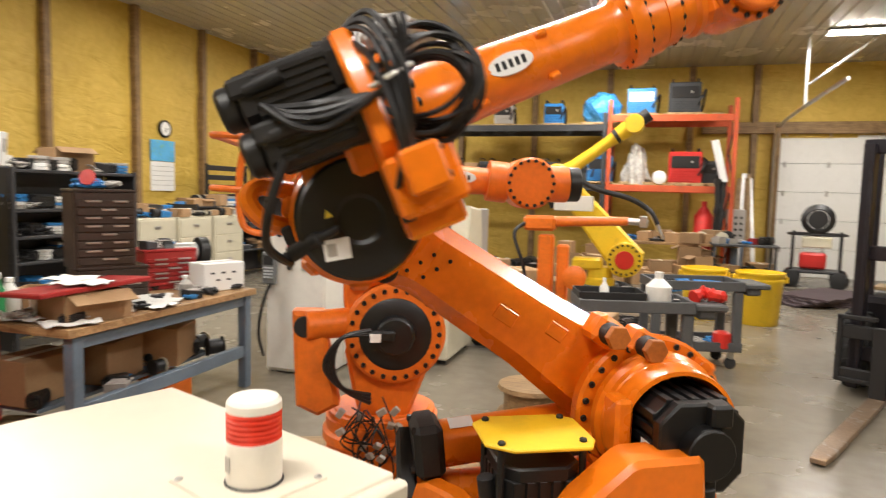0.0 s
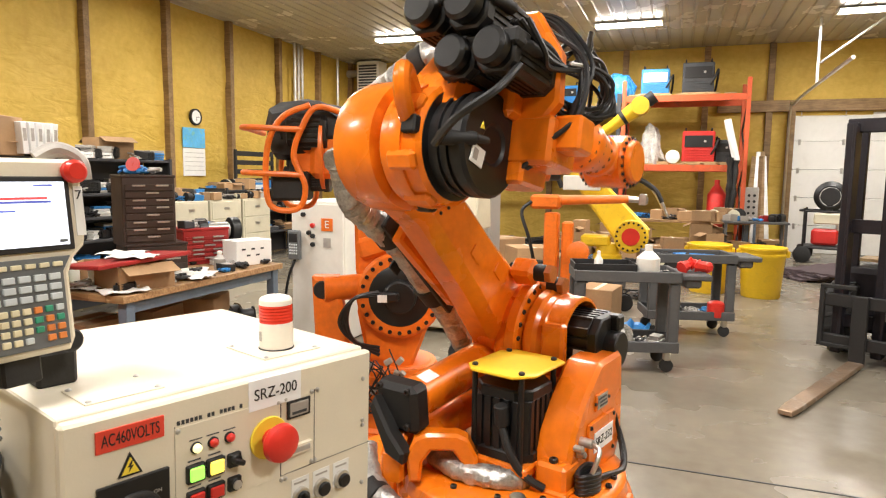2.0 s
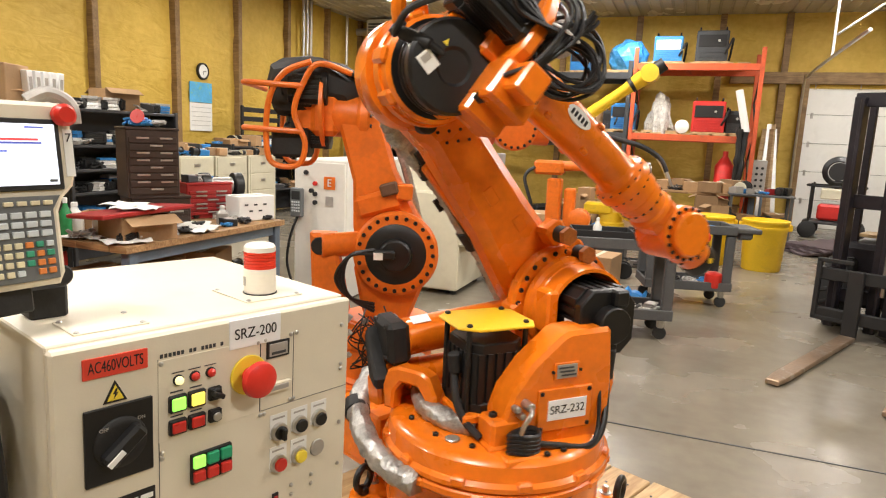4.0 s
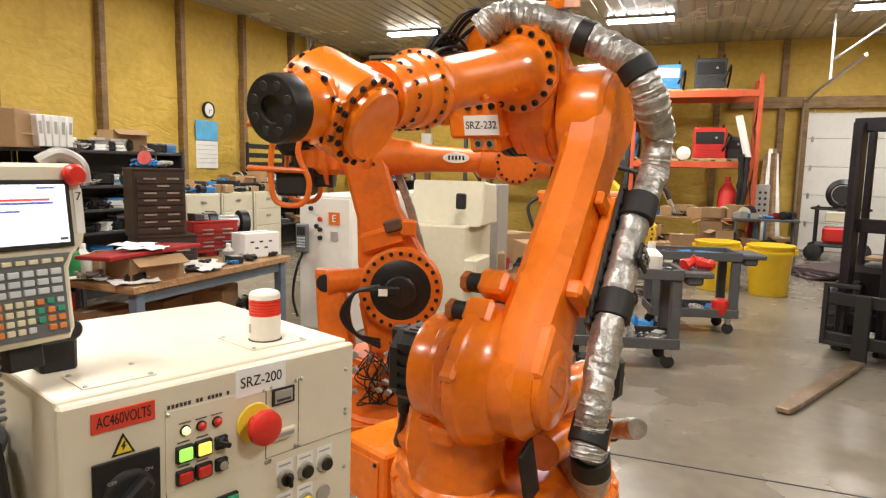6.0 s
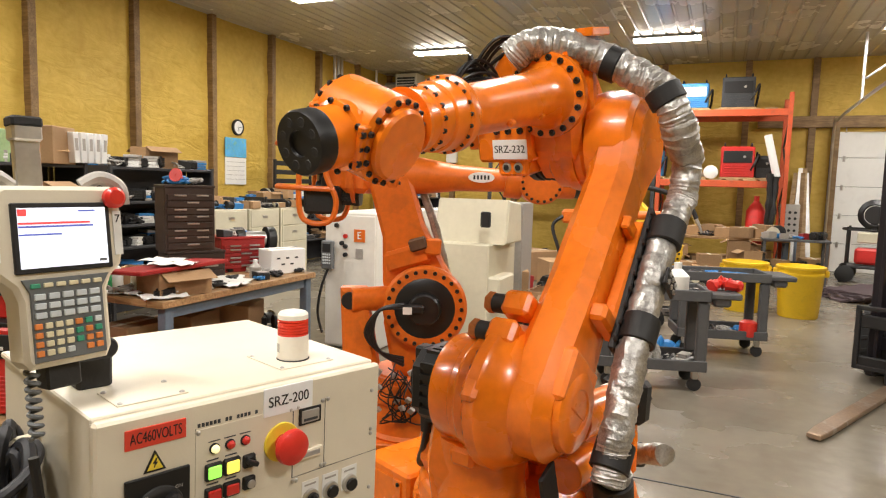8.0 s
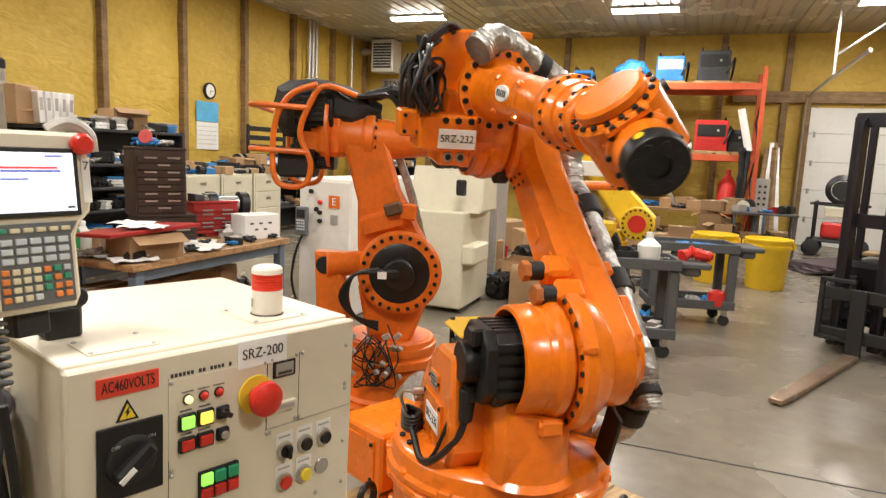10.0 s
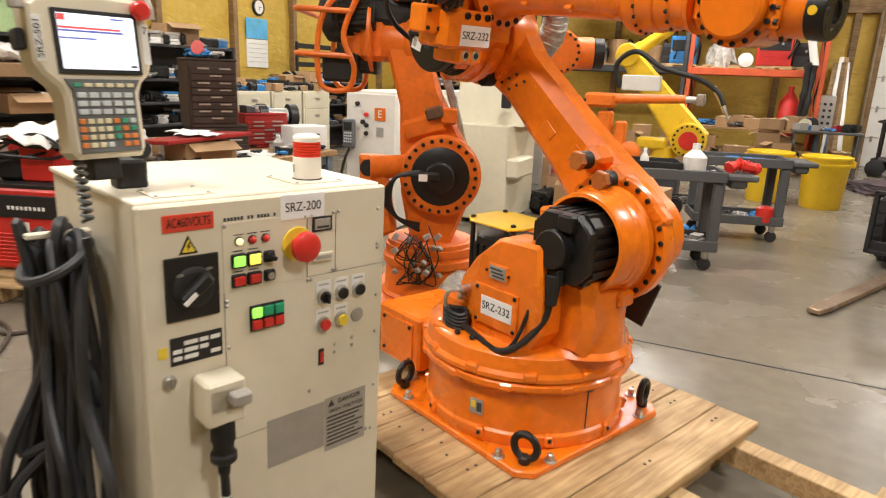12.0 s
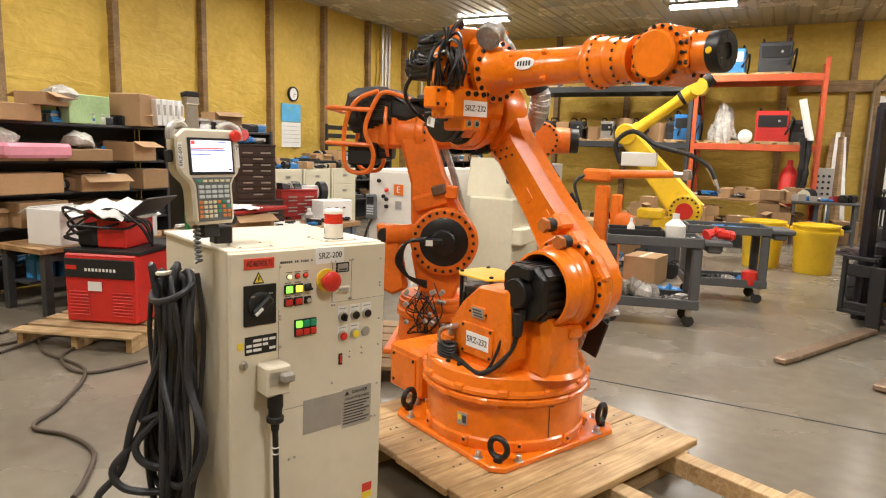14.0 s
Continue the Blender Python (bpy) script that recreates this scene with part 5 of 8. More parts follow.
    part("blank_plug", Geo().cyl((0.493, 0, 0.961), (0.493, -0.004, 0.961), 0.018, seg=24), PLATE, door, "grey blanking plug")
    pl = flat("rating_plate", 0.045, 1.008, 0.151, 0.950, BLACKM, 0.0015, label="black and white rating plate")
    for i in range(3):
        for k, (a, b) in enumerate(((0.05, 0.068), (0.072, 0.10), (0.104, 0.122), (0.126, 0.147))):
            if (i + k) % 4:
                flat("mark", a, 0.998 - i * 0.015, b, 0.989 - i * 0.015, WHITE, 0.002, pl)
    flat("yellow_tag", 0.022, 0.993, 0.040, 0.970, TRI, 0.0012)
    lk = part("door_lock", Geo().lathe((0.04, 0, 0.922), (0, -1, 0), [(0, 0.014), (0.008, 0.013), (0.014, 0.010)], 18).box((0.04, -0.016, 0.922), (0.006, 0.008, 0.022), 0.002), STEEL, door, "chrome door lock")
    so = part("socket_box", Geo().box((0.125, -0.035, 0.875), (0.082, 0.07, 0.095), 0.006).prism([(0, 0), (0.07, 0), (0.07, 0.02), (0, 0.045)], -0.036, 0.036, pose(0.125, -0.07, 0.86, 90, 0, 90), 0.003), IVORY, door, "ivory outlet box with a hinged flap")
    part("flap", Geo().box((0.145, -0.085, 0.888), (0.04, 0.03, 0.026), 0.004), PLATE, so)
    pg = part("power_plug", Geo().lathe((0.125, -0.045, 0.836), (0, 0, -1), [(0, 0.024), (0.05, 0.025), (0.06, 0.021), (0.085, 0.022), (0.09, 0.015), (0.13, 0.012)], 20).cyl((0.125, -0.045, 0.735), (0.125, -0.045, 0.757), 0.027, seg=20), BLACKM, door, "black power plug")
    part("plug_cable", Geo().tube([(0.125, -0.045, 0.72), (0.128, -0.047, 0.6), (0.133, -0.05, 0.4), (0.139, -0.06, 0.2), (0.15, -0.12, 0.02), (0.2, -0.4, 0.012)], 0.0095, 10), RUBBER, pg)
    for z in (0.655, 0.635):
        part("white_band", Geo().cyl((0.1265, -0.046, z), (0.1268, -0.046, z - 0.008), 0.0103, seg=12), WHITE, pg)
    dg = flat("danger_plate", 0.404, 0.765, 0.525, 0.622, PLATE, 0.0012, label="etched plate lettered DANGER HIGH VOLTAGE")
    words("DANGER", 0.475, 0.748, 0.017, DGREY, dg, -0.0012, 0.065)
    words("HIGH VOLTAGE", 0.466, 0.727, 0.013, DGREY, dg, -0.0012, 0.10)
    part("mark", Geo().prism([(0.412, 0.74), (0.432, 0.74), (0.422, 0.757)], 0, 0.0018, pose(0, 0, 0, 90), 0.0003), DGREY, dg)
    for i in range(8):
        flat("mark", 0.410, 0.714 - i * 0.0105, 0.518 - (i % 3) * 0.012, 0.709 - i * 0.0105, DGREY, 0.0016, dg)
    flat("etched_plate", 0.25, 0.760, 0.402, 0.640, PLATE, 0.0012, label="worn grey etched plate")
    flat("red_tag", 0.498, 0.385, 0.540, 0.352, REDL, 0.001)
    flat("yellow_tag", 0.498, 0.350, 0.540, 0.325, TRI, 0.001)
    fz = flat("fuse_slot", 0.384, 0.898, 0.398, 0.858, BLACKM, 0.004)
    flat("fuse_body", 0.387, 0.892, 0.395, 0.866, REDP, 0.006, fz)
    # cover plates on the top
    for (x0, y0, x1, y1) in ((0.05, 0.05, 0.17, 0.14), (0.37, 0.07, 0.50, 0.20)):
        cp = part("cover_plate", Geo().box(((x0 + x1) / 2, (y0 + y1) / 2, CH + 0.0042), (x1 - x0, y1 - y0, 0.003), 0.001), IVORY, body)
        for x in (x0 + 0.008, x1 - 0.008):
            for y in (y0 + 0.008, y1 - 0.008):
                part("screw", Geo().lathe((x, y, CH + 0.005), (0, 0, 1), [(0, 0.005), (0.002, 0.005), (0.004, 0.002)], 10), STEEL, cp)
    # cable hook on the side
    part("cable_hook", Geo().box((-0.03, 0.27, 1.17), (0.06, 0.02, 0.02), 0.004).box((-0.08, 0.27, 1.175), (0.08, 0.02, 0.012), 0.003), IVORY, cab)
    part("pendant_rest", Geo().box((0.06, 0.20, CH + 0.03), (0.06, 0.05, 0.06), 0.006), BLACKM, cab)
    return cab


def local_cab(x, y, z):
    return (pose(-1.154, 0.156, 0, 0.4, 0.9, 70.0) @ pose(-0.02, 0, 0)) @ Vector((x, y, z))


controller()


def beacon():
    p = local_cab(0.437, 0.128, CH + 0.0045)
    b = thing("signal_beacon", pose(*p) @ Matrix.Diagonal((0.96, 0.96, 0.93, 1)), "round signal beacon with a ribbed red lens on the cabinet", "beacon")
    part("gasket", Geo().cyl((0, 0, 0), (0, 0, 0.004), 0.036, seg=28), BLACKM, b)
    part("base", Geo().lathe((0, 0, 0.003), (0, 0, 1), [(0, 0.0335), (0.003, 0.034), (0.054, 0.034), (0.056, 0.032)], 32), BEACONW, b)
    prof = [(0.056, 0.031)]
    for i in range(6):
        prof += [(0.058 + i * 0.0065, 0.0335), (0.0615 + i * 0.0065, 0.0335), (0.0635 + i * 0.0065, 0.0305)]
    part("lens", Geo().lathe((0, 0, 0), (0, 0, 1), prof, 32), LENS, b, "ribbed red lens")
    part("cap", Geo().lathe((0, 0, 0.095), (0, 0, 1), [(0, 0.0335), (0.010, 0.033), (0.015, 0.029), (0.018, 0.02), (0.019, 0.005)], 32), BEACONW, b)
    part("sticker", Geo().box((0.0, -0.0345, 0.03), (0.012, 0.001, 0.02), 0.0003, pose(0, 0, 0, 0, 0, -30)), PLATE, b)


beacon()


def pendant():
    m = pose(-1.262, 0.186, 1.345, -6, 0, 79) @ Matrix.Diagonal((0.9, 0.9, 0.87, 1))
    p = thing("teach_pendant", m, "ivory teach pendant with a lit screen and coloured keys", "teach pendant")
    out = [(-0.062, 0.0), (0.068, 0.0), (0.078, 0.02), (0.078, 0.13), (0.088, 0.155), (0.108, 0.175), (0.114, 0.2), (0.114, 0.30), (0.10, 0.325), (-0.085, 0.325), (-0.116, 0.30), (-0.116, 0.19), (-0.105, 0.17), (-0.08, 0.145), (-0.072, 0.12), (-0.072, 0.015)]
    shell = part("shell", Geo().prism(out, -0.03, 0.035, pose(0, 0, 0, 90), 0.008), IVORY, p)
    sc = part("screen_frame", Geo().box((0.005, -0.037, 0.232), (0.165, 0.008, 0.124), 0.003), BLACKM, p)
    part("screen", Geo().box((0.005, -0.0405, 0.232), (0.148, 0.004, 0.106), 0.001), SCREEN, sc, "lit white lcd screen")
    for x0, x1, z, h, mt in ((-0.069, 0.05, 0.258, 0.004, SCRR), (-0.069, 0.055, 0.252, 0.0035, SCRB), (-0.069, 0.0, 0.238, 0.003, SCRB), (0.03, 0.06, 0.279, 0.003, SCRB), (-0.069, -0.055, 0.277, 0.012, SCRR), (0.062, 0.075, 0.186, 0.005, KEYG)):
        part("screen_line", Geo().box(((x0 + x1) / 2, -0.043, z), (x1 - x0, 0.0012, h), 0.0003), mt, sc)
    kp = part("keypad", Geo().prism([(-0.058, 0.012), (0.064, 0.012), (0.064, 0.135), (0.078, 0.16), (-0.07, 0.16), (-0.058, 0.135)], 0.035, 0.04, pose(0, 0, 0, 90), 0.001), KEYG, p)
    rnd = random.Random(9)
    for i in range(6):
        part("key", Geo().box((-0.05 + i * 0.021, -0.0415, 0.148), (0.015, 0.005, 0.008), 0.001), KEYY if i else KEYGR, kp)
    for r in range(3):
        for c in range(5):
            part("key", Geo().box((-0.044 + c * 0.023, -0.0415, 0.128 - r * 0.0165), (0.018, 0.005, 0.011), 0.002), KEYL, kp)
    cols = [[KEYO, KEYY, KEYY, KEYY, KEYO, KEYGR, KEYL], [KEYO, KEYY, KEYY, KEYY, KEYGR, KEYO, KEYGR], [KEYO, KEYY, KEYY, KEYY, KEYGR, KEYO, KEYO], [KEYO, KEYY, KEYY, KEYL, KEYO, KEYO, KEYO]]
    for r, row in enumerate(cols):
        for c, mt in enumerate(row):
            if (r, c) != (3, 4):
                part("key", Geo().box((-0.05 + c * 0.0168, -0.0415, 0.076 - r * 0.016), (0.012, 0.005, 0.0105), 0.0015), mt, kp)
    part("stop_button", Geo().lathe((0.095, -0.034, 0.302), (0, -1, 0), [(0, 0.014), (0.006, 0.014), (0.008, 0.020), (0.018, 0.020), (0.024, 0.014)], 24), REDP, p, "red stop button")
    tag = part("number_tag", Geo().box((0.103, -0.036, 0.235), (0.016, 0.002, 0.085), 0.0005), WHITE, p)
    text("lettering", "7", 0.022, DGREY, tag, pose(0.103, -0.038, 0.262, 90), 0.0004)
    nt = part("name_tag", Geo().box((-0.104, -0.036, 0.235), (0.016, 0.002, 0.085), 0.0005), WHITE, p, "white tag lettered SRZ-501")
    text("lettering", "SRZ-501", 0.016, DGREY, nt, pose(-0.104, -0.038, 0.235, 90) @ pose(0, 0, 0, 0, 0, 90), 0.0004, 0.07)
    part("grip", Geo().tube([(0.06, 0.0, 0.328), (0.09, -0.012, 0.343), (0.12, -0.02, 0.325), (0.125, -0.02, 0.29)], 0.014, 10), PLATE, p)
    part("grip", Geo().tube([(-0.06, 0.0, 0.328), (-0.09, -0.012, 0.343), (-0.122, -0.02, 0.325), (-0.126, -0.02, 0.29)], 0.014, 10), PLATE, p)
    part("side_pad", Geo().cyl((0.078, -0.02, 0.012), (0.078, 0.02, 0.012), 0.02, seg=16), BLACKM, p)
    part("side_pad", Geo().box((-0.125, 0, 0.235), (0.016, 0.03, 0.04), 0.004), BLACKM, p)
    part("hanger", Geo().box((-0.02, 0.02, 0.365), (0.045, 0.012, 0.10), 0.004).box((-0.02, 0.02, 0.425), (0.05, 0.03, 0.03), 0.004), STEEL, p, "steel hanging bracket")
    part("hanger_cap", Geo().box((-0.02, 0.02, 0.445), (0.052, 0.035, 0.02), 0.004), BLACKM, p)
    part("stand_block", Geo().box((0.0, 0.012, -0.022), (0.06, 0.045, 0.048), 0.004), BLACKM, p)
    # coiled cord
    pts = []
    for i in range(60):
        a = i * 0.9
        pts.append((-0.05 + 0.009 * math.cos(a), 0.0 + 0.009 * math.sin(a), 0.0 - i * 0.0022))
    part("coil_cord", Geo().tube(pts, 0.0045, 6, 2), KEYG, p, "grey strain-relief cord")
    return p


pendant()


CABLEG = mat("grey_black_cable", (0.028, 0.029, 0.034), 0.5, var=0.25, scale=6)


def hung_cables():
    h = thing("cable_bundle", Matrix(), "thick black cables hung in tangled loops on the cabinet side", "cable")
    rnd = random.Random(11)
    for k in range(12):
        zt, zb = 1.205 - rnd.uniform(0, 0.06), rnd.choice((rnd.uniform(0.22, 0.5), rnd.uniform(0.4, 0.75)))
        w, cy, x = rnd.uniform(0.04, 0.16), 0.27 + rnd.uniform(-0.05, 0.07), -0.035 - 0.011 * (k % 8)
        lean, ph = rnd.uniform(-0.05, 0.05), rnd.uniform(0, 6)
        pts = []
        for i in range(16):
            a = 2 * math.pi * i / 16
            sq = math.sin(a)
            ww = w * (1.15 if sq < 0 else 0.5 + 0.3 * math.sin(ph))
            drop = (1 - sq) / 2
            pts.append(local_cab(x - 0.05 * drop * (1 + math.sin(ph + k)) / 2 - 0.012 * math.sin(3 * a + ph), cy + lean * drop + ww * math.cos(a) + 0.014 * math.sin(2 * a + ph), (zt + zb) / 2 + (zt - zb) / 2 * sq))
        part("cable_loop", Geo().tube(pts, rnd.choice((0.0085, 0.0105, 0.0125)), 8, 4, closed=True), CABLEG, h)
    # short turns that wrap the bundle at the hook
    for k in range(1):
        pts = [local_cab(-0.075 + 0.06 * math.cos(a), 0.25 + (0.085 + 0.02 * k) * math.sin(a), 1.13 - 0.035 * k + 0.035 * math.cos(a + k)) for a in [2 * math.pi * i / 12 for i in range(12)]]
        part("cable_turn", Geo().tube(pts, 0.0105, 8, 4, closed=True), CABLEG, h)
    # wide loops that sag down to the floor
    for k, (wx, wy, zb) in enumerate(((-0.21, 0.33, 0.46), (-0.15, 0.29, 0.54), (-0.25, 0.36, 0.36))):
        pts = [(-0.06, 0.27, 1.18), (-0.10, 0.30, 0.9), (-0.14 - 0.02 * k, 0.32, 0.7), (wx + 0.04, wy, zb + 0.16), (wx - 0.03, wy + 0.02, zb + 0.07), (wx, wy, zb), (wx + 0.1, wy - 0.05, zb - 0.02), (-0.11, 0.24, zb + 0.04), (-0.07, 0.22, zb + 0.14), (-0.06, 0.24, 0.9), (-0.05, 0.26, 1.17)]
        part("cable_loop", Geo().tube([local_cab(*p) for p in pts], 0.0125, 8), CABLEG, h)
    for k, (lx, ly) in enumerate(((-0.18, 0.20),)):
        pts = [(-0.07, 0.27, 1.18), (-0.09, 0.24 + 0.02 * k, 0.8), (-0.11, 0.22 + 0.03 * k, 0.45), (-0.14, 0.2, 0.2), (lx, ly, 0.08), (lx - 0.15, ly - 0.06, 0.03), (lx - 0.1, ly - 0.22, 0.014), (lx + 0.1, ly - 0.2, 0.014)]
        part("cable_drop", Geo().tube([local_cab(*p) for p in pts], 0.013, 8), CABLEG, h)
    part("cord_drop", Geo().tube([(-1.27, 0.14, 1.2), local_cab(-0.04, 0.10, 1.0), local_cab(-0.05, 0.13, 0.7), local_cab(-0.07, 0.15, 0.4), local_cab(-0.1, 0.2, 0.12), local_cab(-0.15, 0.25, 0.014)], 0.008, 8), RUBBER, h)
    return h


hung_cables()
BROWNC = mat("brown_cable_rubber", (0.07, 0.05, 0.035), 0.6, var=0.2, scale=5)
for pts in ([(-5.23, 1.64, 0.013), (-5.26, 1.93, 0.013), (-4.53, 1.56, 0.013), (-3.88, 1.46, 0.013), (-3.44, 1.02, 0.013), (-3.27, 0.75, 0.013), (-3.01, 0.78, 0.013), (-2.72, 0.73, 0.013), (-2.49, 0.53, 0.013), (-2.39, 0.41, 0.013)],
            [(-4.09, 2.02, 0.013), (-4.43, 1.97, 0.013), (-4.29, 1.56, 0.013), (-3.83, 1.42, 0.013), (-3.68, 1.80, 0.013)],
            [(-4.92, 1.47, 0.013), (-4.93, 1.65, 0.013), (-5.23, 2.05, 0.013), (-4.91, 2.05, 0.013), (-4.83, 1.72, 0.013), (-4.72, 1.36, 0.013)]):
    solid("floor_cable", Geo().tube(pts, 0.013, 8, 8), BROWNC, "long dark cable lying loose across the concrete", "cable")


# ---- second robot, standing still ----
def parked_robot():
    base = pose(-1.95, 2.98, 0, 0, 0, 22)
    r = thing("industrial_robot", base, "parked orange industrial robot with a tube guard round its motors", "robot arm")
    part("base", Geo().lathe((0, 0, 0.16), (0, 0, 1), [(0, 0.30), (0.02, 0.31), (0.04, 0.29), (0.2, 0.28), (0.22, 0.30), (0.26, 0.30), (0.27, 0.28), (0.36, 0.27)], 40).box((0, 0, 0.15), (0.7, 0.62, 0.035), 0.006), ORANGE2, r, "dusty orange round base")
    mx = pose(0, 0, 0, 90)
    part("turret", Geo().prism([(-0.10, 0.50), (0.12, 0.50), (0.17, 0.62), (0.25, 0.84), (0.25, 1.0), (0.04, 1.12), (-0.14, 1.06), (-0.18, 0.84), (-0.14, 0.64)], -0.1, 0.18, mx, 0.02).lathe((0, 0, 0.44), (0, 0, 1), [(0, 0.27), (0.01, 0.285), (0.05, 0.285), (0.06, 0.26), (0.09, 0.24)], 36).cyl((-0.36, -0.24, 0.98), (0.0, -0.1, 0.99), 0.07, seg=24).prism([(-0.42, 1.05), (-0.28, 1.05), (-0.2, 0.6), (-0.3, 0.55), (-0.4, 0.6)], 0.12, 0.26, mx, 0.02), ORANGE2, r, "orange turret casting")
    part("balancer_end", Geo().cyl((-0.36, -0.27, 0.98), (-0.36, -0.22, 0.98), 0.05, seg=20), BLACKM, r)
    hub = part("shoulder_ring", Geo().lathe((0.06, -0.16, 0.945), (0, -1, 0), [(0, 0.235), (0.02, 0.24), (0.07, 0.24), (0.085, 0.225), (0.09, 0.19)], 40), ORANGE2, r, "orange bolted shoulder ring")
    bolt_ring(hub, (0.06, -0.25, 0.945), (0, -1, 0), 0.208, 24, 0.012)
    mt = part("shoulder_motor", Geo().lathe((0.06, -0.23, 0.945), (0, -1, 0), [(0, 0.172), (0.022, 0.172), (0.03, 0.16), (0.034, 0.095), (0.075, 0.09), (0.085, 0.08), (0.09, 0.03)], 32).box((0.0, -0.33, 0.955), (0.12, 0.05, 0.05), 0.01), BLACK, r, "black shoulder motor")
    part("motor_label", Geo().box((-0.03, -0.357, 0.95), (0.05, 0.003, 0.04), 0.001), WHITE, mt)
    cb = Geo()
    for k in range(3):
        cb.tube([(-0.05, -0.34, 0.96 + 0.012 * k), (-0.18, -0.36, 0.95), (-0.22 - 0.02 * k, -0.34, 0.82), (-0.18, -0.3, 0.70), (-0.05, -0.27, 0.62 + 0.02 * k)], 0.011, 6)
    part("motor_cable", cb, RUBBER, r)
    rnd = random.Random(4)
    cb = Geo()
    for k in range(16):
        x0 = -0.07 + rnd.uniform(-0.07, 0.09)
        cb.tube([(x0, -0.28 - rnd.uniform(0, 0.05), 0.62 + rnd.uniform(-0.08, 0.06)), (x0 + rnd.uniform(-0.1, 0.1), -0.33 - rnd.uniform(0, 0.06), 0.5 + rnd.uniform(-0.06, 0.06)), (x0 + rnd.uniform(-0.1, 0.1), -0.33, 0.38 + rnd.uniform(-0.08, 0.08)), (x0 + rnd.uniform(-0.06, 0.06), -0.31, 0.30)], 0.0042, 5, 4)
    tagged(part("loose_wiring", cb, RUBBER, r, "tangle of loose wires and connectors"), kind="stuff")
    pl = Geo()
    for k in range(14):
        pl.box((0, 0, 0), (0.03, 0.02, 0.045), 0.003, pose(-0.06 + rnd.uniform(-0.13, 0.16), -0.34 + rnd.uniform(-0.03, 0.03), 0.5 + rnd.uniform(-0.16, 0.14), rnd.uniform(0, 60), rnd.uniform(0, 60), 0))
    tagged(part("loose_wiring", pl, PLATE, r), kind="stuff")
    # lower arm, leaning back
    q = 17
    ma = pose(0.06, 0, 0.945, 0, -q)
    pts = [(0.22 * math.cos(a), 0.22 * math.sin(a)) for a in [radians(v) for v in range(170, 375, 15)]] + [(0.17, 0.2), (0.12, 0.45), (0.12, 0.8), (-0.12, 0.8), (-0.13, 0.45), (-0.2, 0.2)]
    arm = part("lower_arm", Geo().prism(pts, 0.02, 0.17, ma @ mx, 0.02), ORANGE2, r, "orange lower arm")
    part("stop_lug", Geo().box((-0.02, -0.16, 0.30), (0.26, 0.1, 0.12), 0.02, ma).box((0.02, -0.2, 0.35), (0.09, 0.08, 0.09), 0.01, ma @ pose(0, 0, 0, 0, 20)), ORANGE2, arm)
    part("rubber_stop", Geo().box((0.06, -0.22, 0.36), (0.1, 0.06, 0.07), 0.01, ma), mat("brown_rubber", (0.12, 0.06, 0.03), 0.7, var=0.2), arm)
    part("hose", Geo().tube([ma @ Vector(p) for p in ((0.16, -0.02, 0.1), (0.17, -0.02, 0.4), (0.15, -0.02, 0.7))], 0.025, 8, wob=0.05), SILVER, arm)
    # forearm
    ez = 1.70
    fx = -0.16
    fa = part("forearm", Geo().lathe((fx - 0.16, -0.06, ez), (1, 0, -0.03), [(0, 0.11), (0.02, 0.12), (0.14, 0.12), (0.16, 0.135), (0.20, 0.135), (0.215, 0.115), (0.34, 0.105), (0.55, 0.075), (0.82, 0.065), (0.84, 0.08), (0.88, 0.085)], 32), ORANGE2, r, "slim orange forearm")
    bolt_ring(fa, (fx + 0.055, -0.06, ez), (1, 0, 0), 0.125, 14, 0.010)
    part("elbow_casting", Geo().box((fx - 0.2, -0.06, ez), (0.16, 0.22, 0.24), 0.03).box((fx - 0.28, -0.06, ez - 0.02), (0.18, 0.16, 0.16), 0.02), ORANGE2, r)
    mo = pose(fx + 0.52, -0.142, ez - 0.01, 88, 0, 0)
    bd = part("badge", Geo().prism([(0.075 * math.cos(a), 0.03 * math.sin(a)) for a in [2 * math.pi * i / 24 for i in range(24)]], -0.006, 0.003, mo, 0.001), WHITE, fa, "white oval badge with a dark mark")
    for i in range(5):
        part("mark", Geo().box((-0.04 + 0.02 * i, 0, 0.0035), (0.011, 0.024, 0.002), 0.0005, mo), BLACKM, bd)
    wx = fx + 0.86
    wr = part("wrist", Geo().cyl((wx, -0.17, ez - 0.03), (wx, 0.06, ez - 0.03), 0.125, seg=32, b=0.012).cyl((wx - 0.1, -0.06, ez - 0.03), (wx - 0.2, -0.06, ez - 0.02), 0.10, seg=24).cyl((wx + 0.06, -0.06, ez - 0.03), (wx + 0.2, -0.06, ez - 0.03), 0.09, seg=24), ORANGE2, r, "round orange wrist knuckle")
    bolt_ring(wr, (wx, -0.172, ez - 0.03), (0, -1, 0), 0.108, 18, 0.009)
    part("tool_flange", Geo().cyl((wx + 0.2, -0.06, ez - 0.03), (wx + 0.26, -0.06, ez - 0.03), 0.085, seg=24), BLACK, r)
    # motors and tube guard at the rear
    for k, (dy, dz) in enumerate(((-0.12, 0.14), (0.06, 0.16), (-0.04, -0.1))):
        g = Geo()
        servo_motor(g, 0, -0.26, 0.09, pose(fx - 0.18, dy, ez + dz, 0, 0, -90))
        part("wrist_motor", g, BLACK, r)
    part("ring_bracket", Geo().lathe((fx - 0.2, -0.04, ez + 0.03), (-1, 0, 0), [(0, 0.22), (0.02, 0.22), (0.02, 0.18)], 28), ORANGE2, r)
    cb = Geo()
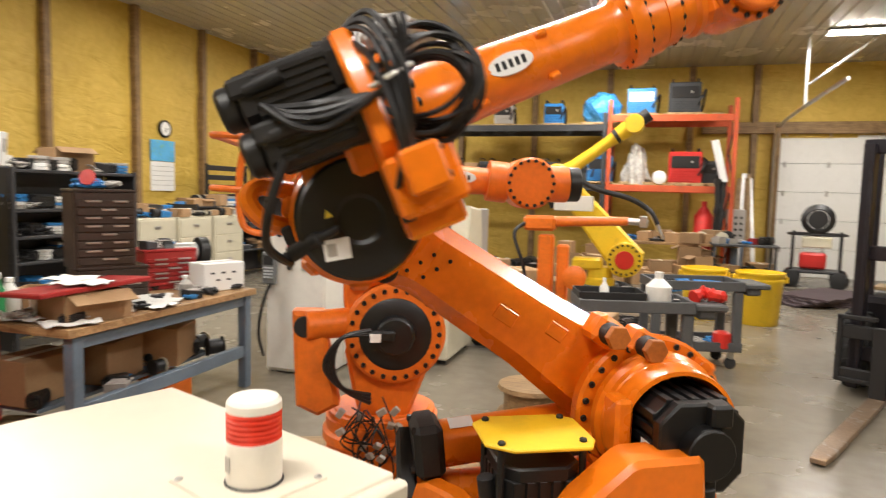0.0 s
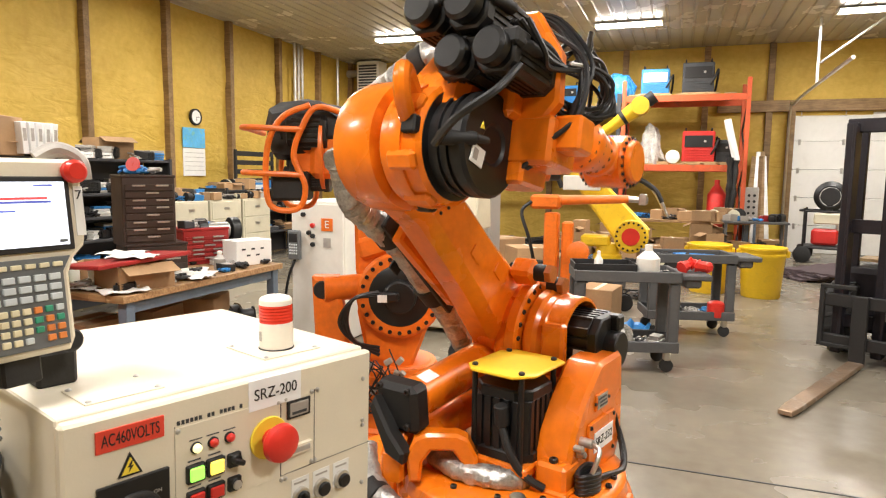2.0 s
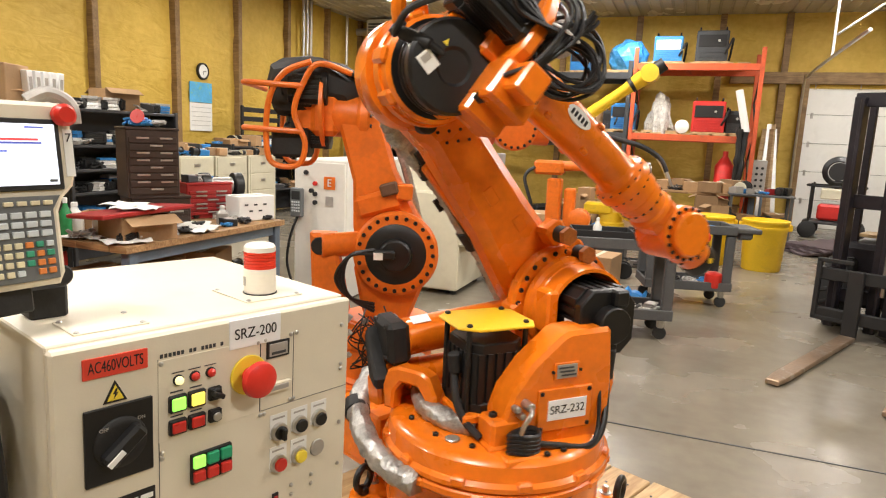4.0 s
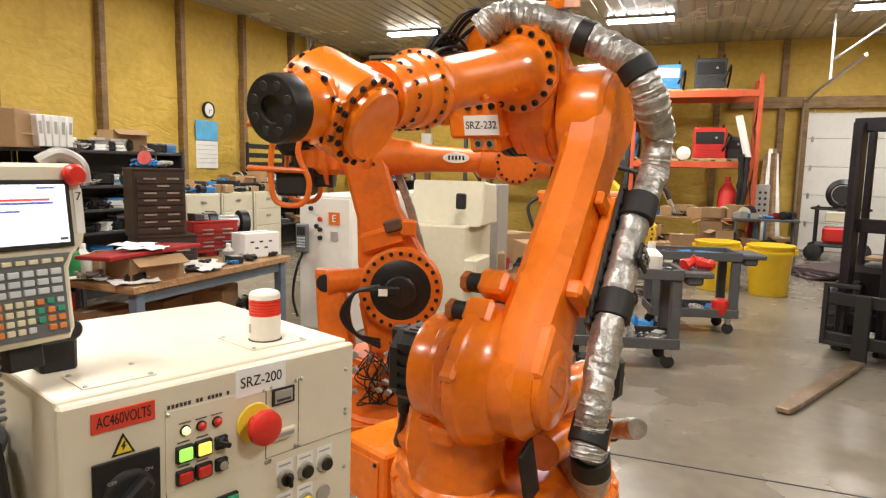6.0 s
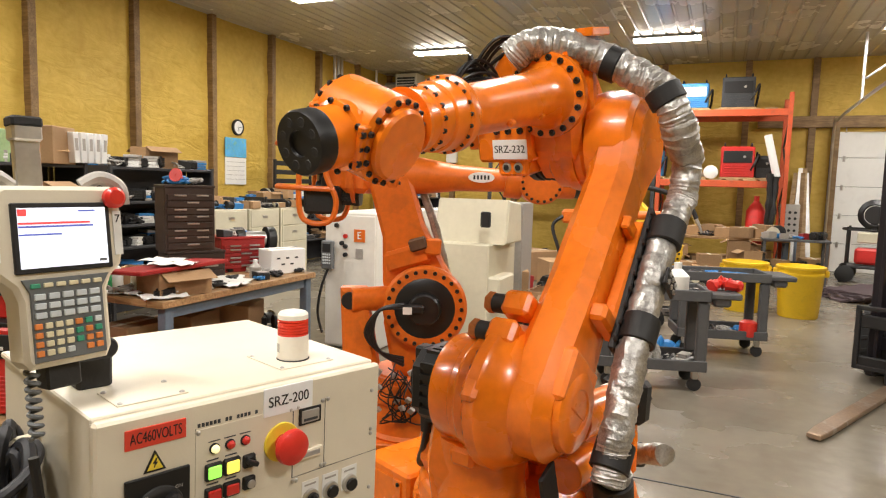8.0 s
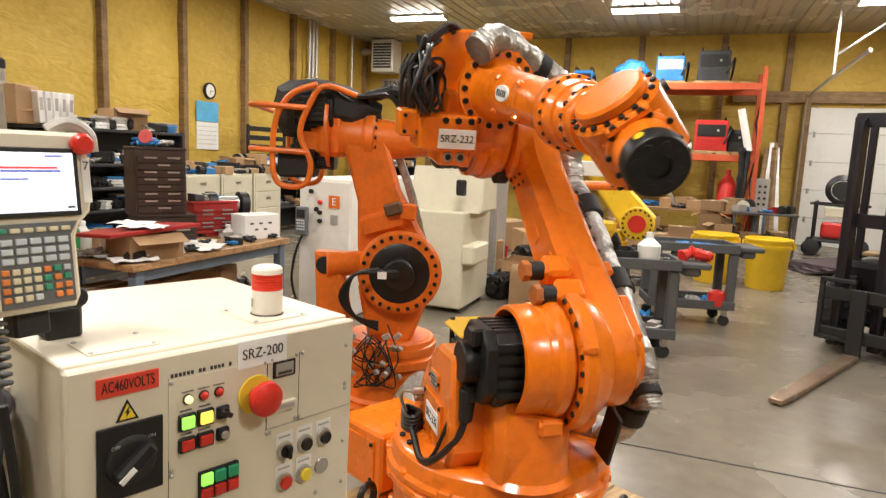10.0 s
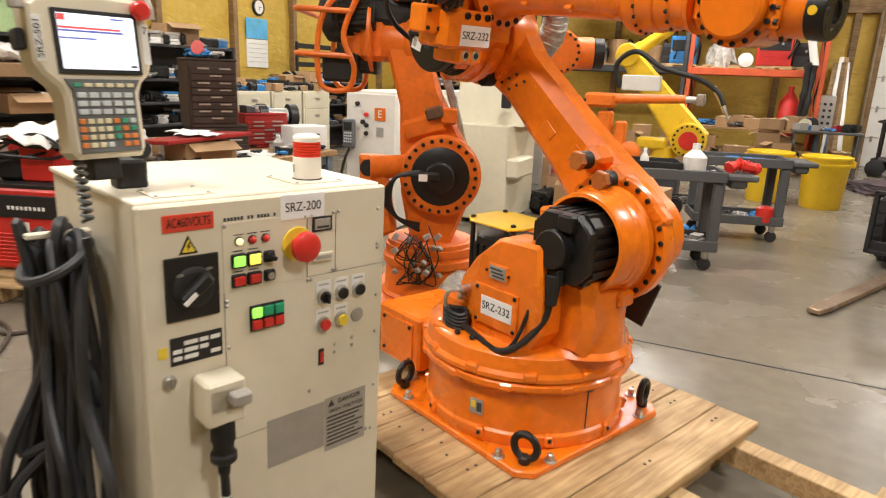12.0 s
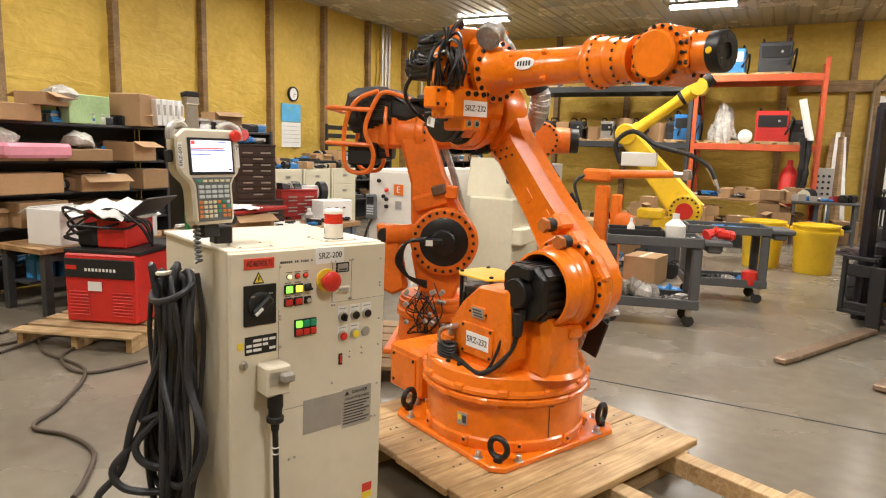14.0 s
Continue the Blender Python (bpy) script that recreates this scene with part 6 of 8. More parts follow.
    for k in range(9):
        s0 = rnd.uniform(-0.06, 0.06)
        cb.tube([(fx - 0.45, s0, ez + 0.2 + s0), (fx - 0.25, -0.12 + s0, ez + 0.27), (fx - 0.05, -0.12 + s0, ez + 0.22), (fx + 0.12, -0.08 + s0, ez + 0.26 + s0 * 0.5), (fx + 0.2, -0.1, ez + 0.14)], 0.014, 6)
    tagged(part("loose_wiring", cb, RUBBER, r, "black motor leads over the elbow"), kind="stuff")
    # Added lump that fills out the black mass of motors
    wrap = Geo().lathe((fx - 0.52, -0.03, ez + 0.13), (1, 0, 0.05), [(0, 0.06), (0.03, 0.12), (0.1, 0.15), (0.2, 0.165), (0.32, 0.16), (0.42, 0.13), (0.5, 0.09), (0.58, 0.05)], 26)
    for i, v in enumerate(wrap.v):
        p = Vector(v)
        wrap.v[i] = tuple(p + 0.05 * noise.noise_vector(p * 7) + 0.025 * noise.noise_vector(p * 19))
    part("motor_mass", wrap, BLACKM, r, "lumpy black mass filling out the wrist motors")
    part("connector_arm", Geo().tube([(fx + 0.0, -0.1, ez + 0.22), (fx + 0.14, -0.1, ez + 0.26), (fx + 0.24, -0.1, ez + 0.24), (fx + 0.26, -0.1, ez + 0.14)], 0.035, 8, wob=0.12), BLACKM, r)
    for dy in (-0.24, 0.16):
        part("guard_tube", Geo().tube([(fx - 0.05, dy * 0.8, ez + 0.22), (fx - 0.22, dy, ez + 0.26), (fx - 0.30, dy, ez + 0.16), (fx - 0.35, dy, ez + 0.0), (fx - 0.29, dy, ez - 0.16), (fx - 0.33, dy, ez - 0.28), (fx - 0.47, dy, ez - 0.27), (fx - 0.50, dy, ez - 0.12), (fx - 0.48, dy, ez + 0.08), (fx - 0.40, dy, ez + 0.21), (fx - 0.26, dy, ez + 0.27)], 0.016, 10), ORANGE2, r, "bent orange guard tube")
    for dz, dx in ((0.14, -0.60), (-0.10, -0.60)):
        part("guard_bar", Geo().tube([(fx - 0.30, -0.24, ez + dz), (fx + dx, -0.24, ez + dz + 0.01), (fx + dx - 0.02, -0.08, ez + dz + 0.01), (fx + dx, 0.16, ez + dz)], 0.016, 10), ORANGE2, r)
    part("black_box", Geo().box((fx - 0.38, -0.12, ez - 0.16), (0.2, 0.2, 0.16), 0.015), BLACKM, r)
    return r


parked_robot()
sk = thing("pallet", pose(-1.96, 2.98, 0, 0, 0, 22), "weathered grey wooden pallet under the parked robot", "pallet")
for i in range(6):
    part("plank", Geo().box((0, -0.5 + 0.2 * i, 0.118), (1.1, 0.17, 0.03), 0.004), STUDW, sk)
for x in (-0.48, 0, 0.48):
    part("bearer", Geo().box((x, 0, 0.052), (0.1, 1.15, 0.1), 0.004), STUDW, sk)
solid("plastic_wrap", Geo().lathe((-1.62, 2.72, 0.17), (0, 0, 1), [(0, 0.2), (0.05, 0.17), (0.12, 0.14), (0.2, 0.08), (0.24, 0.03)], 14), SHRINK, "crumpled clear plastic wrap on the robot base", "plastic wrap")
cb = Geo()
rnd = random.Random(21)
for k in range(7):
    rr, cx, cy = rnd.uniform(0.16, 0.3), -1.45 + rnd.uniform(-0.08, 0.08), 3.65 + rnd.uniform(-0.08, 0.08)
    cb.tube([(cx + rr * math.cos(a), cy + rr * 0.8 * math.sin(a), 0.02 + 0.022 * k) for a in [2 * math.pi * i / 10 for i in range(10)]], 0.016, 6, 4, closed=True)
solid("cable_coil", cb, RUBBER, "coil of thick black robot cable on the floor", "cable")


# ---- cabinets behind ----
def white_machine():
    c = thing("control_cabinet", pose(0, 0, 0), "white electrical cabinet with an orange letter E sign", "control cabinet")
    part("body", Geo().box((-3.58, 5.75, 0.68), (0.56, 1.7, 1.34), 0.012), CREAM, c)
    part("front_door", Geo().box((-3.58, 4.89, 0.68), (0.55, 0.02, 1.28), 0.006), CREAM, c)
    part("side_panel", Geo().box((-3.293, 5.9, 0.68), (0.014, 1.3, 1.22), 0.006), CREAM, c)
    sg = part("sign", Geo().box((-3.47, 4.876, 1.13), (0.12, 0.006, 0.12), 0.002), ORANGE2, c, "orange square sign with a white letter E")
    text("lettering", "E", 0.10, WHITE, sg, pose(-3.47, 4.871, 1.13, 90), 0.001)
    part("data_label", Geo().box((-3.47, 4.876, 0.96), (0.08, 0.004, 0.09), 0.001), PLATE, c)
    for i, (x, z) in enumerate(((-3.62, 1.12), (-3.62, 1.02), (-3.62, 0.94), (-3.66, 1.05), (-3.72, 1.22))):
        part("push_button", Geo().cyl((x, 4.88, z), (x, 4.85, z), 0.022, seg=14), REDP if i == 0 else BLACKM, c)
    pd = part("hand_pendant", Geo().box((-3.80, 4.84, 0.93), (0.13, 0.05, 0.28), 0.012), KEYG, c, "grey hand pendant hung on the cabinet")
    part("pendant_screen", Geo().box((-3.80, 4.812, 1.0), (0.09, 0.006, 0.08), 0.002), BLACKM, pd)
    for i in range(4):
        for k in range(4):
            part("key", Geo().box((-3.836 + k * 0.024, 4.812, 0.935 - i * 0.028), (0.016, 0.006, 0.016), 0.002), KEYL, pd)
    part("pendant_cable", Geo().tube([(-3.8, 4.84, 0.79), (-3.85, 4.8, 0.6), (-3.9, 4.82, 0.35), (-3.86, 4.84, 0.15)], 0.014, 6), RUBBER, pd)
    part("vent_box", Geo().box((-3.35, 7.2, 0.9), (0.5, 0.9, 0.9), 0.015), CREAM, c)
    for i in range(8):
        part("louvre", Geo().box((-3.095, 7.2, 1.0 + 0.035 * i), (0.012, 0.7, 0.016), 0.003), PLATE, c)


white_machine()


def beige_machine():
    c = thing("machine_console", pose(-2.7, 6.1, 0), "beige machine console with a hooded monitor on top", "machine")
    part("cabinet", Geo().box((0, 0, 0.55), (0.55, 0.9, 1.0), 0.015), BEIGE, c)
    part("console", Geo().prism([(-0.3, 0), (0.28, 0), (0.22, 0.42), (-0.2, 0.46)], -0.4, 0.4, pose(0, 0, 1.04, 90, 0, 90), 0.02), BEIGE, c)
    part("tray", Geo().box((0.33, -0.2, 0.62), (0.14, 0.5, 0.2), 0.02), BEIGE, c)
    part("handset", Geo().box((0.22, -0.42, 1.3), (0.1, 0.06, 0.16), 0.02), BLACKM, c)
    for x in (-0.2, 0.2):
        for y in (-0.35, 0.35):
            part("foot", Geo().cyl((x, y, 0), (x, y, 0.06), 0.04, seg=10), BLACKM, c)


beige_machine()
tc = thing("tall_cabinet", pose(-3.0, 8.2, 0), "tall grey electrical cabinet with louvred front", "cabinet")
part("body", Geo().box((0, 0, 0.72), (0.5, 0.5, 1.4), 0.01), PLATE, tc)
part("front_door", Geo().box((0.02, -0.26, 0.75), (0.42, 0.02, 1.25), 0.006), PLATE, tc)
part("plinth", Geo().box((0, 0, 0.02), (0.46, 0.46, 0.04), 0.004), BLACKM, tc)


# ---- workbench and what stands on it ----
def bench(x0, x1, y0, y1, h, label, frame_mat=None):
    frame_mat = frame_mat or SLATE
    b = thing("workbench", pose(0, 0, 0), label, "workbench")
    n = 6
    for i in range(n):
        w = (x1 - x0) / n
        part("top_board", Geo().box((x0 + w * (i + 0.5), (y0 + y1) / 2, h - 0.024), (w - 0.002, y1 - y0, 0.048), 0.003), BENCHW, b)
    for x in (x0 + 0.06, x1 - 0.06):
        for y in (y0 + 0.08, y1 - 0.08):
            part("leg", Geo().box((x, y, (h - 0.05) / 2), (0.075, 0.075, h - 0.05), 0.005), frame_mat, b)
        part("apron", Geo().box((x, (y0 + y1) / 2, h - 0.09), (0.04, y1 - y0 - 0.24, 0.08), 0.004), frame_mat, b)
    part("stretcher", Geo().box((x1 - 0.06, (y0 + y1) / 2, 0.30), (0.05, y1 - y0 - 0.24, 0.09), 0.004), frame_mat, b)
    part("lower_shelf", Geo().box(((x0 + x1) / 2 - 0.15, (y0 + y1) / 2, 0.26), (x1 - x0 - 0.42, y1 - y0 - 0.2, 0.025), 0.003), frame_mat, b)


bench(-4.62, -3.72, 2.72, 4.52, 0.80, "wooden-topped workbench with blue-grey steel legs")


def drawer_box(name, x, y, z, sx, sy, rows, h, material, label, yaw=0, handle=STEEL):
    t = thing(name, pose(x, y, z, 0, 0, yaw), label, "toolbox")
    part("case", Geo().box((0, 0, h / 2), (sx, sy, h), 0.008), material, t)
    hz = (h - 0.08) / rows
    for i in range(rows):
        d = part("drawer", Geo().box((sx / 2 + 0.006, 0, 0.03 + hz * (i + 0.5)), (0.014, sy - 0.04, hz - 0.008), 0.004), material, t)
        for dy in ((-sy * 0.2, sy * 0.24) if i % 3 else (sy * 0.05,)):
            part("handle", Geo().box((sx / 2 + 0.018, dy, 0.03 + hz * (i + 0.75)), (0.012, sy * 0.24, 0.014), 0.003), handle, d)
    part("lid", Geo().box((0, 0, h + 0.008), (sx + 0.01, sy + 0.01, 0.02), 0.006), material, t)


drawer_box("tool_chest", -4.42, 3.70, 0.80, 0.34, 0.46, 3, 0.22, BROWN, "dark brown lower tool chest on the bench", -30)
drawer_box("tool_chest", -4.44, 3.65, 1.022, 0.32, 0.40, 8, 0.54, BROWN, "dark brown stacked tool chest with chrome handles", -30)
drawer_box("toolbox", -4.42, 4.26, 0.80, 0.3, 0.42, 6, 0.30, REDT, "dark red drawer toolbox on the bench", -25)


def carton(x, y, z, sx, sy, sz, yaw=0, open_top=False, material=None, label="brown cardboard box", cat="box", marks=0):
    t = thing("cardboard_box", pose(x, y, z, 0, 0, yaw), label, cat)
    material = material or CARD
    if open_top:
        for s in (-1, 1):
            part("side", Geo().box((s * sx / 2, 0, sz / 2), (0.008, sy, sz), 0.002), material, t)
            part("side", Geo().box((0, s * sy / 2, sz / 2), (sx, 0.008, sz), 0.002), material, t)
            part("flap", Geo().box((0, 0, 0), (0.006, sy * 0.95, sx * 0.4), 0.002, pose(s * (sx / 2 + sx * 0.15), 0, sz - 0.02, 0, s * 115, 0)), material, t)
        part("bottom", Geo().box((0, 0, 0.006), (sx, sy, 0.01), 0.002), material, t)
    else:
        part("body", Geo().box((0, 0, sz / 2), (sx, sy, sz), 0.006), material, t)
        part("tape", Geo().box((0, 0, sz + 0.0005), (0.05, sy * 0.98, 0.002), 0.0005), PLATE if material is not CARD else BEIGE, t)
    for i in range(marks):
        part("mark", Geo().box((sx / 2 + 0.002, -sy * 0.3 + i * sy * 0.13, sz * (0.65 - 0.25 * (i % 2))), (0.002, sy * 0.1, 0.015), 0.0004), DGREY, t)
    return t


carton(-3.98, 4.36, 0.80, 0.22, 0.36, 0.22, -20, material=WHITE, label="white cardboard box with scribbled writing", marks=5)
carton(-3.95, 3.05, 0.80, 0.32, 0.4, 0.17, -15, True, label="open brown cardboard box on the bench")
carton(-4.15, 3.05, 0.80, 0.12, 0.3, 0.15, -15, material=WHITE, label="small white carton on the bench")
solid("red_tray", Geo().box((0, 0, 0), (0.45, 0.7, 0.03), 0.01, pose(-4.0, 3.05, 0.99, 3, -4, -12)), REDT, "dark red steel tray lying on the box", "tray")
rnd = random.Random(31)
for k, (x, y) in enumerate(((-3.85, 3.5), (-3.95, 3.65), (-4.1, 3.75), (-3.85, 2.85), (-4.2, 2.85), (-4.1, 3.1), (-3.9, 3.0))):
    z = 0.803 if k < 5 else 1.012
    g = Geo()
    n = 6
    vs = [(i / n * 0.3 - 0.15, j / n * 0.22 - 0.11, 0.012 + 0.03 * abs(noise.noise(Vector((i * 0.6 + k, j * 0.6, 2))))) for i in range(n + 1) for j in range(n + 1)]
    vs += [(v[0], v[1], v[2] - 0.004) for v in vs]
    N = (n + 1) ** 2
    fs = [(i * (n + 1) + j, (i + 1) * (n + 1) + j, (i + 1) * (n + 1) + j + 1, i * (n + 1) + j + 1) for i in range(n) for j in range(n)]
    g.add(vs, fs + [tuple(N + q for q in f[::-1]) for f in fs])
    solid("paper_sheet", g, PAPER, "crumpled white paper lying on the bench", "paper", pose(x, y, z, 0, 0, rnd.uniform(0, 90)))


def bottle(x, y, z, h, r, material, label):
    t = thing("bottle", pose(x, y, z), label, "bottle")
    part("body", Geo().lathe((0, 0, 0), (0, 0, 1), [(0, r * 0.9), (0.01, r), (h * 0.6, r), (h * 0.75, r * 0.5), (h * 0.85, r * 0.35)], 16), material, t)
    part("cap", Geo().cyl((0, 0, h * 0.85), (0, 0, h), r * 0.4, seg=12), WHITE, t)


bottle(-4.42, 2.86, 0.80, 0.27, 0.04, DGREEN, "green plastic drink bottle")
bottle(-4.5, 3.0, 0.80, 0.22, 0.06, CLEARG, "white plastic tub on the bench")
bottle(-3.95, 3.95, 0.80, 0.16, 0.05, PLATE, "grey ribbed spray can")


def grinder():
    t = thing("bench_grinder", pose(-4.35, 4.42, 0.80, 0, 0, -30), "black and blue bench grinder on a block", "bench grinder")
    part("foot", Geo().box((0, 0, 0.1), (0.16, 0.2, 0.2), 0.02), BLUE, t)
    part("motor", Geo().cyl((0, -0.1, 0.28), (0, 0.1, 0.28), 0.075, seg=20), STEEL, t)
    for s in (-1, 1):
        part("wheel_guard", Geo().cyl((0, s * 0.11, 0.28), (0, s * 0.19, 0.28), 0.115, seg=24), BLACK, t)


grinder()
ch = thing("office_chair", pose(-4.9, 2.45, 0, 0, 0, 60), "office chair with a dark red padded back", "chair")
part("backrest", Geo().box((0, 0.2, 0.78), (0.42, 0.07, 0.42), 0.03), REDT, ch)
part("seat", Geo().box((0, -0.02, 0.48), (0.46, 0.46, 0.08), 0.03), REDT, ch)
part("stem", Geo().cyl((0, 0, 0.1), (0, 0, 0.45), 0.03, seg=12).box((0, 0.2, 0.55), (0.05, 0.03, 0.25), 0.006), BLACKM, ch)
for i in range(5):
    a = 2 * math.pi * i / 5
    part("leg", Geo().cyl((0, 0, 0.12), (0.27 * math.cos(a), 0.27 * math.sin(a), 0.07), 0.018, seg=8), BLACKM, ch)
    part("caster", Geo().cyl((0.27 * math.cos(a), 0.27 * math.sin(a) - 0.015, 0.03), (0.27 * math.cos(a), 0.27 * math.sin(a) + 0.015, 0.03), 0.03, seg=10), BLACKM, ch)
for k, (x, y, s) in enumerate(((-4.3, 3.0, 0.35), (-4.25, 3.5, 0.4), (-4.2, 4.05, 0.35))):
    carton(x, y, 0.274, 0.3, 0.4, 0.28, 10 * k, label="brown cardboard box under the bench")
carton(-4.1, 3.9, 0.0, 0.25, 0.3, 0.22, 5, material=ORANGE2, label="orange plastic bucket-like bin under the bench", cat="bin")


# ---- shelving with clutter ----
def clutter(x, y, z, s, rnd, k=None):
    """One small loose thing that rests at z."""
    k = rnd.randrange(6) if k is None else k
    yaw = rnd.uniform(-40, 40)
    m = pose(x, y, z, 0, 0, yaw)
    if k == 0:
        t = thing("parts_bin", m, "small plastic bin of loose parts", "bin", "shelf clutter")
        mt = rnd.choice((BLUE, REDT, PLATE, DGREY, DGREY, BLACKM))
        part("body", Geo().prism([(-s / 2, 0), (s / 2, 0), (s * 0.55, s * 0.45), (-s * 0.55, s * 0.6)], -s * 0.4, s * 0.4, pose(0, 0, 0, 90, 0, 90), 0.006), mt, t)
        part("filling", Geo().box((0, 0, s * 0.5), (s * 0.6, s * 0.7, s * 0.16), 0.02), MISC, t)
    elif k == 1:
        t = thing("servo_motor", m, "loose black servo motor", "motor", "shelf clutter")
        g = Geo()
        servo_motor(g, s * 0.7, -s * 0.6, s * 0.32, pose(0, 0, s * 0.34))
        part("body", g, BLACK, t)
        part("shaft", Geo().cyl((0, s * 0.7, s * 0.34), (0, s * 0.95, s * 0.34), s * 0.08, seg=10), STEEL, t)
    elif k == 2:
        carton(x, y, z, s * rnd.uniform(0.8, 1.3), s * rnd.uniform(0.9, 1.6), s * rnd.uniform(0.6, 1.0), yaw, rnd.random() < 0.3, label="worn brown carton of spare parts")
    elif k == 3:
        t = thing("wire_spool", m, "spool of dark wire", "spool", "shelf clutter")
        part("core", Geo().cyl((0, -s * 0.3, s * 0.42), (0, s * 0.3, s * 0.42), s * 0.34, seg=16), RUBBER, t)
        for q in (-1, 1):
            part("flange", Geo().cyl((0, q * s * 0.3, s * 0.42), (0, q * s * 0.36, s * 0.42), s * 0.42, seg=18), rnd.choice((BLACKM, BLACKM, BEIGE)), t)
    elif k == 4:
        t = thing("binder_stack", m, "stack of white manuals and papers", "papers", "shelf clutter")
        for i in range(4):
            part("book", Geo().box((rnd.uniform(-0.01, 0.01), rnd.uniform(-0.01, 0.01), s * 0.09 + i * s * 0.18), (s * 0.8, s * 1.1, s * 0.16), 0.003), rnd.choice((WHITE, PAPER, BLUE, PLATE)), t)
    else:
        t = thing("cable_pile", m, "heap of tangled cable ends", "cable", "shelf clutter")
        g = Geo()
        for i in range(6):
            g.tube([(rnd.uniform(-s, s) * 0.6, rnd.uniform(-s, s) * 0.6, rnd.uniform(0.01, s * 0.4)) for _ in range(5)], 0.010, 5, 4)
        tagged(part("cable_tangle", g, rnd.choice((RUBBER, RUBBER, PLATE, BLUE)), t), kind="stuff")
        part("plug", Geo().box((0, 0, s * 0.16), (s * 0.4, s * 0.3, s * 0.3), 0.01), MISC, t)


SHELFD = mat("dark_shelf_steel", (0.035, 0.035, 0.038), 0.5, var=0.2, scale=6)


def shelf_unit(x, y, yaw, w, d, levels, top, label, seed, fill=(0, 1, 2, 3, 4, 5), material=DGREY, dens=0.17, closed=False):
    t = thing("shelving_unit", pose(x, y, 0, 0, 0, yaw), label, "shelf")
    rnd = random.Random(seed)
    m = pose(x, y, 0, 0, 0, yaw)
    for sx in (-1, 1):
        for sy in (-1, 1):
            part("post", Geo().box((sx * (w / 2 - 0.02), sy * (d / 2 - 0.02), top / 2), (0.04, 0.04, top), 0.004), material, t)
    # Dark sheets: real on the motor shelving, elsewhere added for shade behind the stock
    if closed:
        part("dark_backing", Geo().box((0, d / 2 - 0.006, top / 2), (w - 0.09, 0.01, top - 0.02), 0.002), material, t)
        for sx in (-1, 1):
            part("side_panel", Geo().box((sx * (w / 2 + 0.004), 0, top / 2), (0.01, d - 0.08, top - 0.02), 0.002), material, t)
    for z in levels:
        part("shelf_board", Geo().box((0, 0, z - 0.015), (w - 0.01, d - 0.03, 0.03), 0.004), material, t)
        px = -w / 2 + 0.14
        while px < w / 2 - 0.1:
            s = rnd.uniform(0.13, 0.23)
            for dd in (-0.25, 0.2):
                p = m @ Vector((px + rnd.uniform(-0.02, 0.02), dd * d, z))
                clutter(p.x, p.y, p.z, s, rnd, rnd.choice(fill))
            px += dens + rnd.uniform(0, 0.05)
    return t


shelf_unit(-6.55, 3.05, 90, 2.3, 0.55, (0.35, 0.72, 1.04, 1.36, 1.74), 1.78, "black steel shelving crammed with parts and cartons", 1, (0, 2, 2, 4, 4, 5, 5, 1, 3), SHELFD, 0.085, True)
shelf_unit(-6.6, 5.30, 90, 1.55, 0.5, (0.5, 0.85, 1.1, 1.36, 1.74), 1.76, "dark grey steel shelving full of motors and tools", 2, (1, 1, 0, 5, 1, 4), SHELFD, 0.11, True)
shelf_unit(-7.9, 7.4, 90, 2.0, 0.6, (0.45, 0.85, 1.2), 1.24, "low shelving with grey boxes along the wall", 3, (0, 2, 2, 4), SHELFD, 0.15, True)
shelf_unit(-7.9, 10.0, 90, 2.6, 0.6, (0.5, 0.9, 1.3), 1.34, "low shelving with boxes and tools along the wall", 4, (0, 2, 5, 4, 3), SHELFD, 0.15, True)
shelf_unit(-7.2, 13.6, 90, 2.2, 0.6, (0.4, 0.85, 1.3, 1.7), 1.74, "shelving with parts near the corner", 6, (0, 2, 5, 4, 3), SHELFD, 0.17, True)
carton(-6.55, 3.2, 1.74, 0.5, 0.55, 0.3, 12, material=mat("pale_green_plastic", (0.36, 0.52, 0.26), 0.35, var=0.2, scale=5), label="clear tub of pale green stock on the shelf", cat="tub")
carton(-6.4, 3.85, 1.74, 0.35, 0.4, 0.36, 25, label="brown cardboard box leaning on the shelf top")
carton(-6.6, 5.35, 1.72, 0.36, 0.4, 0.26, -15, True, label="open brown carton on top of the shelf")
solid("foam_sheet", Geo().box((0, 0, 0), (0.5, 0.7, 0.14), 0.04, pose(-6.25, 2.5, 1.46, 0, 0, 8)), PINK, "pink foam sheet folded on the shelf", "foam")
carton(-5.7, 2.55, 0.62, 0.4, 0.5, 0.32, 8, True, material=WHITE, label="open white carton with a blue label", marks=3)
carton(-5.6, 3.1, 0.62, 0.36, 0.45, 0.22, -8, material=WHITE, label="white carton with a blue label", marks=3)
# Dark grey frame: the shade under this bench is put into its colour
bench(-6.1, -5.4, 2.1, 3.6, 0.62, "low wooden side bench holding white cartons", DGREY)
for k in range(6):
    bottle(-5.92 + 0.17 * (k // 3), 2.35 + 0.19 * (k % 3), 0.273, 0.3, 0.075, BLUE, "blue water jug on the lower shelf")
for y0 in (3.9, 4.25, 4.6):
    clutter(-5.1, y0, 0.0, 0.3, rnd, 2)
rk = thing("wall_rack", pose(-8.2, 10.3, 1.35), "black slatted rack standing by the wall", "rack")
for i in range(4):
    part("slat", Geo().box((0, 0, 0.1 + 0.17 * i), (0.04, 1.2, 0.09), 0.006), BLACKM, rk)
for y in (-0.58, 0.58):
    part("post", Geo().box((0, y, 0.33), (0.05, 0.05, 0.7), 0.005), BLACKM, rk)

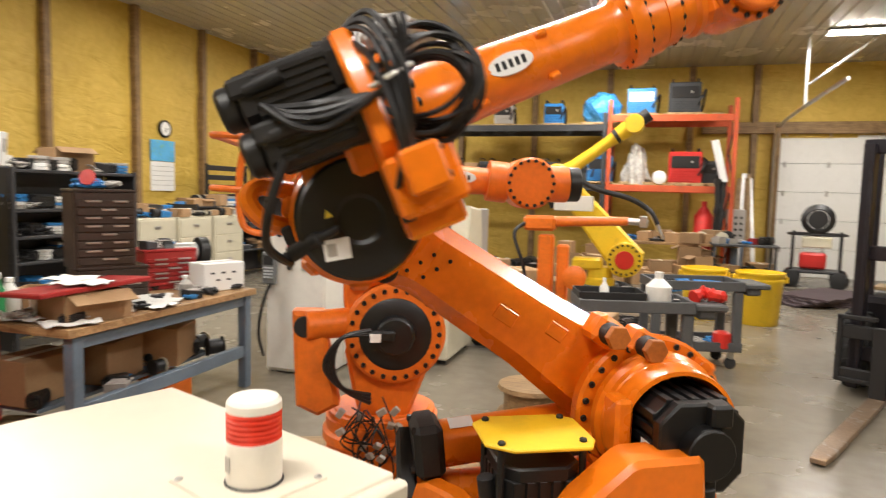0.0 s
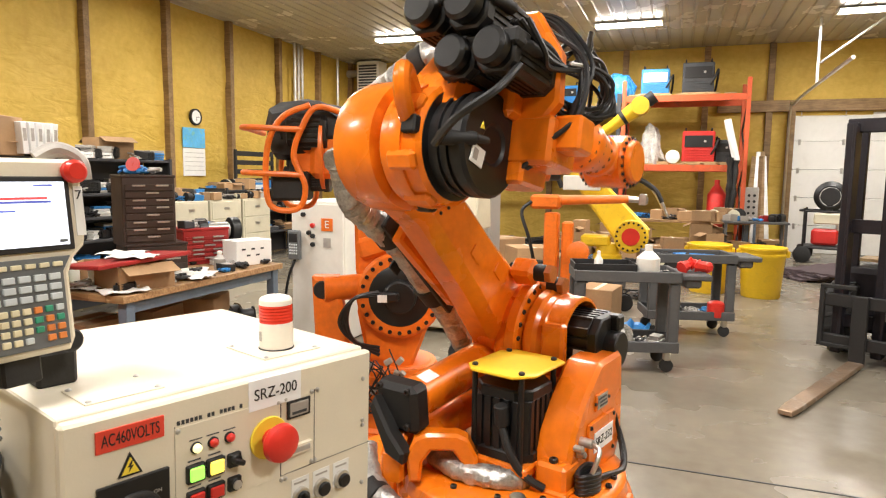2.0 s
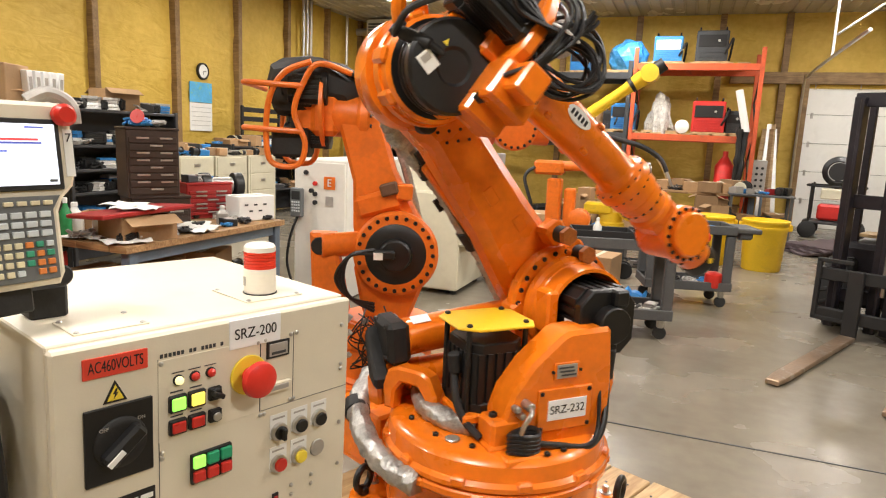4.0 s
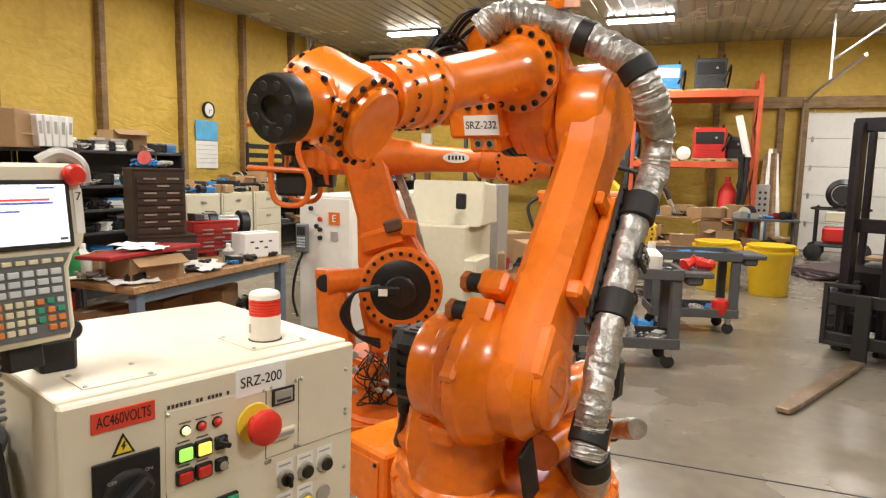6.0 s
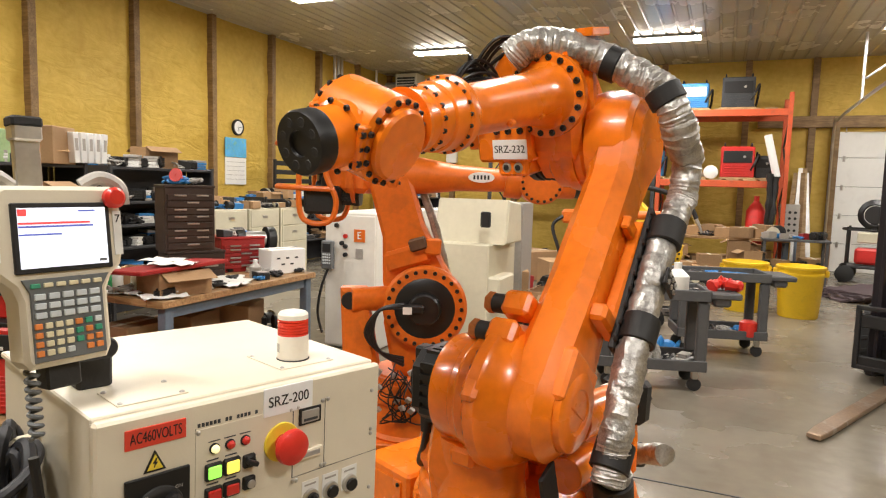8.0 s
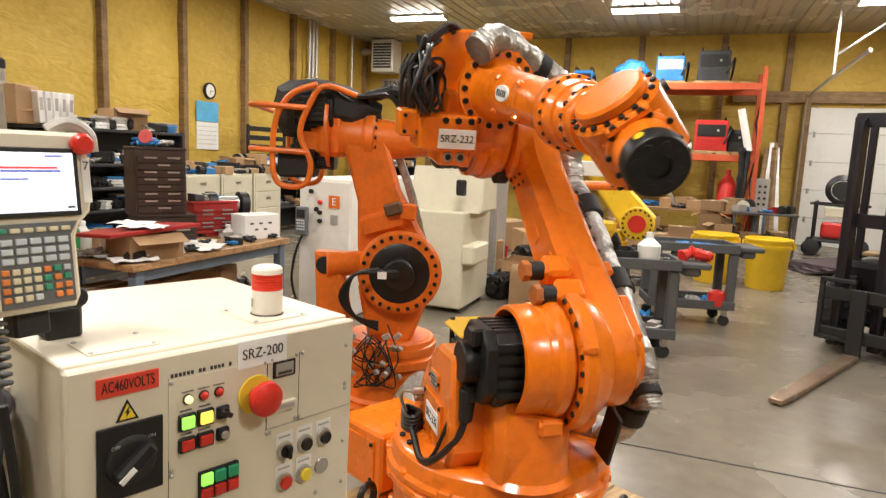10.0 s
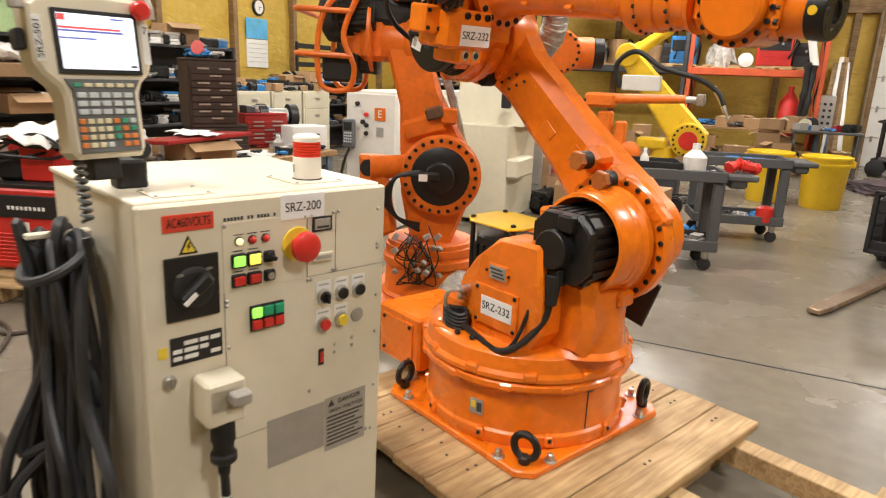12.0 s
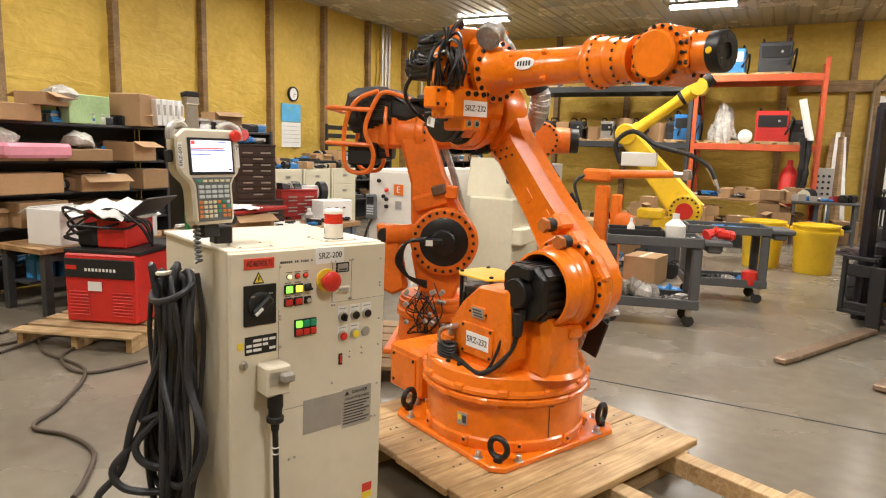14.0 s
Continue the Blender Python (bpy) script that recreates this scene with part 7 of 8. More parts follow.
# flat cartons, binders and bags pushed onto the long shelf
for x, y, z, sx, sy, sz, yaw, op in ((-6.32, 2.35, 1.36, 0.42, 0.62, 0.11, 4, False), (-6.32, 3.05, 1.36, 0.42, 0.6, 0.12, -5, False), (-6.30, 3.7, 1.36, 0.36, 0.42, 0.2, 20, True), (-6.36, 2.5, 1.04, 0.40, 0.66, 0.2, 3, False), (-6.34, 3.3, 1.04, 0.42, 0.5, 0.16, -8, True),
                                    (-6.36, 3.9, 1.04, 0.38, 0.4, 0.22, 10, False), (-6.38, 2.3, 1.74, 0.44, 0.7, 0.16, 6, False), (-6.3, 2.75, 1.90, 0.3, 0.4, 0.12, 28, True), (-6.34, 2.6, 0.72, 0.4, 0.5, 0.24, 4, False), (-6.34, 3.3, 0.72, 0.4, 0.5, 0.2, -6, True)):
    carton(x, y, z, sx, sy, sz, yaw, op, label="worn flat brown carton lying on the shelf")
for k in range(5):
    t = thing("ring_binder", pose(-6.32, 4.02 + 0.075 * k, 1.76, 4 - 2 * k, 0, 3), "white ring binder standing on the shelf top", "binder", "row of binders")
    part("cover", Geo().box((0, 0, 0.15), (0.26, 0.06, 0.3), 0.004), WHITE, t)
    part("spine_label", Geo().box((0.131, 0, 0.18), (0.002, 0.035, 0.12), 0.0005), PLATE, t)
for k, (y, z) in enumerate(((2.3, 1.475), (3.1, 1.485), (3.45, 1.045), (2.9, 1.945))):
    bag = Geo().lathe((0, 0, 0), (0, 0, 1), [(0, 0.10), (0.02, 0.15), (0.06, 0.16), (0.11, 0.12), (0.14, 0.05)], 18)
    bag.v = [tuple(Vector(v) + 0.05 * noise.noise_vector(Vector(v) * 9 + Vector((k, 0, 0)))) for v in bag.v]
    lo = min(v[2] for v in bag.v)
    bag.v = [(v[0], v[1], v[2] - lo) for v in bag.v]
    solid("plastic_bag", bag, SHRINK, "crumpled grey plastic bag on the shelf", "bag", pose(-6.28, y, z, 0, 0, 40 * k))

# ---- on the west wall ----
cal = thing("wall_calendar", pose(XW + 0.0, 9.32, 0), "wall calendar with a blue map picture above white pages", "calendar")
part("page", Geo().box((0, 0, 1.78), (0.012, 0.58, 0.5), 0.002), PAPER, cal)
mp = part("map_picture", Geo().box((0.004, 0, 2.22), (0.014, 0.58, 0.36), 0.002), mat("map_blue", (0.10, 0.42, 0.72), 0.6, var=0.2, scale=5, spots=0.9, spotcol=(0.25, 0.5, 0.2)), cal)
for i in range(5):
    part("mark", Geo().box((0.008, 0, 1.95 - i * 0.08), (0.004, 0.5, 0.008), 0.001), PLATE, cal)
clk = thing("wall_clock", pose(XW + 0.02, 9.36, 2.60, 0, 90), "round wall clock with a black rim", "clock")
part("rim", Geo().lathe((0, 0, -0.02), (0, 0, 1), [(0, 0.15), (0.04, 0.15), (0.05, 0.14), (0.05, 0.125), (0.035, 0.12)], 28), BLACKM, clk)
part("face", Geo().cyl((0, 0, 0), (0, 0, 0.018), 0.12, seg=24), WHITE, clk)
part("clock_needle", Geo().box((0.03, 0, 0.022), (0.07, 0.01, 0.004), 0.001).box((0, 0.035, 0.022), (0.01, 0.08, 0.004), 0.001), BLACKM, clk)
for y in (12.45, 12.6, 12.75, 14.4):
    solid("conduit", Geo().cyl((XW + 0.16, y, 0.4), (XW + 0.16, y, CEIL - 0.01), 0.035, seg=10), STEEL, "galvanized conduit running up the wall", "conduit", kind="structure")
ht = thing("unit_heater", pose(-8.0, 15.05, 3.65), "white ceiling unit heater with a louvred front", "heater")
part("case", Geo().box((0, 0, 0.4), (0.62, 0.5, 0.8), 0.02), CREAM, ht)
for i in range(9):
    part("louvre", Geo().box((0, -0.255, 0.12 + 0.07 * i), (0.5, 0.02, 0.045), 0.004), DGREY, ht)
part("flue", Geo().cyl((-0.3, 0.1, 0.55), (-0.75, 0.1, 0.55), 0.09, seg=14), PLATE, ht)
part("hanger_rod", Geo().cyl((-0.25, 0, 0.8), (-0.25, 0, 0.86), 0.015, seg=8).cyl((0.25, 0, 0.8), (0.25, 0, 0.86), 0.015, seg=8), STEEL, ht)
sg = thing("rent_sign", pose(-7.95, YB - 0.02, 3.2), "grey sign board lettered RENT", "sign")
part("board", Geo().box((0, 0, 0.1), (0.75, 0.03, 0.5), 0.005), PLATE, sg)
text("lettering", "RENT", 0.24, BLACKM, sg, pose(0, -0.018, 0.2, 90), 0.002)
solid("switch_box", Geo().box((-6.9, YB - 0.11, 2.35), (0.28, 0.12, 0.3), 0.01), CREAM, "white electrical switch box on the wall", "switch box")


# ---- utility carts ----
def cart(x, y, yaw, L, W, label):
    t = thing("utility_cart", pose(x, y, 0, 0, 0, yaw), label, "cart", "utility carts")
    for z, nm in ((0.80, "top_tray"), (0.22, "bottom_tray")):
        g = Geo().box((0, 0, z - 0.03), (L, W, 0.025), 0.006)
        for s in (-1, 1):
            g.box((0, s * (W / 2 - 0.012), z), (L, 0.026, 0.09), 0.008)
            g.box((s * (L / 2 - 0.012), 0, z), (0.026, W, 0.09), 0.008)
        part(nm, g, GREY, t)
    for sx in (-1, 1):
        for sy in (-1, 1):
            part("post", Geo().box((sx * (L / 2 - 0.05), sy * (W / 2 - 0.04), 0.5), (0.09, 0.06, 0.5), 0.015), GREY, t)
            c = part("caster", Geo().box((sx * (L / 2 - 0.08), sy * (W / 2 - 0.07), 0.14), (0.05, 0.06, 0.08), 0.006), STEEL, t)
            part("wheel", Geo().lathe((sx * (L / 2 - 0.08), sy * (W / 2 - 0.07) - 0.018, 0.055), (0, 1, 0), [(0, 0.04), (0.004, 0.055), (0.032, 0.055), (0.036, 0.04)], 18), TYRE, c)
    part("handle", Geo().box((L / 2 + 0.12, 0, 0.80), (0.25, W * 0.9, 0.05), 0.012).box((L / 2 + 0.1, 0, 0.75), (0.14, W * 0.8, 0.08), 0.02), GREY, t)
    return t


cart(-0.80, 5.2, 15, 0.86, 0.46, "dark grey plastic utility cart loaded with bottles")
cart(-0.28, 6.72, 15, 0.86, 0.5, "dark grey plastic utility cart with rags on top")
bottle(-1.0, 5.12, 0.80, 0.19, 0.036, CLEARG, "small white spray bottle standing in the black bin")
tub = thing("storage_tub", pose(-0.97, 5.17, 0.783, 0, 0, 15), "open black plastic tub of parts on the cart", "tub")
part("bottom", Geo().box((0, 0, 0.006), (0.50, 0.32, 0.012), 0.003), BLACKM, tub)
for sx in (-1, 1):
    part("wall", Geo().box((sx * 0.25, 0, 0.055), (0.012, 0.34, 0.11), 0.004), BLACKM, tub)
    part("wall", Geo().box((0, sx * 0.165, 0.055), (0.50, 0.012, 0.11), 0.004), BLACKM, tub)
for k in range(6):
    clutter(-1.12 + 0.06 * k, 5.10 + 0.035 * (k % 3) + 0.016 * k, 0.797, 0.09, rnd, (0, 1, 5, 4, 5, 1)[k])
solid("red_rag", Geo().tube([(-0.34, 5.28, 0.86), (-0.26, 5.36, 0.89), (-0.2, 5.32, 0.88), (-0.12, 5.4, 0.86)], 0.045, 8, wob=0.25), REDP, "bunched red shop rag on the cart handle", "rag")
solid("plastic_bag", Geo().tube([(-1.1, 5.1, 0.28), (-0.95, 5.15, 0.31), (-0.85, 5.12, 0.28), (-0.75, 5.2, 0.26)], 0.09, 10, wob=0.2), SHRINK, "clear plastic bags on the cart's lower tray", "bag")
for k in range(5):
    solid("hand_tool", Geo().cyl((0, 0, 0), (0.16, 0.03, 0), 0.014, seg=8, m=pose(-0.7 + 0.05 * k, 5.15 + 0.03 * (k % 2), 0.235, 0, 0, 60)), STEEL, "bare steel hand tool on the lower tray", "tool")
solid("red_can", Geo().lathe((0.02, 6.62, 0.205), (0, 0, 1), [(0, 0.08), (0.01, 0.085), (0.14, 0.085), (0.16, 0.05)], 18), REDP, "red can on the cart's lower tray", "can")
for k in range(4):
    clutter(-0.5 + 0.15 * k, 6.65 + 0.04 * k, 0.205, 0.13, rnd, 5)
    clutter(-0.5 + 0.15 * k, 6.7, 0.785, 0.11, rnd, 5)


def barrel(x, y, label):
    t = thing("waste_barrel", pose(x, y, 0), label, "barrel", "yellow barrels")
    part("body", Geo().lathe((0, 0, 0), (0, 0, 1), [(0, 0.235), (0.015, 0.245), (0.54, 0.28), (0.56, 0.292), (0.60, 0.292), (0.605, 0.283), (0.655, 0.288), (0.66, 0.305), (0.685, 0.305), (0.69, 0.285), (0.62, 0.27)], 40), YELLOW, t)
    for s in (-1, 1):
        part("handle", Geo().box((s * 0.30, 0, 0.60), (0.06, 0.14, 0.09), 0.015), YELLOW, t)


barrel(0.72, 9.3, "yellow plastic waste barrel")
barrel(0.05, 9.45, "yellow plastic waste barrel beside the cart")


# ---- yellow robot and the small orange positioner ----
def yellow_robot():
    t = thing("welding_robot", pose(-1.2, 8.9, 0), "yellow welding robot with a black hose to its torch", "robot arm")
    part("pedestal", Geo().box((-0.1, 0, 0.22), (0.5, 0.5, 0.44), 0.02), DGREY, t)
    part("base", Geo().lathe((-0.1, 0, 0.44), (0, 0, 1), [(0, 0.2), (0.08, 0.2), (0.1, 0.17), (0.24, 0.16)], 24).box((-0.26, -0.05, 0.72), (0.4, 0.26, 0.16), 0.03), YROBOT, t)
    hub = part("shoulder_ring", Geo().cyl((0.22, -0.22, 0.80), (0.22, 0.0, 0.80), 0.23, seg=32, b=0.015), YROBOT, t)
    bolt_ring(hub, (0.22, -0.222, 0.80), (0, -1, 0), 0.19, 18, 0.016)
    part("hub_cover", Geo().cyl((0.22, -0.25, 0.80), (0.22, -0.2, 0.80), 0.12, seg=24), REDP, hub)
    part("lower_arm", Geo().prism([(0.40, 0.72), (0.46, 0.9), (-0.62, 1.98), (-0.80, 1.80), (0.06, 0.66)], 0.0, 0.15, pose(0, 0, 0, 90), 0.03), YROBOT, t, "yellow lower arm")
    part("elbow", Geo().cyl((-0.7, -0.2, 1.88), (-0.7, 0.1, 1.88), 0.16, seg=24, b=0.02), YROBOT, t)
    part("forearm", Geo().lathe((-0.78, -0.05, 1.80), (0.98, 0, 0.72), [(0, 0.12), (0.3, 0.10), (0.35, 0.085), (0.85, 0.075), (0.95, 0.08), (1.05, 0.10), (1.2, 0.11)], 24), YROBOT, t, "yellow forearm")
    part("forearm_band", Geo().lathe((0.02, -0.05, 2.39), (0.98, 0, 0.72), [(0, 0.1), (0.06, 0.1)], 20), BLACKM, t)
    part("wrist", Geo().cyl((0.26, -0.17, 2.56), (0.26, 0.06, 2.56), 0.12, seg=24), YROBOT, t)
    part("tool_flange", Geo().lathe((0.34, -0.05, 2.62), (0.98, 0, 0.72), [(0, 0.09), (0.12, 0.09)], 18), BLACKM, t)
    part("wire_feeder", Geo().box((-0.45, -0.3, 1.52), (0.5, 0.12, 0.2), 0.01), CREAM, t)
    part("torch_hose", Geo().tube([(-0.72, -0.3, 1.45), (-0.8, -0.32, 1.75), (-0.55, -0.34, 1.92), (-0.2, -0.34, 1.72), (0.25, -0.34, 1.6), (0.5, -0.34, 1.45), (0.6, -0.34, 1.28)], 0.035, 10), RUBBER, t, "thick black torch hose")
    part("torch", Geo().tube([(0.45, -0.34, 1.5), (0.55, -0.34, 1.36), (0.63, -0.34, 1.2)], 0.03, 8).cyl((0.63, -0.34, 1.22), (0.68, -0.34, 1.1), 0.018, seg=8), STEEL, t)


yellow_robot()


def positioner():
    t = thing("welding_positioner", pose(-1.45, 6.9, 0), "small orange arm on a post with a welding head", "robot arm")
    part("post", Geo().box((-0.28, 0, 0.6), (0.16, 0.16, 1.2), 0.02).box((-0.1, 0, 0.55), (0.12, 0.14, 1.1), 0.02), ORANGE2, t)
    part("foot", Geo().lathe((-0.2, 0, 0), (0, 0, 1), [(0, 0.3), (0.03, 0.3), (0.05, 0.2), (0.3, 0.16)], 24), ORANGE2, t)
    part("boom", Geo().cyl((-0.5, -0.02, 1.33), (0.55, -0.02, 1.37), 0.06, 0.045, seg=16).box((-0.35, -0.02, 1.32), (0.34, 0.18, 0.16), 0.03), ORANGE2, t, "orange boom")
    part("head", Geo().cyl((0.52, -0.02, 1.37), (0.75, -0.02, 1.36), 0.035, seg=12).box((0.7, -0.05, 1.37), (0.08, 0.14, 0.12), 0.01), STEEL, t)
    part("cable", Geo().tube([(-0.5, -0.1, 1.32), (-0.6, -0.15, 1.2), (-0.5, -0.18, 0.9), (-0.42, -0.12, 0.5)], 0.02, 8), RUBBER, t)
    part("knuckle", Geo().lathe((0.05, -0.15, 0.78), (0, -1, 0), [(0, 0.12), (0.1, 0.12), (0.12, 0.08)], 20), ORANGE2, t)


positioner()


# ---- pallet rack at the north wall ----
def pallet_rack(x0, x1, y0, y1, zs, top, beam, label):
    t = thing("pallet_rack", pose(0, 0, 0), label, "pallet rack")
    for x in (x0, x1):
        for y in (y0, y1):
            part("upright", Geo().box((x, y, top / 2), (0.08, 0.07, top), 0.006), DGREY if beam is not BENDO else BENDO, t)
        for i in range(5):
            a, b = (y0, y1) if i % 2 else (y1, y0)
            part("brace", Geo().cyl((x, a, 0.2 + i * top / 6), (x, b, 0.2 + (i + 1) * top / 6), 0.018, seg=6), DGREY, t)
    for z in zs:
        for y in (y0, y1):
            part("beam", Geo().box(((x0 + x1) / 2, y, z), (x1 - x0 - 0.06, 0.06, 0.13), 0.006), beam, t)
        for i in range(int((x1 - x0) / 0.3)):
            part("deck_board", Geo().box((x0 + 0.2 + 0.3 * i, (y0 + y1) / 2, z + 0.078), (0.22, y1 - y0 + 0.05, 0.025), 0.003), PALLETW, t)


pallet_rack(-1.55, 0.78, 13.6, 14.7, (1.80, 3.18), 3.55, BENDO, "orange steel pallet rack holding welders")
pallet_rack(-5.2, -1.65, 13.6, 14.7, (1.80, 3.00), 3.3, DGREY, "dark steel pallet rack holding boxes and machines")


def power_source(x, y, z, sx, sy, sz, material, label, front=True, yaw=0):
    t = thing("welding_machine", pose(x, y, z, 0, 0, yaw), label, "welder")
    part("case", Geo().box((0, 0, sz / 2 + 0.03), (sx, sy, sz), 0.02), material, t)
    fp = part("front_panel", Geo().box((0, -sy / 2 - 0.005, sz * 0.72), (sx * 0.85, 0.02, sz * 0.38), 0.006), BLACKM if front else CREAM, t)
    for i in range(5):
        part("louvre", Geo().box((0, -sy / 2 - 0.006, sz * 0.12 + i * sz * 0.08), (sx * 0.8, 0.014, sz * 0.03), 0.002), material, t)
    for i in (-1, 1):
        part("handle", Geo().tube([(i * sx * 0.4, -sy * 0.4, sz), (i * sx * 0.4, -sy * 0.4, sz + 0.09), (i * sx * 0.4, sy * 0.4, sz + 0.09), (i * sx * 0.4, sy * 0.4, sz)], 0.014, 8), BLACKM, t)
    part("knob", Geo().cyl((sx * 0.2, -sy / 2 - 0.01, sz * 0.72), (sx * 0.2, -sy / 2 - 0.04, sz * 0.72), 0.025, seg=12), STEEL, fp)
    part("base_frame", Geo().box((0, 0, 0.02), (sx + 0.06, sy + 0.06, 0.04), 0.005), PALLETW, t)
    part("cable", Geo().tube([(sx * 0.4, -sy / 2, sz * 0.3), (sx * 0.5, -sy * 0.6, sz * 0.5), (sx * 0.62, -sy * 0.4, sz * 0.8), (sx * 0.6, 0, sz * 0.4), (sx * 0.55, 0.1, 0.06)], 0.022, 6), RUBBER, t)


ZT, ZL = 3.272, 1.892
power_source(-0.97, 14.1, ZT, 0.55, 0.6, 0.5, BLUE, "blue welding power source with white stickers", False)
power_source(-0.15, 14.1, ZT, 0.6, 0.6, 0.6, DGREY, "dark grey caged welding machine")
tb = thing("wrapped_machine", pose(-1.75, 14.1, ZT - 0.18), "machine wrapped in crumpled blue plastic sheet", "machine")
bm = bmesh.new()
bmesh.ops.create_icosphere(bm, subdivisions=3, radius=0.42)
for v in bm.verts:
    v.co = Vector((v.co.x * 0.95, v.co.y * 0.9, max(-0.3, v.co.z * 0.85))) * (1 + 0.22 * noise.noise(v.co * 4.5))
me = bpy.data.meshes.new("plastic_sheet")
bm.to_mesh(me)
bm.free()
me.materials.append(TARP)
ob = part("plastic_sheet", me, None, tb, m=pose(0, 0, 0.32))
part("skid", Geo().box((0, 0, 0.02), (0.8, 0.7, 0.05), 0.005), PALLETW, tb)
power_source(-0.08, 14.1, ZL, 0.62, 0.6, 0.62, REDW, "red welding power source on the rack")
power_source(0.4, 14.2, ZL, 0.3, 0.5, 0.45, DGREY, "small dark welding machine")
power_source(-1.75, 14.1, ZL, 0.5, 0.5, 0.55, BLUE, "blue welding machine behind the yellow robot")
wm = thing("wrapped_pump", pose(-1.0, 14.1, ZL), "pump wrapped in clear plastic film", "machine")
bm = bmesh.new()
bmesh.ops.create_cone(bm, cap_ends=True, segments=18, radius1=0.32, radius2=0.12, depth=0.7)
bmesh.ops.subdivide_edges(bm, edges=bm.edges[:], cuts=3, use_grid_fill=True)
for v in bm.verts:
    v.co += v.co * 0.45 * noise.noise(v.co * 6) + 0.06 * noise.noise_vector(v.co * 14)
me = bpy.data.meshes.new("film")
bm.to_mesh(me)
bm.free()
me.materials.append(SHRINK)
part("film", me, None, wm, m=pose(0, 0, 0.38))
part("skid", Geo().box((0, 0, 0.02), (0.7, 0.6, 0.05), 0.005), PALLETW, wm)
solid("white_roll", Geo().lathe((-0.56, 13.75, ZL + 0.13), (0, -1, 0), [(0, 0.08), (0.06, 0.14), (0.1, 0.13), (0.12, 0.05)], 20), WHITE, "white plastic reel leaning on the rack", "reel")
solid("white_roll", Geo().cyl((0.62, 13.5, ZL + 0.05), (0.42, 13.55, ZL + 0.85), 0.07, seg=14), WHITE, "long white cardboard roll", "roll")
solid("hanging_cord", Geo().tube([(0.5, 13.45, 2.0), (0.52, 13.42, 1.4), (0.5, 13.45, 0.9), (0.58, 13.42, 1.2), (0.6, 13.45, 1.95)], 0.06, 7, wob=0.2), RUBBER, "bunch of black cords hung from the rack", "cable")
for k in range(9):
    x = -4.9 + 0.36 * k
    if k % 2:
        carton(x, 14.1, ZL, 0.3, 0.4, 0.3 + 0.1 * (k % 3), 8 * k, k == 3, label="brown carton on the dark rack")
    else:
        power_source(x, 14.1, ZL, 0.28, 0.45, 0.4, (DGREY, PLATE, DGREY)[k % 3], "grey machine module on the dark rack")
    if k % 3 == 0:
        power_source(x, 14.1, 3.092, 0.4, 0.45, 0.42, (BLUE, PLATE)[k % 2], "boxy machine module on the upper rack")
for k in range(26):
    x, y = -4.8 + 0.21 * k + rnd.uniform(-0.05, 0.05), 13.25 + rnd.uniform(-0.25, 0.9)
    clutter(x, y, 0.0, rnd.uniform(0.3, 0.45), rnd, rnd.choice((2, 2, 3, 0, 1)))
bench(-1.5, 0.9, 13.0, 13.6, 0.78, "steel-legged bench heaped with scrap in front of the rack")
for k in range(22):
    clutter(-1.4 + 0.105 * k, 13.3 + rnd.uniform(-0.2, 0.2), 0.78, rnd.uniform(0.15, 0.3), rnd, rnd.choice((2, 2, 5, 1, 3)))
solid("gas_cylinder", Geo().lathe((0.32, 13.9, 0.02), (0, 0, 1), [(0, 0.17), (0.02, 0.18), (1.25, 0.18), (1.38, 0.1), (1.45, 0.05), (1.55, 0.05)], 24), REDW, "red gas cylinder standing by the rack", "gas cylinder")
for k, x in enumerate((0.95, 1.1, 1.22, 1.32, 1.42)):
    solid("lumber", Geo().box((0, 0, 1.0), (0.09, 0.04, 2.0 + 0.2 * (k % 2)), 0.004, pose(x, 14.9, 0.1, -8, 4 - k * 2, 0)), (PALLETW, STEEL, STUDW)[k % 3], "long stock leaning against the wall", "lumber", group="leaning stock")
pb = thing("panel_box", pose(0.95, 14.3, 0.75), "grey perforated electrical panel on a stand", "panel")
part("case", Geo().box((0, 0, 0.35), (0.36, 0.18, 0.65), 0.01), PLATE, pb)
for i in range(3):
    for k in range(4):
        part("hole", Geo().cyl((-0.1 + 0.1 * i, -0.09, 0.15 + 0.12 * k), (-0.1 + 0.1 * i, -0.096, 0.15 + 0.12 * k), 0.028, seg=10), BLACKM, pb)
for x in (-0.15, 0.15):
    part("leg", Geo().box((x, 0, -0.36), (0.05, 0.05, 0.78), 0.004), SLATE, pb)
carton(1.35, 13.6, 0, 0.45, 0.4, 0.42, 6, label="brown cardboard box with red papers beside the door")


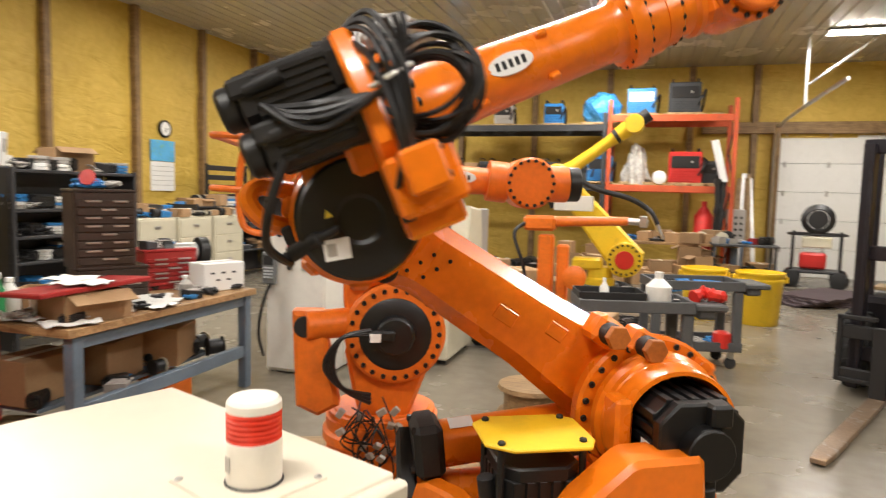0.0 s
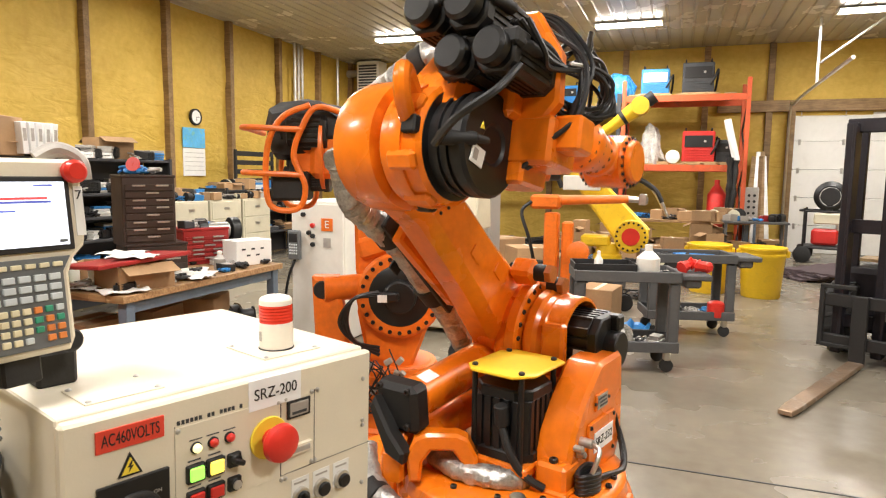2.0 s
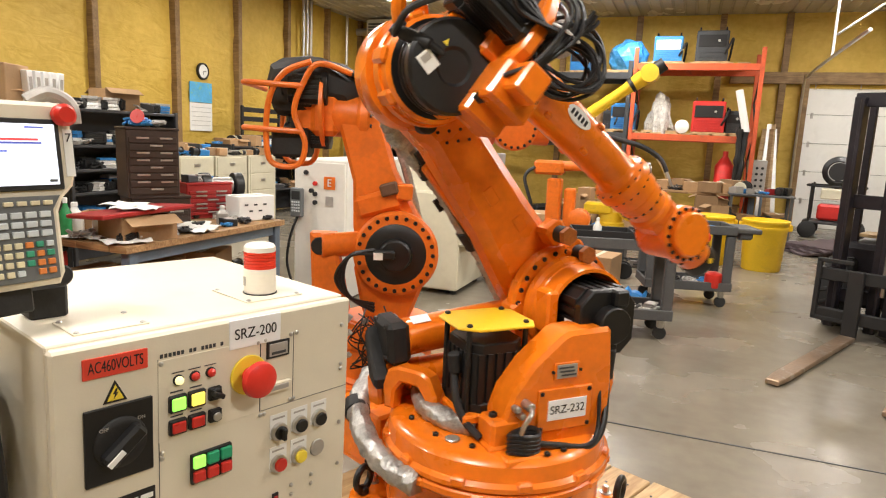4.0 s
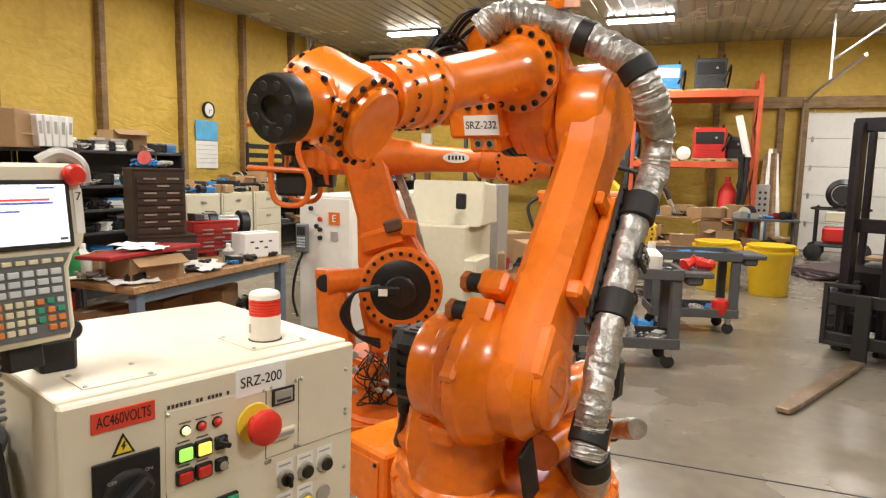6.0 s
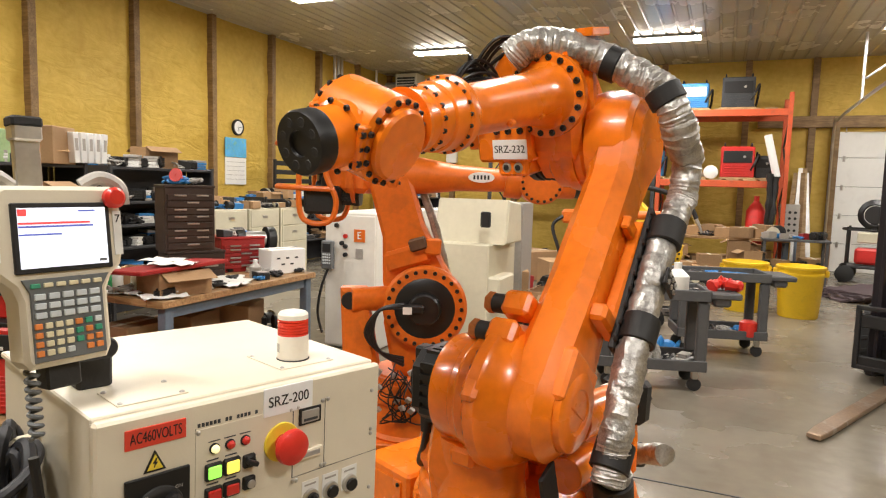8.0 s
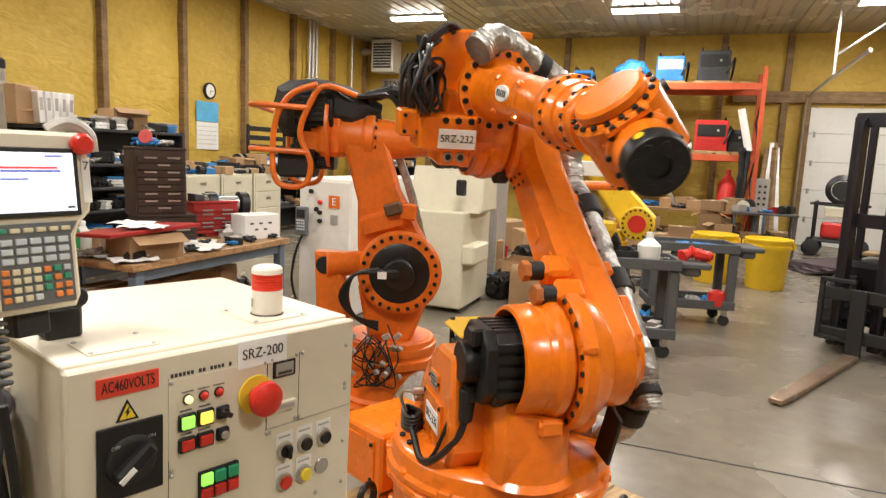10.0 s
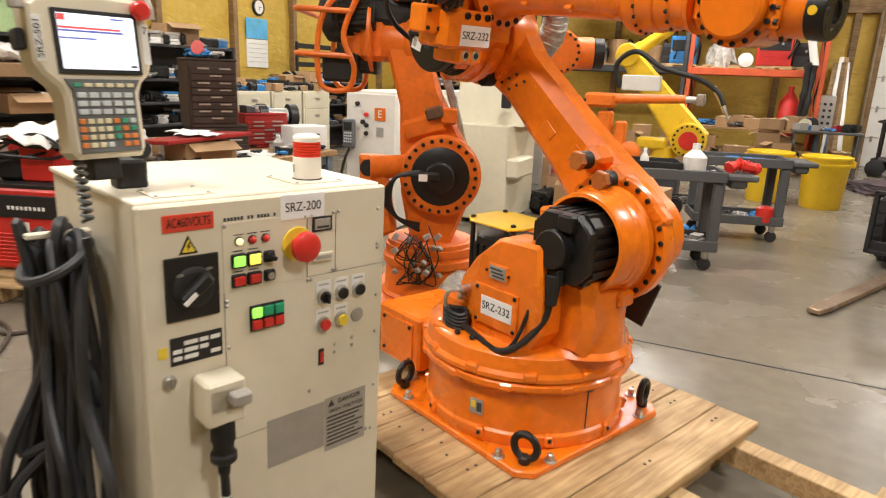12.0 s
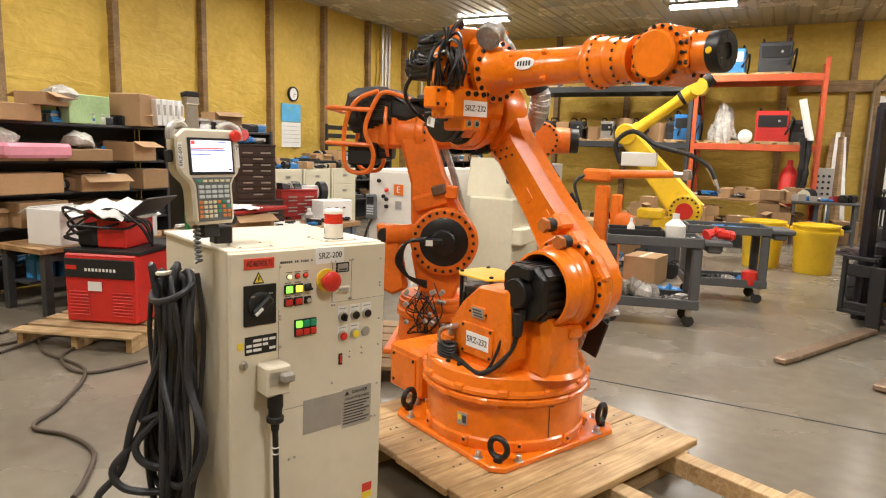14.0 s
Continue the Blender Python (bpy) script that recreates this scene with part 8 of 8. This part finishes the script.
def gen_cart():
    t = thing("equipment_cart", pose(2.35, 13.9, 0, 0, 0, -12), "wheeled pipe-frame cart with a black hose reel", "cart")
    for x in (-0.4, 0.4):
        for y in (-0.3, 0.3):
            part("post", Geo().cyl((x, y, 0.15), (x, y, 1.05), 0.02, seg=8), BLACKM, t)
    for z in (0.3, 1.0):
        part("rail", Geo().tube([(-0.4, -0.3, z), (0.4, -0.3, z), (0.4, 0.3, z), (-0.4, 0.3, z)], 0.02, 8, 3, closed=True), BLACKM, t)
    part("engine", Geo().box((-0.05, 0, 0.5), (0.45, 0.4, 0.3), 0.04), REDW, t)
    part("box", Geo().box((0.0, 0, 0.85), (0.5, 0.35, 0.2), 0.02), BEIGE, t)
    part("shelf", Geo().box((0, 0, 0.31), (0.82, 0.62, 0.03), 0.004), DGREY, t)
    for k in range(7):
        part("hose_turn", Geo().tube([((0.2 + 0.012 * k) * math.cos(a), -0.12 + 0.04 * k, 1.28 + (0.2 + 0.012 * k) * math.sin(a)) for a in [2 * math.pi * i / 14 for i in range(14)]], 0.022, 6, 3, closed=True), RUBBER, t)
    part("reel_hub", Geo().cyl((0, -0.15, 1.28), (0, 0.15, 1.28), 0.17, seg=20).box((0, 0, 1.06), (0.1, 0.2, 0.2), 0.01), BLACKM, t)
    for x in (-0.4, 0.4):
        part("wheel", Geo().lathe((x, -0.38, 0.16), (0, 1, 0), [(0, 0.11), (0.02, 0.16), (0.08, 0.16), (0.1, 0.11)], 20), TYRE, t)
        part("wheel", Geo().lathe((x, 0.28, 0.16), (0, 1, 0), [(0, 0.11), (0.02, 0.16), (0.08, 0.16), (0.1, 0.11)], 20), TYRE, t)


gen_cart()
g = Geo()
for k in range(4):
    n = 8
    vs = [(i / n * 1.5 - 0.75, j / n * 0.9 - 0.45, 0.03 + 0.035 * k + 0.05 * abs(noise.noise(Vector((i * 0.5 + k, j * 0.5, k))))) for i in range(n + 1) for j in range(n + 1)]
    vs += [(v[0], v[1], max(0.0, v[2] - 0.03)) for v in vs]
    N = (n + 1) ** 2
    fs = [(i * (n + 1) + j, (i + 1) * (n + 1) + j, (i + 1) * (n + 1) + j + 1, i * (n + 1) + j + 1) for i in range(n) for j in range(n)]
    rim = [i * (n + 1) for i in range(n)] + [n * (n + 1) + j for j in range(n)] + [(n - i) * (n + 1) + n for i in range(n)] + [n - j for j in range(n)]
    fs += [(rim[q - 1], rim[q], N + rim[q], N + rim[q - 1]) for q in range(len(rim))]
    g.add(vs, fs[:n * n] + [tuple(N + q for q in f[::-1]) for f in fs[:n * n]] + fs[n * n:], pose(0.05 * k, 0.04 * k, 0, 0, 0, 9 * k))
solid("folded_tarp", g, mat("dark_brown_tarp", (0.06, 0.04, 0.045), 0.7, var=0.3, scale=6), "dark tarpaulins folded on the floor by the door", "tarp", pose(2.0, 11.6, 0, 0, 0, 20))


# ---- forklift ----
def forklift():
    # local -y runs out along the forks
    t = thing("forklift", pose(1.36, 5.75, 0, 0, 0, -26), "dark forklift with its mast upright and forks on the floor", "forklift")
    for x in (-0.28, 0.42):
        f = part("fork", Geo().prism([(-0.06, 0), (0.06, 0), (0.06, -1.55), (0.045, -1.72), (-0.045, -1.72), (-0.06, -1.55)], 0.012, 0.05, pose(x, 0.02, 0), 0.006), RUSTY, t, "worn steel fork")
        part("shank", Geo().box((x, 0.02, 0.32), (0.12, 0.05, 0.6), 0.006), BLACKM, f)
    for x in (-0.5, -0.18, -0.06, 0.28):
        part("mast_channel", Geo().box((x, 0.28, 1.08), (0.09, 0.14, 2.05), 0.008).box((x + 0.035, 0.18, 1.08), (0.03, 0.06, 2.0), 0.004), MASTM, t)
    for z in (0.35, 1.2, 2.08):
        part("cross_member", Geo().box((-0.11, 0.30, z), (0.88, 0.08, 0.12), 0.008), MASTM, t)
    for z in (0.2, 0.56):
        part("carriage_bar", Geo().box((-0.08, 0.06, z), (1.05, 0.05, 0.11), 0.008), BLACKM, t)
    part("chain", Geo().box((-0.12, 0.2, 1.2), (0.04, 0.02, 1.6), 0.004), STEEL, t)
    part("backrest", Geo().box((-0.58, 0.04, 0.42), (0.04, 0.05, 0.55), 0.005).box((-0.46, 0.04, 0.68), (0.28, 0.05, 0.035), 0.005).box((-0.46, 0.04, 0.16), (0.28, 0.05, 0.035), 0.005), BLACKM, t)
    for x in (-0.54, 0.36):
        w = part("tyre", Geo().lathe((x - 0.13, 0.62, 0.335), (1, 0, 0), [(0, 0.2), (0.01, 0.31), (0.04, 0.335), (0.22, 0.335), (0.25, 0.31), (0.26, 0.2)], 36), TYRE, t, "black lugged tyre")
        for i in range(18):
            a = 20 * i
            part("lug", Geo().box((0, 0, 0.335), (0.2, 0.035, 0.02), 0.004, pose(x, 0.62, 0.335, a, 0, 0) @ pose(0, 0, 0, 0, 0, 18)), TYRE, w)
        part("rim", Geo().cyl((x - 0.135, 0.62, 0.335), (x + 0.135, 0.62, 0.335), 0.19, seg=20), YROBOT, w)
    part("chassis", Geo().box((-0.09, 1.5, 0.5), (0.95, 1.9, 0.6), 0.05), MASTM, t)
    part("counterweight", Geo().box((-0.09, 2.5, 0.65), (1.0, 0.5, 0.95), 0.1), MASTM, t)
    part("seat", Geo().box((-0.09, 1.6, 1.0), (0.45, 0.45, 0.14), 0.04).box((-0.09, 1.85, 1.25), (0.45, 0.12, 0.45), 0.04), BLACKM, t)
    for x in (-0.52, 0.34):
        for y in (0.75, 2.2):
            part("roof_post", Geo().box((x, y, 1.45), (0.06, 0.06, 1.4), 0.006), MASTM, t)
    part("roof", Geo().box((-0.09, 1.5, 2.14), (0.95, 1.6, 0.05), 0.01), MASTM, t)
    part("board", Geo().box((-0.25, 0.9, 0.86), (0.5, 0.3, 0.03), 0.004), PALLETW, t)


forklift()


# ---- red welder by the controller ----
def red_welder():
    t = thing("welding_power_source", pose(-4.55, 2.36, 0.012, 0, 0, 20) @ Matrix.Diagonal((0.84, 0.88, 0.94, 1)), "red welding power source on a pallet with a wire feeder", "welder")
    part("case", Geo().box((0, 0, 0.44), (0.72, 0.95, 0.58), 0.015), REDW, t)
    pn = part("front_panel", Geo().box((0, -0.48, 0.61), (0.70, 0.02, 0.16), 0.005), BLACKM, t)
    for i in range(9):
        part("mark", Geo().box((-0.13 + 0.036 * i, -0.492, 0.60), (0.022, 0.003, 0.026), 0.001), WHITE, pn)
    part("mark", Geo().box((-0.28, -0.492, 0.615), (0.11, 0.003, 0.035), 0.001), REDP, pn)
    part("data_label", Geo().box((-0.05, -0.485, 0.46), (0.14, 0.004, 0.08), 0.001), WHITE, t)
    for i in range(8):
        for s in (-1, 1):
            part("louvre", Geo().box((s * 0.22, -0.478, 0.21 + 0.028 * i), (0.2, 0.012, 0.012), 0.002), REDW, t)
    fd = part("wire_feeder", Geo().box((0.02, -0.1, 0.89), (0.3, 0.45, 0.26), 0.015), REDW, t, "red wire feeder")
    part("feeder_front", Geo().box((-0.22, -0.2, 0.86), (0.2, 0.3, 0.2), 0.03), BLACKM, fd)
    part("feeder_lid", Geo().box((0, 0, 0), (0.34, 0.5, 0.015), 0.004, pose(0.28, -0.1, 1.1, 0, -35)), DGREY, fd)
    part("platform", Geo().box((0, 0, 0.745), (0.76, 0.9, 0.03), 0.004), BLACKM, t)
    r2 = random.Random(8)
    for i in range(6):
        part("lead", Geo().tube([(-0.2, -0.3, 0.8), (-0.35 + r2.uniform(-0.1, 0.1), -0.4, 0.95 + r2.uniform(-0.1, 0.15)), (r2.uniform(-0.1, 0.3), -0.35, 0.85 + r2.uniform(0, 0.25)), (0.33, -0.3 + r2.uniform(-0.1, 0.1), 1.0), (0.36, -0.2, 0.78)], 0.011, 6), RUBBER, t, "black welding lead")
    n = 10
    vs = [(i / n * 0.5 - 0.25, j / n * 0.5 - 0.25, 1.06 + 0.10 * noise.noise(Vector((i * 0.35, j * 0.35, 5))) - 0.10 * ((i / n - 0.5) ** 2 + (j / n - 0.5) ** 2) * 2) for i in range(n + 1) for j in range(n + 1)]
    vs += [(v[0], v[1], v[2] - 0.008) for v in vs]
    N = (n + 1) ** 2
    fs = [(i * (n + 1) + j, (i + 1) * (n + 1) + j, (i + 1) * (n + 1) + j + 1, i * (n + 1) + j + 1) for i in range(n) for j in range(n)]
    part("rag", Geo().add(vs, fs + [tuple(N + q for q in f[::-1]) for f in fs], pose(-0.10, -0.12, 0.07) @ Matrix.Diagonal((1.25, 1.25, 1, 1))), PAPER, t, "white cloth thrown over the feeder")


red_welder()
wp = thing("pallet", pose(-4.6, 2.3, 0, 0, 0, 20), "raw wooden pallet under the red welder", "pallet")
for i in range(7):
    part("plank", Geo().box((0, -0.6 + 0.19 * i, 0.128), (1.0, 0.14, 0.02), 0.003), PALLETW, wp)
for x in (-0.45, 0, 0.45):
    part("bearer", Geo().box((x, 0, 0.06), (0.05, 1.25, 0.115), 0.003), PALLETW, wp)
# cartons and rags on the floor between the robots and the carts
carton(-1.9, 6.6, 0, 0.5, 0.45, 0.4, 12, label="brown cardboard box on the floor")
carton(-1.2, 7.2, 0, 0.4, 0.5, 0.34, -8, label="brown cardboard box on the floor")
solid("blue_cloth", Geo().tube([(-1.0, 6.4, 0.03), (-0.8, 6.5, 0.04), (-0.6, 6.45, 0.03)], 0.07, 8, wob=0.3), BLUE, "blue shop cloth on the floor", "cloth")
solid("wood_reel", Geo().lathe((-1.45, 4.6, 0), (0, 0, 1), [(0, 0.24), (0.03, 0.25), (0.04, 0.2), (0.2, 0.2), (0.21, 0.25), (0.24, 0.24)], 28), STUDW, "round wooden cable reel lying flat", "reel")
for k in range(14):
    clutter(-2.6 + 0.13 * k + rnd.uniform(-0.1, 0.1), 7.3 + rnd.uniform(-0.4, 1.2) + 0.05 * k, 0.0, rnd.uniform(0.18, 0.32), rnd, rnd.choice((5, 5, 1, 2, 3)))


# ---- more loose stock ----
rnd = random.Random(77)


def parts_cabinet(x, y, h, label):
    t = thing("parts_cabinet", pose(x, y, 0), label, "cabinet", "parts cabinets")
    part("case", Geo().box((0, 0, h / 2), (0.5, 0.74, h), 0.008), BEIGE, t)
    for i in range(4):
        d = part("drawer", Geo().box((0.255, 0, 0.06 + (h - 0.08) * (i + 0.5) / 4), (0.014, 0.68, (h - 0.1) / 4 - 0.01), 0.004), BEIGE, t)
        part("label_holder", Geo().box((0.264, 0, 0.06 + (h - 0.08) * (i + 0.6) / 4), (0.006, 0.12, 0.04), 0.001), STEEL, d)


for k in range(4):
    parts_cabinet(-7.25, 6.35 + 0.78 * k, 1.18, "beige steel drawer cabinet with loose parts on top")
    for q in range(3):
        clutter(-7.2, 6.1 + 0.78 * k + 0.25 * q, 1.18, rnd.uniform(0.14, 0.22), rnd, rnd.choice((5, 5, 4, 0, 2)))
clutter(-4.44, 3.56, 1.585, 0.17, rnd, 5)
clutter(-4.44, 3.74, 1.585, 0.13, rnd, 5)
solid("funnel", Geo().lathe((-4.38, 3.56, 1.64), (0.3, -1, 0.25), [(0, 0.015), (0.04, 0.02), (0.09, 0.055), (0.1, 0.055)], 16), REDP, "red plastic funnel lying on the tool chest", "funnel")
for q in range(5):
    clutter(-4.42, 4.1 + 0.08 * q, 1.118, rnd.uniform(0.07, 0.12), rnd, rnd.choice((0, 4, 5)))
for x, y, k in ((-4.2, 2.8, 5), (-3.86, 2.86, 1), (-3.88, 3.36, 5), (-4.05, 3.42, 4), (-3.85, 3.9, 0), (-4.0, 4.12, 5), (-3.84, 4.1, 5), (-4.5, 3.2, 2)):
    clutter(x, y, 0.80, rnd.uniform(0.1, 0.16), rnd, k)
# cartons heaped before the pallet rack
for k in range(22):
    x = rnd.uniform(-2.6, 0.45)
    sx, sy, sz = rnd.uniform(0.28, 0.5), rnd.uniform(0.3, 0.5), rnd.uniform(0.22, 0.42)
    y = rnd.uniform(12.5, 13.3)
    carton(x, y, 0.0, sx, sy, sz, rnd.uniform(-40, 40), rnd.random() < 0.4, label="worn brown carton in a heap on the floor")
    if rnd.random() < 0.6:
        c = carton(x + 0.05, y + 0.04, sz, sx * 0.8, sy * 0.8, rnd.uniform(0.2, 0.35), rnd.uniform(-60, 60), rnd.random() < 0.3, label="brown carton stacked on another carton")
tbl = thing("steel_table", pose(0.95, 12.9, 0), "grey steel table heaped with tools by the rack", "table")
part("tabletop", Geo().box((0, 0, 0.80), (1.1, 0.6, 0.04), 0.006), GREY, tbl)
part("shelf", Geo().box((0, 0, 0.3), (1.0, 0.5, 0.03), 0.006), GREY, tbl)
for sx in (-1, 1):
    for sy in (-1, 1):
        part("leg", Geo().box((sx * 0.5, sy * 0.25, 0.39), (0.05, 0.05, 0.78), 0.005), GREY, tbl)
for k in range(8):
    clutter(0.52 + 0.12 * k, 12.78 + 0.12 * (k % 2), 0.82, rnd.uniform(0.14, 0.24), rnd, rnd.choice((0, 1, 5, 5)))
    clutter(0.52 + 0.12 * k, 12.8 + 0.1 * (k % 2), 0.315, rnd.uniform(0.12, 0.2), rnd, rnd.choice((1, 5, 2)))
# on the carts
for k in range(5):
    clutter(-0.66 + 0.05 * k, 5.22 + 0.03 * k, 0.785, 0.07, rnd, rnd.choice((0, 5, 1)))
    clutter(-1.0 + 0.12 * k, 5.12 + 0.03 * k, 0.205, 0.11, rnd, rnd.choice((5, 5, 4)))
solid("milky_jug", Geo().lathe((-0.60, 5.15, 0.785), (0, 0, 1), [(0, 0.09), (0.01, 0.095), (0.16, 0.095), (0.20, 0.055), (0.22, 0.032), (0.27, 0.032)], 20), CLEARG, "milky plastic jug standing on the cart", "jug")
# dark stock on the floor beyond the robots
for x, y, s, k in ((-2.6, 6.2, 0.34, 1), (-2.3, 6.7, 0.4, 1), (-2.9, 7.1, 0.36, 5), (-2.2, 7.5, 0.45, 2), (-2.0, 8.2, 0.4, 5), (-3.0, 8.3, 0.5, 2), (-2.5, 9.0, 0.5, 1), (-1.9, 9.6, 0.45, 2), (-3.3, 9.4, 0.5, 0), (-2.7, 10.2, 0.55, 2), (-2.0, 10.8, 0.5, 5), (-3.4, 10.9, 0.55, 2), (-1.5, 7.9, 0.3, 5), (-1.75, 6.4, 0.25, 5)):
    clutter(x, y, 0.0, s, rnd, k)

# small tools and scraps along the bench, the drawer cabinets and the floor beneath
for k in range(16):
    clutter(-4.5 + 0.16 * (k % 5) + rnd.uniform(-0.03, 0.03), 2.82 + 0.115 * k, 0.802, rnd.uniform(0.06, 0.10), rnd, rnd.choice((0, 4, 5, 5, 1)))
for k in range(14):
    clutter(-4.05 + rnd.uniform(-0.3, 0.25), 2.85 + 0.12 * k, 0.274, rnd.uniform(0.12, 0.2), rnd, rnd.choice((0, 2, 5, 3, 1)))
for k in range(18):
    clutter(-7.15 + rnd.uniform(-0.1, 0.15), 6.0 + 0.17 * k, 1.182, rnd.uniform(0.10, 0.18), rnd, rnd.choice((4, 5, 2, 0, 3)))
for k in range(18):
    clutter(-2.9 + 0.17 * k, 11.6 + rnd.uniform(-0.5, 0.6), 0.0, rnd.uniform(0.2, 0.36), rnd, rnd.choice((1, 3, 5, 5, 2, 0)))


motions()
